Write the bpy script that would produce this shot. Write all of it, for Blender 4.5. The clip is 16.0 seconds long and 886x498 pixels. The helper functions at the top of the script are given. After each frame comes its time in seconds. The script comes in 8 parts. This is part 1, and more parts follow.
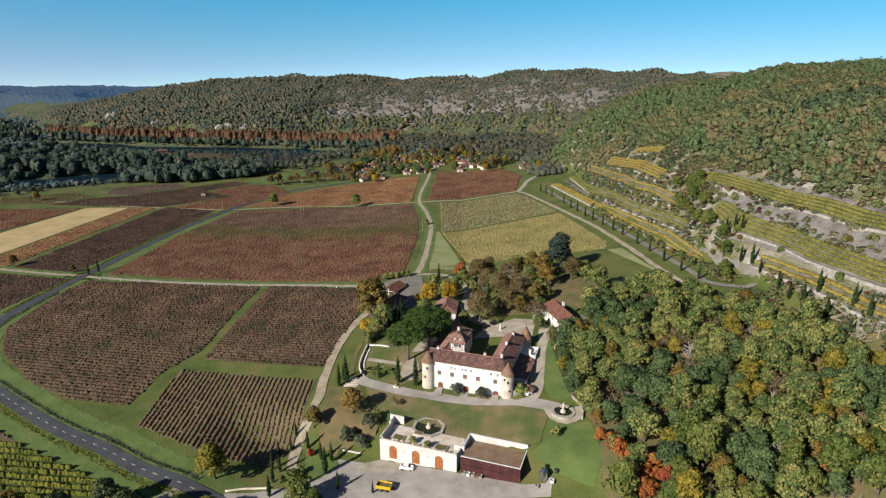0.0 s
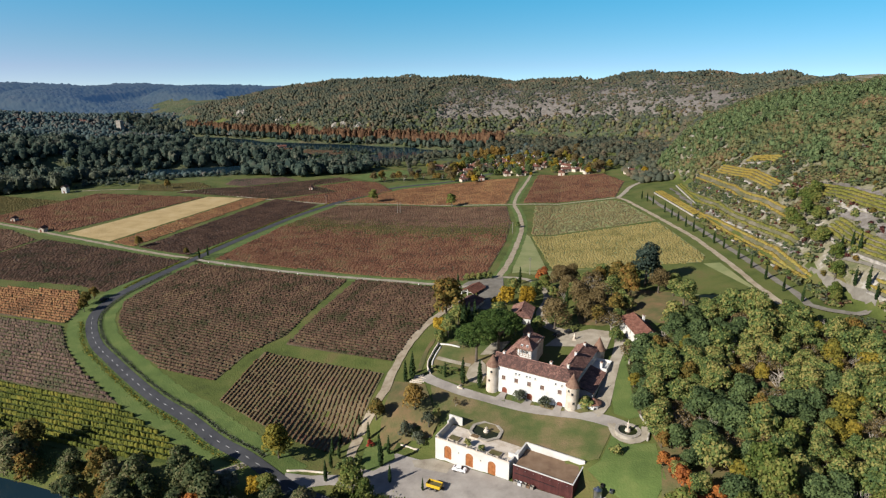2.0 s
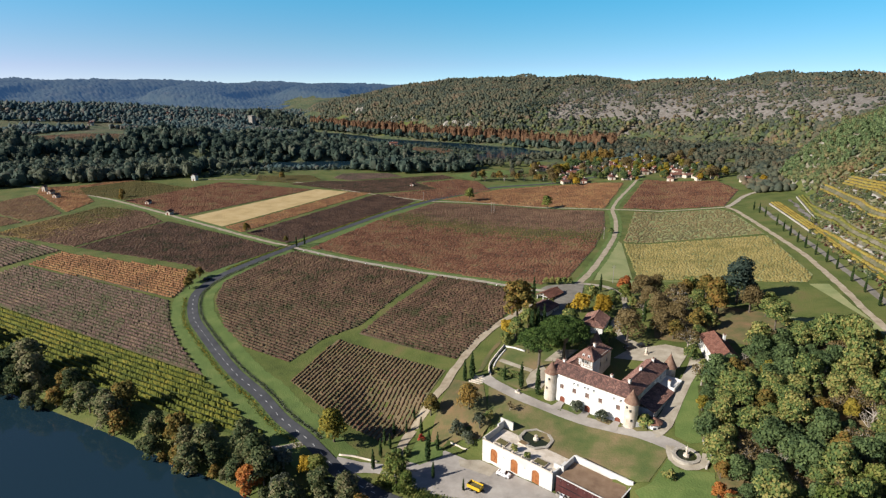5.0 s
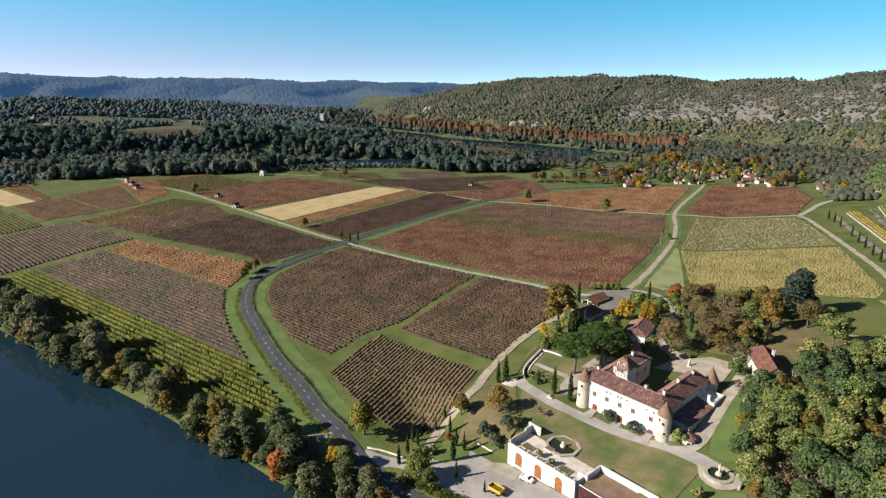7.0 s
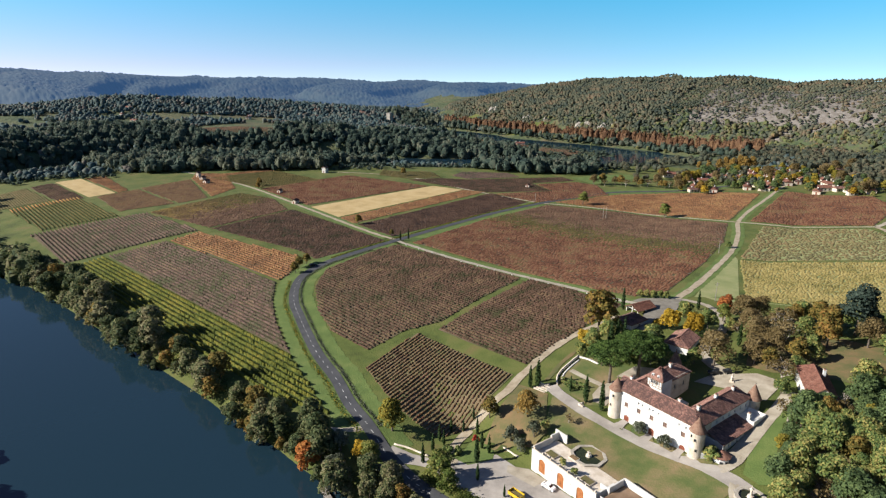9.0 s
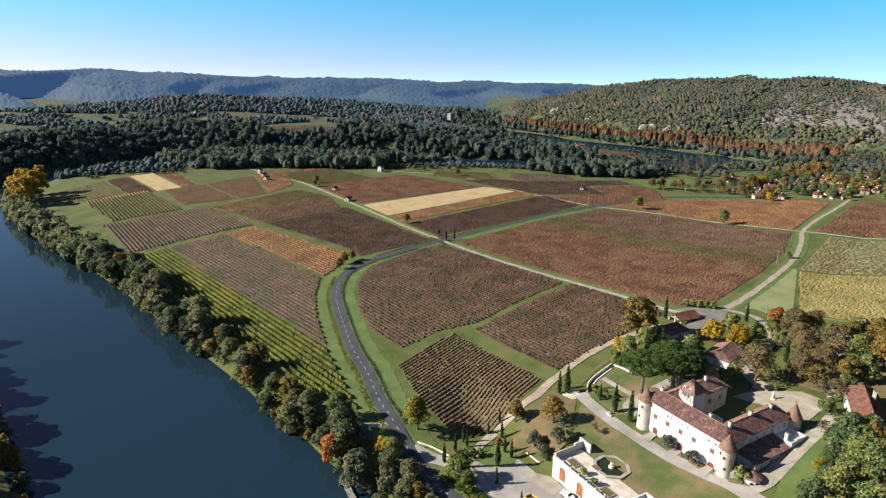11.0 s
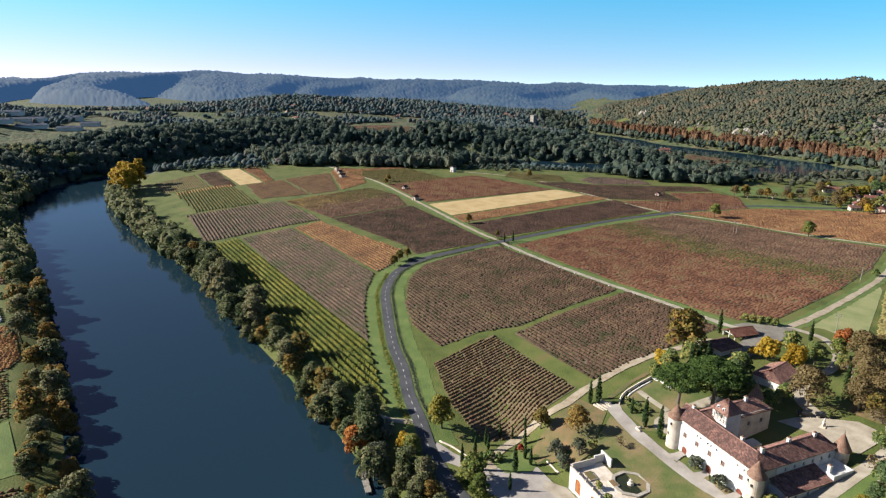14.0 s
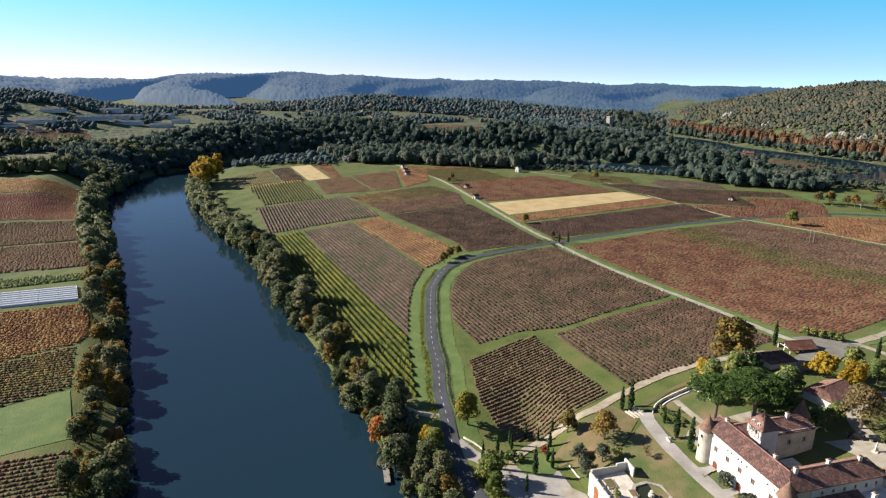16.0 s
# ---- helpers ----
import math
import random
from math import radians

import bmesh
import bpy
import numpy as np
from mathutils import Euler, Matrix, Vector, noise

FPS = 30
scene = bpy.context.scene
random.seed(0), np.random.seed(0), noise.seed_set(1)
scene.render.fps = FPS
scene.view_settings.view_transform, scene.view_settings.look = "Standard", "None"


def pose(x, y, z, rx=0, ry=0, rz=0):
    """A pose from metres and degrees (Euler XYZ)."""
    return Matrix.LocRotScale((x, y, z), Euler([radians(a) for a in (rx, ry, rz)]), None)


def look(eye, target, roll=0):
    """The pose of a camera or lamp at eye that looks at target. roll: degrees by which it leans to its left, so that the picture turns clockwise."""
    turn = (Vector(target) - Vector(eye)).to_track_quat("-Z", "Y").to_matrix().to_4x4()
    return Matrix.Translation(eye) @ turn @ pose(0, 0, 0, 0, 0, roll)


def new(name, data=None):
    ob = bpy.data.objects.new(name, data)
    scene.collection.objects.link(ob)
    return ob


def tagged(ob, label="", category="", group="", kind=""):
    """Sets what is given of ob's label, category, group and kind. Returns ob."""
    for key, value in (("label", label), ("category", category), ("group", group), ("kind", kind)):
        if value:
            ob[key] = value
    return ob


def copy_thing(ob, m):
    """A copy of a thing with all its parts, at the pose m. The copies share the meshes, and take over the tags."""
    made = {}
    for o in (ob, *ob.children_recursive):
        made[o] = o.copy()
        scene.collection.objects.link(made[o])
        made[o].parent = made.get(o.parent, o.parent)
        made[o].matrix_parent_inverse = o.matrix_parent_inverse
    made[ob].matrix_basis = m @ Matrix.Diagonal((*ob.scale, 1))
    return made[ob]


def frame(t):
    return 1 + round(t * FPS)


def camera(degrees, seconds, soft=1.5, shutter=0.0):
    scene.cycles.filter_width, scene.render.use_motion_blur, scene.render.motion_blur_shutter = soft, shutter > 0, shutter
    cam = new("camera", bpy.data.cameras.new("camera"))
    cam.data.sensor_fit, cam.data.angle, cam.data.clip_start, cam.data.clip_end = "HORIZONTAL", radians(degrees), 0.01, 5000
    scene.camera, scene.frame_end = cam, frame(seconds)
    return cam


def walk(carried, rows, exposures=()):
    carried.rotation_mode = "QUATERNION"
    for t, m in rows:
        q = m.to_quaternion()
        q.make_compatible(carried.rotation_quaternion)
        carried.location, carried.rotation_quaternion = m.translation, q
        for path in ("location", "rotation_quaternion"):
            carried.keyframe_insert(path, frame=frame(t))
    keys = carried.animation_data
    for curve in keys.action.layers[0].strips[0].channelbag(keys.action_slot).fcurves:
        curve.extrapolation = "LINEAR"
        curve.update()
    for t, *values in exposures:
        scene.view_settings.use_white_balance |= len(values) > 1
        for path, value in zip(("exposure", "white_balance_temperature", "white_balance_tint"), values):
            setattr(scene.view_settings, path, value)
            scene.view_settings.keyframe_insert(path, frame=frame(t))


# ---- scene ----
# ---------------------------------------------------------------- camera
cam = camera(72.4, 16.0, soft=1.25)
# seconds, x, y, z, yaw, pitch, roll of a drone that slides round the castle
PATH = [
    (0.0, -5.20, 21.89, 101.88, 1.06, -17.03, -0.11),
    (0.5, -1.04, 22.44, 101.85, 5.06, -16.98, -0.09),
    (1.0, 1.65, 22.95, 101.83, 7.49, -16.95, -0.07),
    (1.5, 4.11, 23.50, 101.80, 9.65, -16.92, -0.05),
    (2.0, 6.79, 24.09, 101.78, 11.83, -16.91, -0.04),
    (2.5, 9.22, 24.74, 101.76, 13.88, -16.90, -0.03),
    (3.0, 11.79, 25.48, 101.76, 16.01, -16.91, -0.02),
    (3.5, 14.24, 26.24, 101.76, 17.84, -16.91, -0.01),
    (4.0, 16.82, 27.12, 101.77, 19.63, -16.92, -0.00),
    (6.5, 28.60, 32.00, 101.93, 28.02, -16.99, 0.02),
    (7.0, 30.97, 33.25, 101.98, 29.76, -17.00, 0.02),
    (7.5, 33.09, 34.48, 102.03, 31.40, -17.01, 0.02),
    (8.0, 35.36, 35.90, 102.08, 33.07, -17.01, 0.02),
    (8.5, 37.39, 37.31, 102.13, 34.69, -17.01, 0.02),
    (9.0, 39.50, 38.89, 102.16, 36.30, -17.01, 0.02),
    (11.5, 48.99, 47.01, 102.07, 43.98, -16.93, -0.02),
    (12.0, 50.81, 48.93, 101.96, 45.54, -16.90, -0.03),
    (12.5, 52.56, 50.89, 101.80, 46.89, -16.87, -0.04),
    (13.0, 54.58, 53.22, 101.59, 48.01, -16.84, -0.06),
    (13.5, 56.47, 55.50, 101.32, 49.32, -16.80, -0.09),
    (14.0, 58.60, 58.23, 100.99, 50.95, -16.77, -0.11),
    (14.5, 60.56, 60.81, 100.58, 52.61, -16.73, -0.14),
    (15.0, 62.62, 63.75, 100.09, 54.54, -16.69, -0.18),
    (15.5, 64.52, 66.50, 99.51, 56.44, -16.65, -0.22),
    (16.0, 66.48, 69.55, 98.83, 58.44, -16.62, -0.27),
]
walk(cam, [(t, pose(x, y, z, 90 + pitch, 0, yaw) @ pose(0, 0, 0, 0, 0, roll)) for t, x, y, z, yaw, pitch, roll in PATH], exposures=[(0.0, 0.55), (7.0, 0.85), (16.0, 1.08)])


# ---------------------------------------------------------------- daylight
SUN_AZ, SUN_EL = 222.0, 29.0   # where the sun stands: degrees from +x, counter-clockwise, and above the horizon
world = bpy.data.worlds.new("sky")
scene.world = world
world.use_nodes = True
wn = world.node_tree
sky = wn.nodes.new("ShaderNodeTexSky")
sky.sky_type = "NISHITA"
sky.sun_disc = False
sky.sun_elevation = radians(SUN_EL)
sky.sun_rotation = radians(90 - SUN_AZ)
sky.altitude = 300
sky.air_density, sky.dust_density, sky.ozone_density = 1.0, 0.1, 4.5
wn.nodes["Background"].inputs[1].default_value = 0.1
# clear autumn air: the blue begins low over the hills
where = wn.nodes.new("ShaderNodeTexCoord")
lift = wn.nodes.new("ShaderNodeMapping")
lift.vector_type = "POINT"
lift.inputs["Location"].default_value = (0, 0, 0.17)
lift.inputs["Scale"].default_value = (1, 1, 2.5)
wn.links.new(where.outputs["Generated"], lift.inputs["Vector"])
unit = wn.nodes.new("ShaderNodeVectorMath")
unit.operation = "NORMALIZE"
wn.links.new(lift.outputs[0], unit.inputs[0])
wn.links.new(unit.outputs[0], sky.inputs["Vector"])
# pale over the hills, clear cyan above them
rise = wn.nodes.new("ShaderNodeSeparateXYZ")
wn.links.new(where.outputs["Generated"], rise.inputs[0])
tint = wn.nodes.new("ShaderNodeValToRGB")
tint.color_ramp.elements[0].position, tint.color_ramp.elements[0].color = 0.0, (1.12, 1.16, 1.02, 1)
tint.color_ramp.elements[1].position, tint.color_ramp.elements[1].color = 0.4, (0.6, 0.7, 0.74, 1)
for at, shade in ((0.03, (1.0, 1.3, 1.09, 1)), (0.1, (0.63, 1.58, 1.37, 1)), (0.17, (0.62, 1.0, 0.94, 1))):
    stop = tint.color_ramp.elements.new(at)
    stop.color = shade
wn.links.new(rise.outputs["Z"], tint.inputs[0])
cool = wn.nodes.new("ShaderNodeVectorMath")
cool.operation = "MULTIPLY"
wn.links.new(sky.outputs[0], cool.inputs[0])
wn.links.new(tint.outputs[0], cool.inputs[1])
# and whiter towards the sun
side_on = wn.nodes.new("ShaderNodeVectorMath")
side_on.operation = "DOT_PRODUCT"
wn.links.new(where.outputs["Generated"], side_on.inputs[0])
side_on.inputs[1].default_value = (math.cos(radians(SUN_AZ)), math.sin(radians(SUN_AZ)), 0)
haze = wn.nodes.new("ShaderNodeMapRange")
haze.inputs["From Min"].default_value, haze.inputs["From Max"].default_value = -0.4, 0.7
wn.links.new(side_on.outputs["Value"], haze.inputs["Value"])
glow = wn.nodes.new("ShaderNodeValToRGB")
glow.color_ramp.elements[0].color, glow.color_ramp.elements[1].color = (1, 1, 1, 1), (1.62, 0.93, 0.9, 1)
wn.links.new(haze.outputs[0], glow.inputs[0])
warm_side = wn.nodes.new("ShaderNodeVectorMath")
warm_side.operation = "MULTIPLY"
wn.links.new(cool.outputs[0], warm_side.inputs[0])
wn.links.new(glow.outputs[0], warm_side.inputs[1])
wn.links.new(warm_side.outputs[0], wn.nodes["Background"].inputs[0])
sun = new("sun", bpy.data.lights.new("sun", "SUN"))
sun.data.energy, sun.data.angle, sun.data.color = 5.0, radians(0.53), (1.0, 0.94, 0.85)
sun.matrix_world = look((0, 0, 400), (400 * math.cos(radians(SUN_AZ + 180)), 400 * math.sin(radians(SUN_AZ + 180)), 400 - 400 * math.tan(radians(SUN_EL))))


# ---------------------------------------------------------------- materials
def material(name, colours, size=3.0, fine=0.35, rough=0.9, bump=0.0, island=0.0, metal=0.0, spec=0.3, world_space=True, fleck=0.25, own=0.8):
    """A surface whose colours run through a ramp by coarse noise (size in metres), varied by fine grain, by piece and by object."""
    m = bpy.data.materials.new(name)
    m.use_nodes = True
    t = m.node_tree
    n, l = t.nodes, t.links
    bsdf = n["Principled BSDF"]
    bsdf.inputs["Roughness"].default_value = rough
    bsdf.inputs["Metallic"].default_value = metal
    bsdf.inputs["Specular IOR Level"].default_value = spec
    if world_space:
        where = n.new("ShaderNodeNewGeometry").outputs["Position"]
    else:
        where = n.new("ShaderNodeTexCoord").outputs["Object"]
    big = n.new("ShaderNodeTexNoise")
    big.inputs["Scale"].default_value, big.inputs["Detail"].default_value, big.inputs["Roughness"].default_value = 1 / size, 5, 0.6
    small = n.new("ShaderNodeTexNoise")
    small.inputs["Scale"].default_value, small.inputs["Detail"].default_value = 1 / fine, 3
    l.new(where, big.inputs["Vector"])
    l.new(where, small.inputs["Vector"])
    # coarse and fine noise, and the piece's own chance, pick the place in the ramp
    mix = n.new("ShaderNodeMath")
    mix.operation = "MULTIPLY_ADD"
    l.new(small.outputs[0], mix.inputs[0])
    mix.inputs[1].default_value = fleck
    off = n.new("ShaderNodeMath")
    off.operation = "MULTIPLY_ADD"
    l.new(big.outputs[0], off.inputs[0])
    off.inputs[1].default_value, off.inputs[2].default_value = 1.7, -0.35 - fleck / 2
    l.new(off.outputs[0], mix.inputs[2])
    last = mix.outputs[0]
    if island:
        geo = n.new("ShaderNodeNewGeometry")
        info = n.new("ShaderNodeObjectInfo")
        for src, k in ((geo.outputs["Random Per Island"], island), (info.outputs["Random"], island * own)):
            a = n.new("ShaderNodeMath")
            a.operation = "SUBTRACT"
            l.new(src, a.inputs[0])
            a.inputs[1].default_value = 0.5
            b = n.new("ShaderNodeMath")
            b.operation = "MULTIPLY_ADD"
            l.new(a.outputs[0], b.inputs[0])
            b.inputs[1].default_value = k
            l.new(last, b.inputs[2])
            last = b.outputs[0]
    ramp = n.new("ShaderNodeValToRGB")
    while len(ramp.color_ramp.elements) < len(colours):
        ramp.color_ramp.elements.new(0.5)
    for i, c in enumerate(colours):
        e = ramp.color_ramp.elements[i]
        e.position, e.color = 0.15 + 0.7 * i / max(1, len(colours) - 1), (*c, 1)
    l.new(last, ramp.inputs[0])
    l.new(ramp.outputs[0], bsdf.inputs["Base Color"])
    if bump:
        b = n.new("ShaderNodeBump")
        b.inputs["Strength"].default_value, b.inputs["Distance"].default_value = min(1, bump), fine
        l.new(small.outputs[0], b.inputs["Height"])
        l.new(b.outputs[0], bsdf.inputs["Normal"])
    return m


def leafy(name, colours, island=0.7, own=0.8, fleck=0.55, size=5.0):
    """Foliage: each leaf clump takes its own shade, and some light comes through."""
    m = material(name, colours, size=size, fine=0.8, rough=0.75, island=island, spec=0.15, fleck=fleck, own=own)
    t = m.node_tree
    bsdf, out = t.nodes["Principled BSDF"], t.nodes["Material Output"]
    thin = t.nodes.new("ShaderNodeBsdfTranslucent")
    both = t.nodes.new("ShaderNodeMixShader")
    both.inputs[0].default_value = 0.38
    t.links.new(bsdf.inputs["Base Color"].links[0].from_socket, thin.inputs["Color"])
    t.links.new(bsdf.outputs[0], both.inputs[1])
    t.links.new(thin.outputs[0], both.inputs[2])
    t.links.new(both.outputs[0], out.inputs["Surface"])
    return m


GRASS = material("meadow grass", [(0.0437, 0.0568, 0.0119), (0.0676, 0.0887, 0.0178), (0.0956, 0.1064, 0.027), (0.1194, 0.0993, 0.0351)], size=14, fine=0.6, bump=0.4)
VERGE = material("lush grass verge", [(0.0654, 0.0996, 0.0246), (0.0857, 0.1254, 0.0315), (0.1186, 0.1476, 0.0422)], size=6, fine=0.5, bump=0.4)
LAWN = material("dry lawn", [(0.055, 0.085, 0.022), (0.09, 0.105, 0.032), (0.15, 0.125, 0.055), (0.22, 0.15, 0.085)], size=11, fine=0.5, bump=0.3)
LEAFLITTER = material("lawn under fallen leaves", [(0.065, 0.08, 0.027), (0.12, 0.1, 0.042), (0.19, 0.115, 0.06)], size=6, fine=0.5, bump=0.3)
HILLSIDE = material("stony hillside", [(0.0803, 0.0918, 0.0402), (0.1377, 0.132, 0.0688), (0.218, 0.1951, 0.1434), (0.3672, 0.3443, 0.3098)], size=16, fine=1.5, bump=0.6, fleck=0.5)
FAR_FLOOR = material("patchwork of the far valley", [(0.04, 0.06, 0.028), (0.062, 0.082, 0.036), (0.085, 0.09, 0.042), (0.115, 0.095, 0.055)], size=40, fine=7, bump=0.5, fleck=0.5)
SCREE = material("limestone scree", [(0.096, 0.08, 0.064), (0.16, 0.144, 0.1264), (0.224, 0.204, 0.188)], size=5, fine=0.8, bump=0.8, fleck=0.6)
CLIFF = material("white limestone cliff", [(0.18, 0.162, 0.138), (0.288, 0.264, 0.228), (0.372, 0.348, 0.312)], size=6, fine=0.8, bump=0.6, fleck=0.5)
SOIL = material("vineyard floor", [(0.0607, 0.0774, 0.0243), (0.094, 0.0774, 0.042), (0.1326, 0.094, 0.0607)], size=8, fine=0.6, bump=0.4)
SOIL_GREEN = material("grassed vineyard floor", [(0.039, 0.0563, 0.0107), (0.0585, 0.0805, 0.0161), (0.0715, 0.0752, 0.0242)], size=7, fine=0.6, bump=0.4)
SOIL_DARK = material("bare dark vineyard floor", [(0.036, 0.0264, 0.0192), (0.066, 0.0456, 0.0336), (0.09, 0.06, 0.0432)], size=8, fine=0.6, bump=0.4)
SOIL_MIX = material("half-grassed vineyard floor", [(0.0845, 0.0961, 0.0361), (0.1214, 0.1012, 0.0516), (0.1584, 0.1164, 0.067)], size=5, fine=0.5, bump=0.4)
STRAW = material("mown stubble", [(0.315, 0.231, 0.105), (0.399, 0.294, 0.1365), (0.441, 0.336, 0.1785)], size=10, fine=0.8, bump=0.3)
ASPHALT = material("worn asphalt", [(0.0382, 0.0399, 0.0442), (0.0527, 0.0544, 0.0595), (0.068, 0.0697, 0.0731)], size=5, fine=0.2, rough=0.85, bump=0.15)
GRAVEL = material("pale limestone gravel", [(0.2095, 0.1764, 0.131), (0.2934, 0.2577, 0.1997), (0.3633, 0.3256, 0.2621)], size=3.5, fine=0.3, bump=0.3)
DIRT = material("pale dirt track", [(0.2121, 0.1663, 0.1093), (0.2937, 0.2455, 0.1749), (0.359, 0.3089, 0.2332)], size=3, fine=0.3, bump=0.3)
PAVED = material("grey paved yard", [(0.2015, 0.1816, 0.1597), (0.2771, 0.2503, 0.2229), (0.3359, 0.3108, 0.2749)], size=5, fine=0.4, bump=0.15)
WHITE_LINE = material("road paint", [(0.55, 0.55, 0.53), (0.7, 0.7, 0.68)], size=2, fine=0.2)
STONE = material("pale limestone wall", [(0.3956, 0.3268, 0.2494), (0.5332, 0.4644, 0.3784), (0.6192, 0.559, 0.4816)], size=2.2, fine=0.28, bump=0.35, fleck=0.45)
OLDSTONE = material("grey lichened limestone", [(0.18, 0.165, 0.14), (0.29, 0.265, 0.23), (0.40, 0.37, 0.33)], size=1.6, fine=0.3, bump=0.5, fleck=0.5)
DRYGRASS = material("dry stony grass", [(0.0638, 0.0713, 0.03), (0.1013, 0.0975, 0.0488), (0.1425, 0.1275, 0.0825), (0.1875, 0.165, 0.1275)], size=5, fine=0.6, bump=0.4, fleck=0.5)
RENDERED = material("cream rendered wall", [(0.5165, 0.5015, 0.4662), (0.5973, 0.595, 0.576), (0.6456, 0.6545, 0.6491)], size=3.5, fine=0.4, bump=0.15)
WHITEWALL = material("white limewashed wall", [(0.4775, 0.4565, 0.4143), (0.5548, 0.5408, 0.5056), (0.5759, 0.5618, 0.5337)], size=4, fine=0.4, bump=0.12)
TILE = material("weathered clay roof tiles", [(0.0875, 0.05, 0.0428), (0.1437, 0.0774, 0.0632), (0.2062, 0.1047, 0.0809), (0.2749, 0.1607, 0.125)], size=1.6, fine=0.35, rough=0.85, bump=0.5, island=0.5, fleck=0.5)
TILE_RED = material("red clay roof tiles", [(0.0993, 0.0415, 0.0285), (0.1578, 0.067, 0.0464), (0.1986, 0.102, 0.0712)], size=1.4, fine=0.3, rough=0.85, bump=0.5, island=0.5, fleck=0.5)
CONE = material("orange clay cone tiles", [(0.1281, 0.0675, 0.0452), (0.1856, 0.1067, 0.0739), (0.2239, 0.1423, 0.0986)], size=1.0, fine=0.25, rough=0.85, bump=0.4, island=0.4)
DOORWOOD = material("orange-stained oak", [(0.22, 0.075, 0.025), (0.32, 0.12, 0.04), (0.38, 0.16, 0.06)], size=0.8, fine=0.12, rough=0.6, bump=0.2)
DOORRED = material("red-brown painted wood", [(0.13, 0.035, 0.022), (0.20, 0.06, 0.035), (0.25, 0.085, 0.05)], size=0.8, fine=0.12, rough=0.6, bump=0.2)
SHUTTER = material("brown painted shutter", [(0.10, 0.06, 0.045), (0.16, 0.10, 0.08), (0.20, 0.13, 0.10)], size=0.8, fine=0.1, rough=0.6)
CLADDING = material("maroon cladding boards", [(0.055, 0.018, 0.017), (0.08, 0.025, 0.023), (0.10, 0.035, 0.031)], size=2.5, fine=0.2, rough=0.6, bump=0.1, island=0.5)
ROOFGRAVEL = material("brown roof gravel", [(0.15, 0.095, 0.06), (0.20, 0.13, 0.08), (0.24, 0.165, 0.11)], size=2.5, fine=0.25, bump=0.4)
GLASS = material("dark window glass", [(0.015, 0.02, 0.025), (0.03, 0.035, 0.04)], size=1, fine=0.3, rough=0.08, spec=0.6)
IRON = material("dark iron", [(0.02, 0.02, 0.022), (0.045, 0.045, 0.05)], size=0.6, fine=0.1, rough=0.5, metal=0.6)
STEEL = material("brushed steel", [(0.45, 0.46, 0.47), (0.6, 0.61, 0.62)], size=0.6, fine=0.1, rough=0.3, metal=1.0)
WOOD_POLE = material("grey weathered timber", [(0.20, 0.18, 0.155), (0.30, 0.275, 0.24)], size=0.6, fine=0.1)
TIMBER = material("brown half-timber", [(0.12, 0.07, 0.04), (0.19, 0.115, 0.07)], size=0.6, fine=0.1)
BARK = material("tree bark", [(0.06, 0.048, 0.036), (0.11, 0.09, 0.07), (0.15, 0.125, 0.10)], size=0.8, fine=0.12, bump=0.5, world_space=False)
PALE_BARK = material("pale bare twigs", [(0.20, 0.17, 0.14), (0.30, 0.265, 0.225), (0.38, 0.345, 0.30)], size=0.8, fine=0.12, world_space=False)
L_OAK = leafy("oak leaves in early autumn", [(0.0743, 0.1169, 0.0406), (0.1351, 0.1861, 0.0554), (0.2297, 0.2513, 0.0775), (0.3512, 0.3015, 0.1018)], own=0.4)
L_LIME = leafy("yellow-green leaves", [(0.0704, 0.1077, 0.0251), (0.1408, 0.1778, 0.0429), (0.2346, 0.2262, 0.0641)], own=0.4)
L_OCHRE = leafy("ochre autumn leaves", [(0.1, 0.09, 0.025), (0.17, 0.135, 0.035), (0.25, 0.175, 0.045), (0.26, 0.14, 0.04)], own=0.5)
L_YELLOW = leafy("bright yellow autumn leaves", [(0.255, 0.1615, 0.017), (0.391, 0.255, 0.0255), (0.4675, 0.323, 0.0425)])
L_TAWNY = leafy("tawny autumn leaves", [(0.17, 0.115, 0.035), (0.27, 0.17, 0.045), (0.36, 0.22, 0.055), (0.25, 0.19, 0.06)], own=0.4)
L_ORANGE = leafy("orange autumn leaves", [(0.264, 0.088, 0.0308), (0.396, 0.1364, 0.0396), (0.44, 0.1936, 0.0528)])
L_RED = leafy("crimson autumn leaves", [(0.25, 0.03, 0.02), (0.40, 0.06, 0.04), (0.5, 0.10, 0.06)])
L_SCARLET = leafy("scarlet autumn leaves", [(0.2, 0.035, 0.02), (0.3, 0.06, 0.03), (0.36, 0.12, 0.05)])
L_SUMAC = leafy("dark crimson sumac leaves", [(0.07, 0.03, 0.025), (0.12, 0.04, 0.035), (0.17, 0.06, 0.045)])
L_BROWN = leafy("brown thinning leaves", [(0.1211, 0.09, 0.0375), (0.1781, 0.1312, 0.0562), (0.228, 0.1725, 0.0825)])
L_PINE = leafy("pine needles", [(0.0299, 0.0565, 0.0148), (0.0612, 0.1074, 0.0247), (0.1156, 0.1696, 0.0432)], island=0.6)
L_CYPRESS = leafy("cypress foliage", [(0.018, 0.039, 0.0134), (0.033, 0.06, 0.0196), (0.0526, 0.087, 0.027)], island=0.6)
L_OLIVE = leafy("silvery olive leaves", [(0.05, 0.06, 0.035), (0.10, 0.115, 0.075), (0.16, 0.175, 0.125)])
L_RIVER = leafy("riverside leaves", [(0.0446, 0.067, 0.029), (0.0893, 0.1117, 0.0456), (0.1517, 0.1594, 0.0685), (0.2141, 0.1914, 0.1035)])
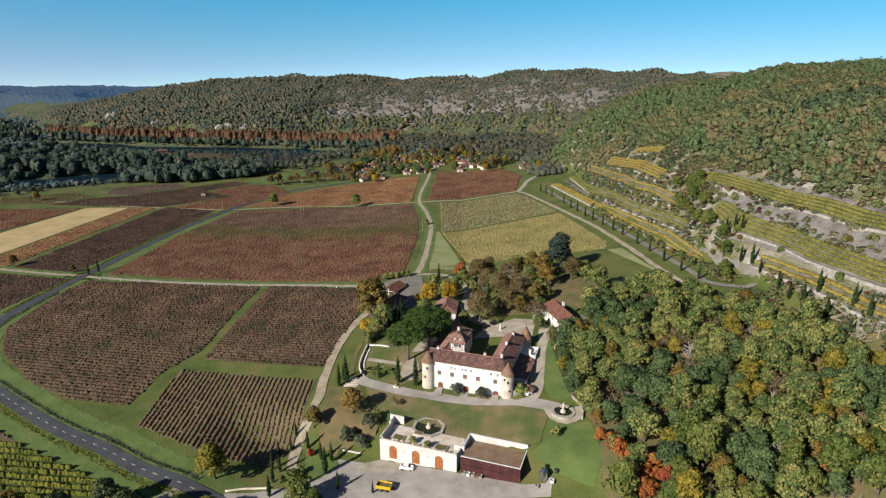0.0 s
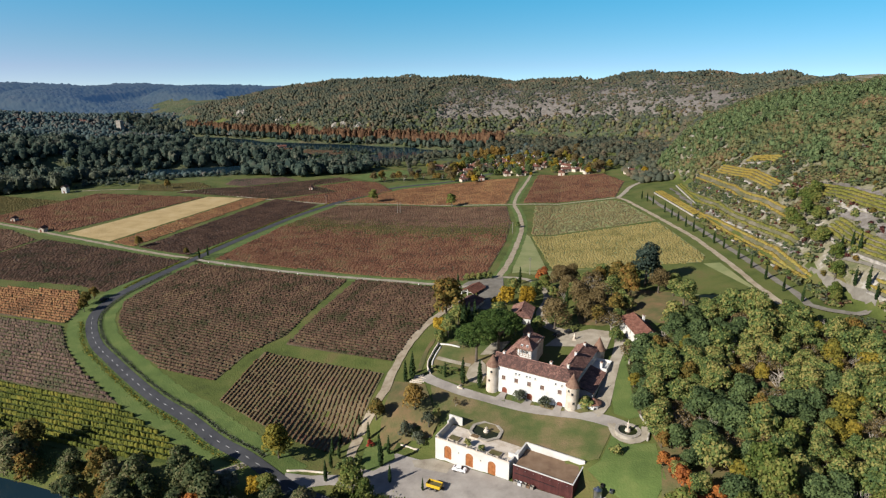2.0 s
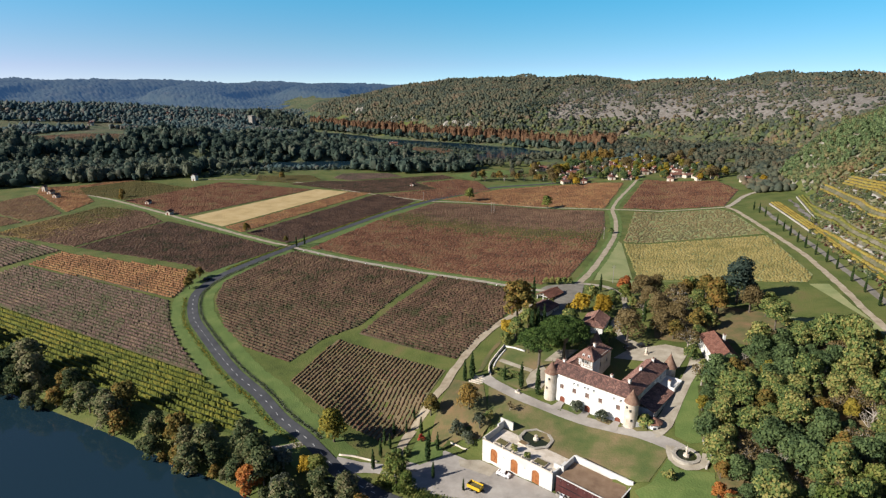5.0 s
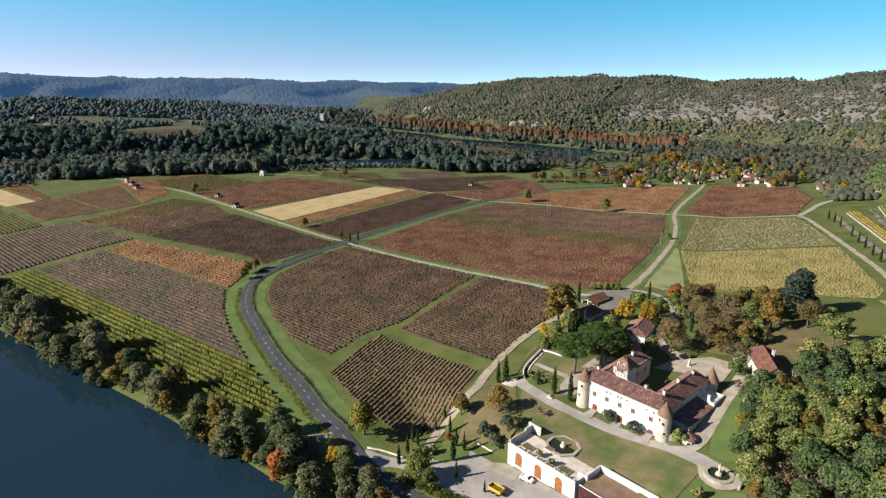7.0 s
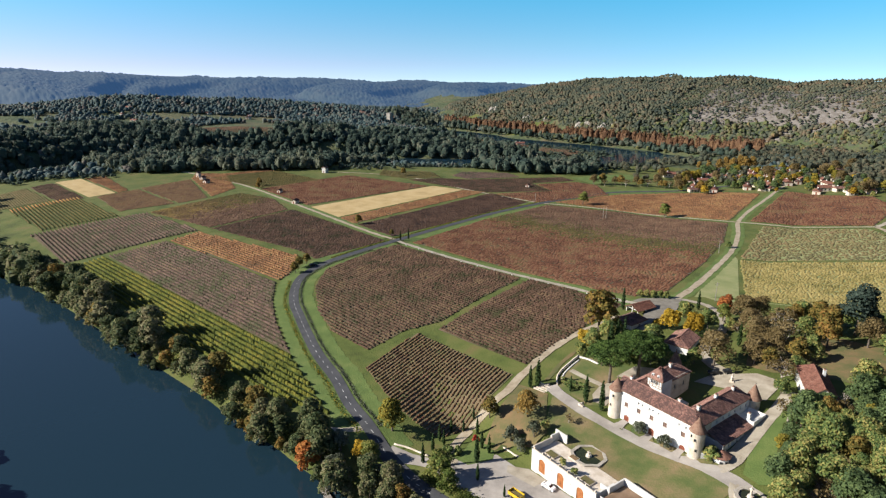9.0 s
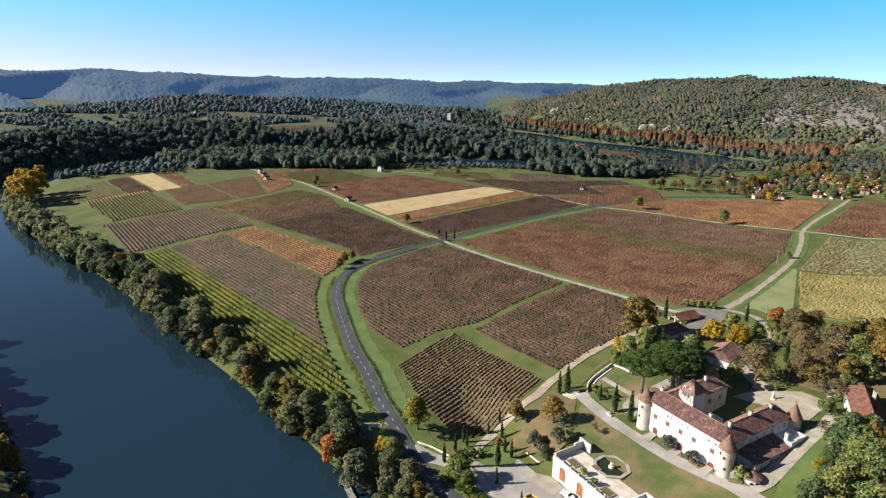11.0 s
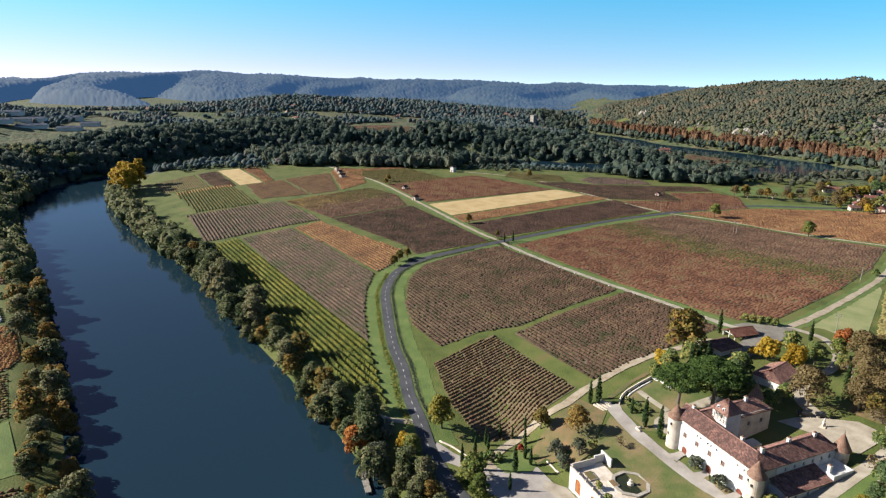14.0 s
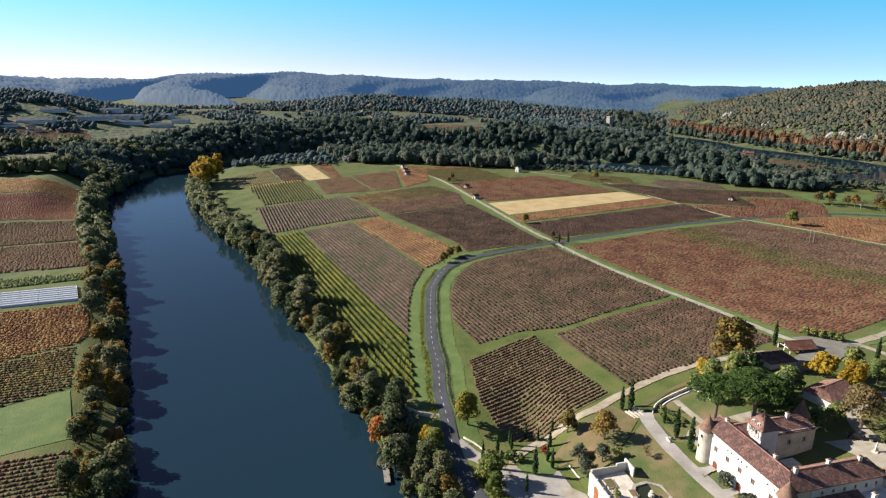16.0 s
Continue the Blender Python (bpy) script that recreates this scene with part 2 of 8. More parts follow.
L_BLUE = leafy("blue-green pine needles", [(0.0868, 0.133, 0.0559), (0.133, 0.185, 0.0792), (0.185, 0.2314, 0.1034)])
L_CEDAR = leafy("dark cedar needles", [(0.035, 0.055, 0.042), (0.06, 0.085, 0.065), (0.09, 0.12, 0.09)])
# the bluish cast here is distance haze mixed into the leaf colours
W_DARK = leafy("dark wood canopy", [(0.0306, 0.0527, 0.047), (0.0542, 0.0827, 0.0639), (0.0848, 0.1152, 0.0845), (0.147, 0.1504, 0.109)], island=0.48, own=0.12, size=26.0)
W_HILL = leafy("hill wood canopy in autumn", [(0.0735, 0.1049, 0.0594), (0.1039, 0.1368, 0.0656), (0.1429, 0.1689, 0.0714), (0.1732, 0.1825, 0.0809), (0.2164, 0.1962, 0.0894), (0.2597, 0.1735, 0.0953)], island=0.48, own=0.12, size=26.0)
# aerial haze of the far valley painted into the leaves as extra blue
W_FAR = leafy("haze-blue distant wood canopy", [(0.0409, 0.0746, 0.0901), (0.0614, 0.103, 0.1062), (0.0899, 0.1293, 0.1222), (0.1308, 0.1535, 0.135), (0.1635, 0.1423, 0.1206)], island=0.48, own=0.12, size=26.0)
W_POPLAR = leafy("russet poplar canopy", [(0.1118, 0.0602, 0.0367), (0.1745, 0.0964, 0.0549), (0.2235, 0.1365, 0.0733)], island=0.5, own=0.12)
V_BROWN = leafy("brown vine leaves", [(0.0459, 0.0469, 0.0205), (0.0866, 0.0558, 0.0361), (0.1269, 0.0734, 0.0508), (0.1613, 0.1112, 0.0625)], island=0.36, fleck=0.32, size=13.0, own=0.25)
V_DARK = leafy("bare dark vines", [(0.0482, 0.0303, 0.022), (0.0894, 0.0523, 0.0358), (0.1238, 0.0757, 0.0523)], island=0.36, fleck=0.32, size=13.0, own=0.25)
V_RED = leafy("red-brown vine leaves", [(0.122, 0.0581, 0.0365), (0.1982, 0.0917, 0.0531), (0.2519, 0.1284, 0.073), (0.2136, 0.1605, 0.0746)], island=0.36, fleck=0.32, size=13.0, own=0.25)
V_ORANGE = leafy("orange vine leaves", [(0.1682, 0.0898, 0.0469), (0.2837, 0.1382, 0.0675), (0.3571, 0.2143, 0.0937)], island=0.36, fleck=0.32, size=13.0, own=0.25)
V_YELLOW = leafy("yellow vine leaves", [(0.2146, 0.1899, 0.0652), (0.3275, 0.2705, 0.0976), (0.4178, 0.3336, 0.1302)], island=0.45, fleck=0.32, size=13.0, own=0.25)
V_GREEN = leafy("green-gold vine leaves", [(0.0814, 0.1009, 0.0176), (0.1499, 0.1606, 0.0262), (0.2374, 0.2023, 0.0358)], island=0.36, fleck=0.32, size=13.0, own=0.25)
V_MIXED = leafy("purple and green vine leaves", [(0.0846, 0.0968, 0.0462), (0.127, 0.0999, 0.0704), (0.1692, 0.1064, 0.0927), (0.2201, 0.153, 0.102)], island=0.36, fleck=0.32, size=13.0, own=0.25)
V_OLIVE = leafy("olive vine leaves", [(0.0945, 0.0878, 0.0338), (0.135, 0.1148, 0.0405), (0.1755, 0.135, 0.054)], island=0.36, fleck=0.32, size=13.0, own=0.25)
V_FADING = leafy("gold and brown vine leaves", [(0.1303, 0.0941, 0.0435), (0.1884, 0.1232, 0.055), (0.2608, 0.181, 0.0651), (0.3478, 0.2464, 0.0725)], island=0.36, fleck=0.32, size=13.0, own=0.25)
V_AUTUMN = leafy("bright orange vine leaves", [(0.2717, 0.132, 0.0594), (0.3971, 0.209, 0.0792), (0.4598, 0.297, 0.1122)], island=0.36, fleck=0.32, size=13.0, own=0.25)
V_DUSKRED = leafy("dusky red vine leaves", [(0.1121, 0.0702, 0.0458), (0.187, 0.1092, 0.0703), (0.2468, 0.1559, 0.0966)], island=0.36, fleck=0.32, size=13.0, own=0.25)
L_HOLM = leafy("dark evergreen oak leaves", [(0.0612, 0.0966, 0.0409), (0.1019, 0.1481, 0.0566), (0.1494, 0.1995, 0.0755)], own=0.4)
# leaf colours greyed towards blue to carry the ridge's distance haze
W_RIDGE = leafy("ridge wood canopy", [(0.0498, 0.0665, 0.0563), (0.0731, 0.0887, 0.0649), (0.1019, 0.1107, 0.0733), (0.1385, 0.1274, 0.0816), (0.1827, 0.1329, 0.0874)], island=0.34, own=0.12, size=26.0)
L_GOLD = leafy("gold-green autumn leaves", [(0.16, 0.15, 0.03), (0.25, 0.21, 0.035), (0.34, 0.25, 0.04)])
V_PATCHY = leafy("faded yellow-brown vine leaves", [(0.1565, 0.1455, 0.0728), (0.2277, 0.1892, 0.0873), (0.2704, 0.1892, 0.1)], island=0.36, fleck=0.32, size=13.0, own=0.25)
MEADOW = material("pale meadow", [(0.1479, 0.1739, 0.0672), (0.2018, 0.2173, 0.0915), (0.2556, 0.2422, 0.121)], size=9, fine=0.6, bump=0.3)
V_TERRACE = leafy("golden terrace vine leaves", [(0.2571, 0.1916, 0.0468), (0.3643, 0.2723, 0.0624), (0.3214, 0.2825, 0.0832)], island=0.36, fleck=0.32, size=13.0, own=0.3)
V_TERRACE_GREEN = leafy("green-gold terrace vine leaves", [(0.1463, 0.156, 0.039), (0.2145, 0.2097, 0.0488), (0.273, 0.234, 0.0585)], island=0.36, fleck=0.32, size=13.0, own=0.3)
POOLSTONE = material("weathered pool stone", [(0.238, 0.2125, 0.17), (0.34, 0.306, 0.255), (0.425, 0.391, 0.3315)], size=1.6, fine=0.3, bump=0.4, fleck=0.5)
V_TRELLIS = leafy("red-brown trellised vine leaves", [(0.138, 0.084, 0.052), (0.1971, 0.115, 0.0675), (0.2168, 0.1502, 0.0728), (0.2365, 0.106, 0.0728)], island=0.36, fleck=0.32, size=13.0, own=0.25)
V_PINK = leafy("rosy red vine leaves", [(0.22, 0.085, 0.055), (0.31, 0.125, 0.075), (0.34, 0.18, 0.09)], island=0.36, fleck=0.32, size=13.0, own=0.25)
YELLOW_PAINT = material("yellow machine paint", [(0.55, 0.34, 0.02), (0.65, 0.42, 0.03)], size=1, fine=0.2, rough=0.45, spec=0.5)
CARWHITE = material("white car paint", [(0.75, 0.75, 0.76), (0.82, 0.82, 0.82)], size=1, fine=0.2, rough=0.25, spec=0.6)
RUBBER = material("black rubber", [(0.015, 0.015, 0.015), (0.03, 0.03, 0.03)], size=0.5, fine=0.1)
PLASTIC = material("pale polythene", [(0.4464, 0.4608, 0.4752), (0.5328, 0.5472, 0.5616)], size=3, fine=0.5, rough=0.4)
SLATE = material("blue-grey sheet roof", [(0.055, 0.0715, 0.1045), (0.0825, 0.1045, 0.143), (0.121, 0.1375, 0.1705)], size=9, fine=0.6, rough=0.6)

HAZY_WOOD = material("wooded ridge with haze glow", [(0.0102, 0.0183, 0.0134), (0.0171, 0.0262, 0.0167), (0.0256, 0.0327, 0.0201), (0.0341, 0.0348, 0.0234)], size=60, fine=7, fleck=0.6)
# the blue haze of distance is put in as a faint emission
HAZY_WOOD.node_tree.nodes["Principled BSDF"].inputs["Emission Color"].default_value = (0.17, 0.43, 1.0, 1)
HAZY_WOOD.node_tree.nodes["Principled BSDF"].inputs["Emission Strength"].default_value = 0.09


def water_material():
    m = bpy.data.materials.new("slow river water")
    m.use_nodes = True
    n, l = m.node_tree.nodes, m.node_tree.links
    b = n["Principled BSDF"]
    b.inputs["Base Color"].default_value = (0.01, 0.026, 0.039, 1)
    b.inputs["Roughness"].default_value, b.inputs["IOR"].default_value = 0.07, 1.33
    geo = n.new("ShaderNodeNewGeometry")
    rip = n.new("ShaderNodeTexNoise")
    rip.inputs["Scale"].default_value, rip.inputs["Detail"].default_value = 0.6, 4
    l.new(geo.outputs["Position"], rip.inputs["Vector"])
    bump = n.new("ShaderNodeBump")
    bump.inputs["Strength"].default_value, bump.inputs["Distance"].default_value = 0.08, 0.25
    l.new(rip.outputs[0], bump.inputs["Height"])
    l.new(bump.outputs[0], b.inputs["Normal"])
    return m


GREY_TRACK = material("worn grey track", [(0.12, 0.11, 0.09), (0.165, 0.15, 0.125), (0.21, 0.195, 0.165)], size=3, fine=0.3, bump=0.3)
WATERY = water_material()
POND = material("murky pond water", [(0.0193, 0.024, 0.009), (0.0275, 0.0312, 0.012)], size=3, fine=0.5, rough=0.12, spec=0.4)


# ---------------------------------------------------------------- lie of the land
WATER = -14.0


def ss(a, b, t):
    t = np.clip((np.asarray(t, float) - a) / (b - a), 0, 1)
    return t * t * (3 - 2 * t)


RIVER = [(420, 40), (180, 78), (40, 94), (-60, 99), (-160, 108), (-300, 117), (-440, 118), (-560, 130), (-640, 165), (-690, 250),
         (-690, 370), (-620, 480), (-500, 575), (-400, 632), (-300, 690), (-225, 780), (-196, 835), (-240, 856), (-400, 866), (-640, 922)]
FOOT = [(420, -260), (230, -40), (150, 100), (117, 170), (112, 230), (94, 300), (84, 380), (88, 470), (78, 560), (100, 640),
        (110, 700), (60, 790), (-50, 872), (-200, 915), (-360, 935), (-560, 985), (-700, 1050), (-820, 1200)]
TOPS = [110, 108, 106, 104, 104, 106, 108, 110, 110, 104, 98, 94, 93, 96, 98, 92, 75, 40]


def near_line(pts, x, y, values=None):
    """Distance to a polyline, the side on which a point lies (right: plus), and a value carried along it."""
    best = np.full(np.shape(x), 1e9)
    side = np.zeros(np.shape(x))
    val = np.zeros(np.shape(x))
    for i in range(len(pts) - 1):
        (ax, ay), (bx, by) = pts[i], pts[i + 1]
        dx, dy = bx - ax, by - ay
        k = np.clip(((x - ax) * dx + (y - ay) * dy) / (dx * dx + dy * dy), 0, 1)
        d = np.hypot(x - ax - k * dx, y - ay - k * dy)
        m = d < best
        best = np.where(m, d, best)
        side = np.where(m, np.sign((x - ax) * dy - (y - ay) * dx), side)
        if values is not None:
            val = np.where(m, values[i] + k * (values[i + 1] - values[i]), val)
    return best, side, val


def waves(x, y, size, seed=0.0):
    """Soft rolling relief, about -1 to 1."""
    a, b = x / size + seed, y / size - seed * 1.7
    return (np.sin(a * 2.1 + 1.3 * np.sin(b * 1.7)) + np.sin(b * 2.6 + 1.1 * np.sin(a * 1.3 + 2)) + 0.6 * np.sin(a * 4.3 - b * 3.7 + seed)) / 2.6


def height(x, y):
    x, y = np.asarray(x, float), np.asarray(y, float)
    z = -9 * ss(260, 150, y) + 7 * ss(-110, 0, x) + 0.14 * np.clip(x, 0, 110)
    # the winery yard is cut into the bank below the lawn
    behind = (x + 26) * 0.32 + (y - 169.8) * 0.947
    half = 2.5 + 5 * ss(-28, -36, x) + 4 * ss(15, 24, x)
    cut = ss(4.5 + half, 4.5 - half, behind) * ss(-84, -58, x) * ss(48, 28, x)
    z = z * (1 - cut) + (np.where(x < -10, -5.4 + 0.085 * (x + 10), -5.4 + 0.05 * (x + 10)) - 1.2 * ss(158, 150, y)) * cut
    d, side, top = near_line(FOOT, x, y, TOPS)
    d = np.where(side > 0, d, 0)
    massif = 18 * (1 - np.exp(-d / 22)) + (top - 40) * 1.1 * (1 - np.exp(-d / 130)) + np.minimum(d / 40, 9) * waves(x, y, 55, 1)
    massif = massif - 9 * ss(90, 260, d) * ss(-250, 50, x)
    z = z + massif * (1 - 0.78 * ss(335, 640, d))
    # a wooded hill across the river, on the outer side
    z = z + 62 * np.exp(-((x + 1090) ** 2 + (y + 20) ** 2) / 210 ** 2) + 8 * np.exp(-((x + 760) / 230) ** 2 - ((y - 700) / 150) ** 2)
    # a long low hill before the far ridges
    z = z + 34 * np.exp(-(((x + 1000) * 0.5 + (y - 690) * 0.866) / 330) ** 2 - (((x + 1000) * 0.866 - (y - 690) * 0.5) / 100) ** 2)
    # the barn stands in its own cut
    along, back = (x + 3.2) * 0.947 - (y - 162.4) * 0.32, (x + 3.2) * 0.32 + (y - 162.4) * 0.947
    z = z - np.maximum(z + 1.6, 0) * ss(-0.4, 0.4, along) * ss(17.0, 16.2, along) * ss(-1, 0, back) * ss(10.0, 9.2, back)
    r, shore, _ = near_line(RIVER, x, y)
    # the outer bank of the bend is a wooded bluff
    z = z + 15 * ss(42, 92, r) * (shore < 0) * ss(-430, -560, x) * ss(720, 560, y)
    z = z - 10 * ss(125, 50, r) * np.where(shore > 0, ss(420, 520, y), ss(600, 690, y))
    bank = ss(33, 50, r)
    # beyond the far ridges the land falls away
    fall = 0.055 * np.maximum(np.hypot(x - 30, y - 50) - 2380, 0)
    return (WATER - 3.5 + 2.5 * ss(20, 33, r)) * (1 - bank) + np.maximum(z, WATER + 2.5) * bank - fall


# ---------------------------------------------------------------- mesh helpers
def link(name, me, mat, parent=None, label="", category="", kind="", group="", smooth=False):
    if mat is not None and not me.materials:
        me.materials.append(mat)
    if smooth:
        me.polygons.foreach_set("use_smooth", np.ones(len(me.polygons), bool))
    ob = new(name, me)
    ob.parent = parent
    return tagged(ob, label, category, group, kind)


def part(name, bm, mat, parent, label="", smooth=False):
    me = bpy.data.meshes.new(name)
    bm.to_mesh(me)
    bm.free()
    return link(name, me, mat, parent, label, smooth=smooth)


def soup(name, verts, faces):
    """A mesh from arrays: verts (n, 3) and faces (m, 3 or 4)."""
    me = bpy.data.meshes.new(name)
    verts, faces = np.ascontiguousarray(verts, np.float32), np.ascontiguousarray(faces, np.int32)
    me.vertices.add(len(verts))
    me.vertices.foreach_set("co", verts.ravel())
    me.loops.add(faces.size)
    me.loops.foreach_set("vertex_index", faces.ravel())
    me.polygons.add(len(faces))
    me.polygons.foreach_set("loop_start", np.arange(0, faces.size, faces.shape[1], dtype=np.int32))
    me.update(calc_edges=True)
    return me


def many(name, tv, tf, place, turn, scale):
    """Many copies of a template in one mesh: places (n, 3), turns about z (n), scales (n, 3)."""
    c, s = np.cos(turn)[:, None], np.sin(turn)[:, None]
    v = tv[None] * scale[:, None]
    x = v[..., 0] * c - v[..., 1] * s + place[:, 0:1]
    y = v[..., 0] * s + v[..., 1] * c + place[:, 1:2]
    z = v[..., 2] + place[:, 2:3]
    n = len(place)
    f = tf[None] + (np.arange(n) * len(tv))[:, None, None]
    return np.stack([x, y, z], -1).reshape(-1, 3), f.reshape(-1, tf.shape[1])


def box(bm, x0, x1, y0, y1, z0, z1, m=None):
    vs = [bm.verts.new(p) for p in ((x0, y0, z0), (x1, y0, z0), (x1, y1, z0), (x0, y1, z0), (x0, y0, z1), (x1, y0, z1), (x1, y1, z1), (x0, y1, z1))]
    if m is not None:
        for v in vs:
            v.co = m @ v.co
    for f in ((3, 2, 1, 0), (4, 5, 6, 7), (0, 1, 5, 4), (1, 2, 6, 5), (2, 3, 7, 6), (3, 0, 4, 7)):
        bm.faces.new([vs[i] for i in f])
    return vs


def boxpart(name, size, mat, parent, m=None, label="", bevel=0.0):
    bm = bmesh.new()
    box(bm, *size)
    if bevel:
        bmesh.ops.bevel(bm, geom=bm.edges[:], offset=bevel, segments=1, affect="EDGES")
    ob = part(name, bm, mat, parent, label)
    if m is not None:
        ob.matrix_basis = m
    return ob


def lathe(bm, rings, sides=20, jitter=0.0, seed=0, m=None):
    """A turned shape from rings (radius, z); closed at a zero radius."""
    rnd = random.Random(seed)
    rows = []
    for r, z in rings:
        if r <= 1e-4:
            rows.append([bm.verts.new((0, 0, z))])
        else:
            rows.append([bm.verts.new(((r * (1 + rnd.uniform(-jitter, jitter))) * math.cos(2 * math.pi * k / sides), r * (1 + rnd.uniform(-jitter, jitter)) * math.sin(2 * math.pi * k / sides), z)) for k in range(sides)])
    for a, b in zip(rows, rows[1:]):
        for k in range(sides):
            q = [a[k % len(a)], a[(k + 1) % len(a)], b[(k + 1) % len(b)], b[k % len(b)]]
            q = list(dict.fromkeys(q))
            if len(q) > 2:
                bm.faces.new(q)
    if m is not None:
        bmesh.ops.transform(bm, matrix=m, verts=[v for r in rows for v in r])


def smooth_line(pts, step=3.0):
    """A Catmull-Rom curve through the points, at even steps."""
    p = np.array(pts, float)
    p = np.vstack([2 * p[0] - p[1], p, 2 * p[-1] - p[-2]])
    out = []
    for i in range(1, len(p) - 2):
        n = max(2, int(np.hypot(*(p[i + 1] - p[i])[:2]) / step))
        t = np.linspace(0, 1, n, endpoint=False)[:, None]
        a, b, c, d = p[i - 1], p[i], p[i + 1], p[i + 2]
        out.append(0.5 * (2 * b + (c - a) * t + (2 * a - 5 * b + 4 * c - d) * t * t + (3 * b - a - 3 * c + d) * t ** 3))
    out.append(p[-2:-1])
    return np.vstack(out)


def ribbon(pts, width, lift, across=4, ragged=0.0, step=3.0, seed=1):
    """A strip laid along a line on the land."""
    rnd = np.random.RandomState(seed)
    c = smooth_line(pts, step)
    t = np.gradient(c, axis=0)
    nrm = np.stack([-t[:, 1], t[:, 0]], 1) / np.hypot(t[:, 0], t[:, 1])[:, None]
    w = np.full(len(c), width) if np.isscalar(width) else np.interp(np.linspace(0, 1, len(c)), np.linspace(0, 1, len(width)), width)
    u = np.linspace(-0.5, 0.5, across + 1)
    off = u[None] * w[:, None] + (np.abs(u) > 0.49)[None] * rnd.uniform(-ragged, ragged, (len(c), across + 1))
    xy = c[:, None] + nrm[:, None] * off[..., None]
    z = height(xy[..., 0], xy[..., 1]) + lift
    v = np.concatenate([xy, z[..., None]], -1).reshape(-1, 3)
    k = across + 1
    i = np.arange(len(c) - 1)[:, None] * k + np.arange(across)[None]
    f = np.stack([i, i + k, i + k + 1, i + 1], -1).reshape(-1, 4)
    return v, f[:, ::-1]


STEP = 4.0


def draped(name, poly, mat, lift, parent=None, label="", category="", kind="structure", step=STEP, group=""):
    """A field, lawn or yard: a polygon cut on the land's own grid and laid on it."""
    bm = bmesh.new()
    bm.faces.new([bm.verts.new((x, y, 0)) for x, y in poly])
    xs, ys = [p[0] for p in poly], [p[1] for p in poly]
    for lo, hi, n in ((min(xs), max(xs), Vector((1, 0, 0))), (min(ys), max(ys), Vector((0, 1, 0)))):
        k = math.ceil(lo / step) * step
        while k < hi:
            bmesh.ops.bisect_plane(bm, geom=bm.faces[:] + bm.edges[:] + bm.verts[:], plane_co=n * k, plane_no=n, dist=1e-5)
            k += step
    co = np.array([v.co[:2] for v in bm.verts])
    z = height(co[:, 0], co[:, 1]) + lift
    for v, h in zip(bm.verts, z):
        v.co.z = h
    for f in bm.faces:
        if f.normal.z < 0:
            f.normal_flip()
    bm.normal_update()
    for f in bm.faces:
        if f.normal.z < 0:
            f.normal_flip()
    me = bpy.data.meshes.new(name)
    bm.to_mesh(me)
    bm.free()
    return link(name, me, mat, parent, label, category, kind, group, smooth=True)


def inside(poly, x, y):
    p = np.array(poly, float)
    hit = np.zeros(np.shape(x), bool)
    j = len(p) - 1
    for i in range(len(p)):
        c = ((p[i, 1] > y) != (p[j, 1] > y)) & (x < (p[j, 0] - p[i, 0]) * (y - p[i, 1]) / (p[j, 1] - p[i, 1] + 1e-12) + p[i, 0])
        hit ^= c
        j = i
    return hit


def ground_z(x, y):
    return float(height(x, y))


# ---------------------------------------------------------------- ground and river
def axis(lo, hi, fine_lo, fine_hi, grow=1.09):
    mid = list(np.arange(fine_lo, fine_hi + 0.1, STEP))
    a, d = fine_lo, STEP
    left = []
    while a > lo:
        d = min(d * grow, 70)
        a -= d
        left.append(a)
    b, d = fine_hi, STEP
    right = []
    while b < hi:
        d = min(d * grow, 70)
        b += d
        right.append(b)
    return np.array(left[::-1] + mid + right)


gx, gy = axis(-4300, 2600, -560, 140), axis(-2400, 4300, 52, 480)
X, Y = np.meshgrid(gx, gy)
Z = height(X, Y)
v = np.stack([X, Y, Z], -1).reshape(-1, 3)
i = (np.arange(len(gy) - 1)[:, None] * len(gx) + np.arange(len(gx) - 1)[None])
f = np.stack([i, i + 1, i + 1 + len(gx), i + len(gx)], -1).reshape(-1, 4)
me = soup("ground", v, f)
me.materials.append(GRASS)
me.materials.append(HILLSIDE)
me.materials.append(FAR_FLOOR)
me.materials.append(SCREE)
cx, cy = v[f].mean(1)[:, 0], v[f].mean(1)[:, 1]
d, side, _ = near_line(FOOT, cx, cy, TOPS)
far_off = ((side > 0) & (d > 300)) | (np.hypot(cx, cy - 50) > 1180) | ((np.hypot(cx, cy - 50) > 640) & (side > 0) & (cx < -170) & (d > 3))
scree_zone = (side > 0) & (d > 22) & (d < 240) & (cx > -200) & (cy > 600) & (cx < 190)
_, shore, _ = near_line(RIVER, cx, cy)
brim = near_line(RIVER, cx, cy)[0]
far_off |= (cy > 690) & (cx < 130) & (cx > -420)
far_off |= (shore < 0) & ((cx < -620) | (cy > 560)) | (brim < 62) & ((cy > 430) | (cx < -600))
me.polygons.foreach_set("material_index", np.where(far_off & ~scree_zone, 2, np.where(scree_zone, 3, np.where((side > 0) & (d > 3), 1, 0))).astype(np.int32))
link("ground", me, None, label="grassy valley floor rising to stony wooded hills", category="ground", kind="structure", smooth=True)

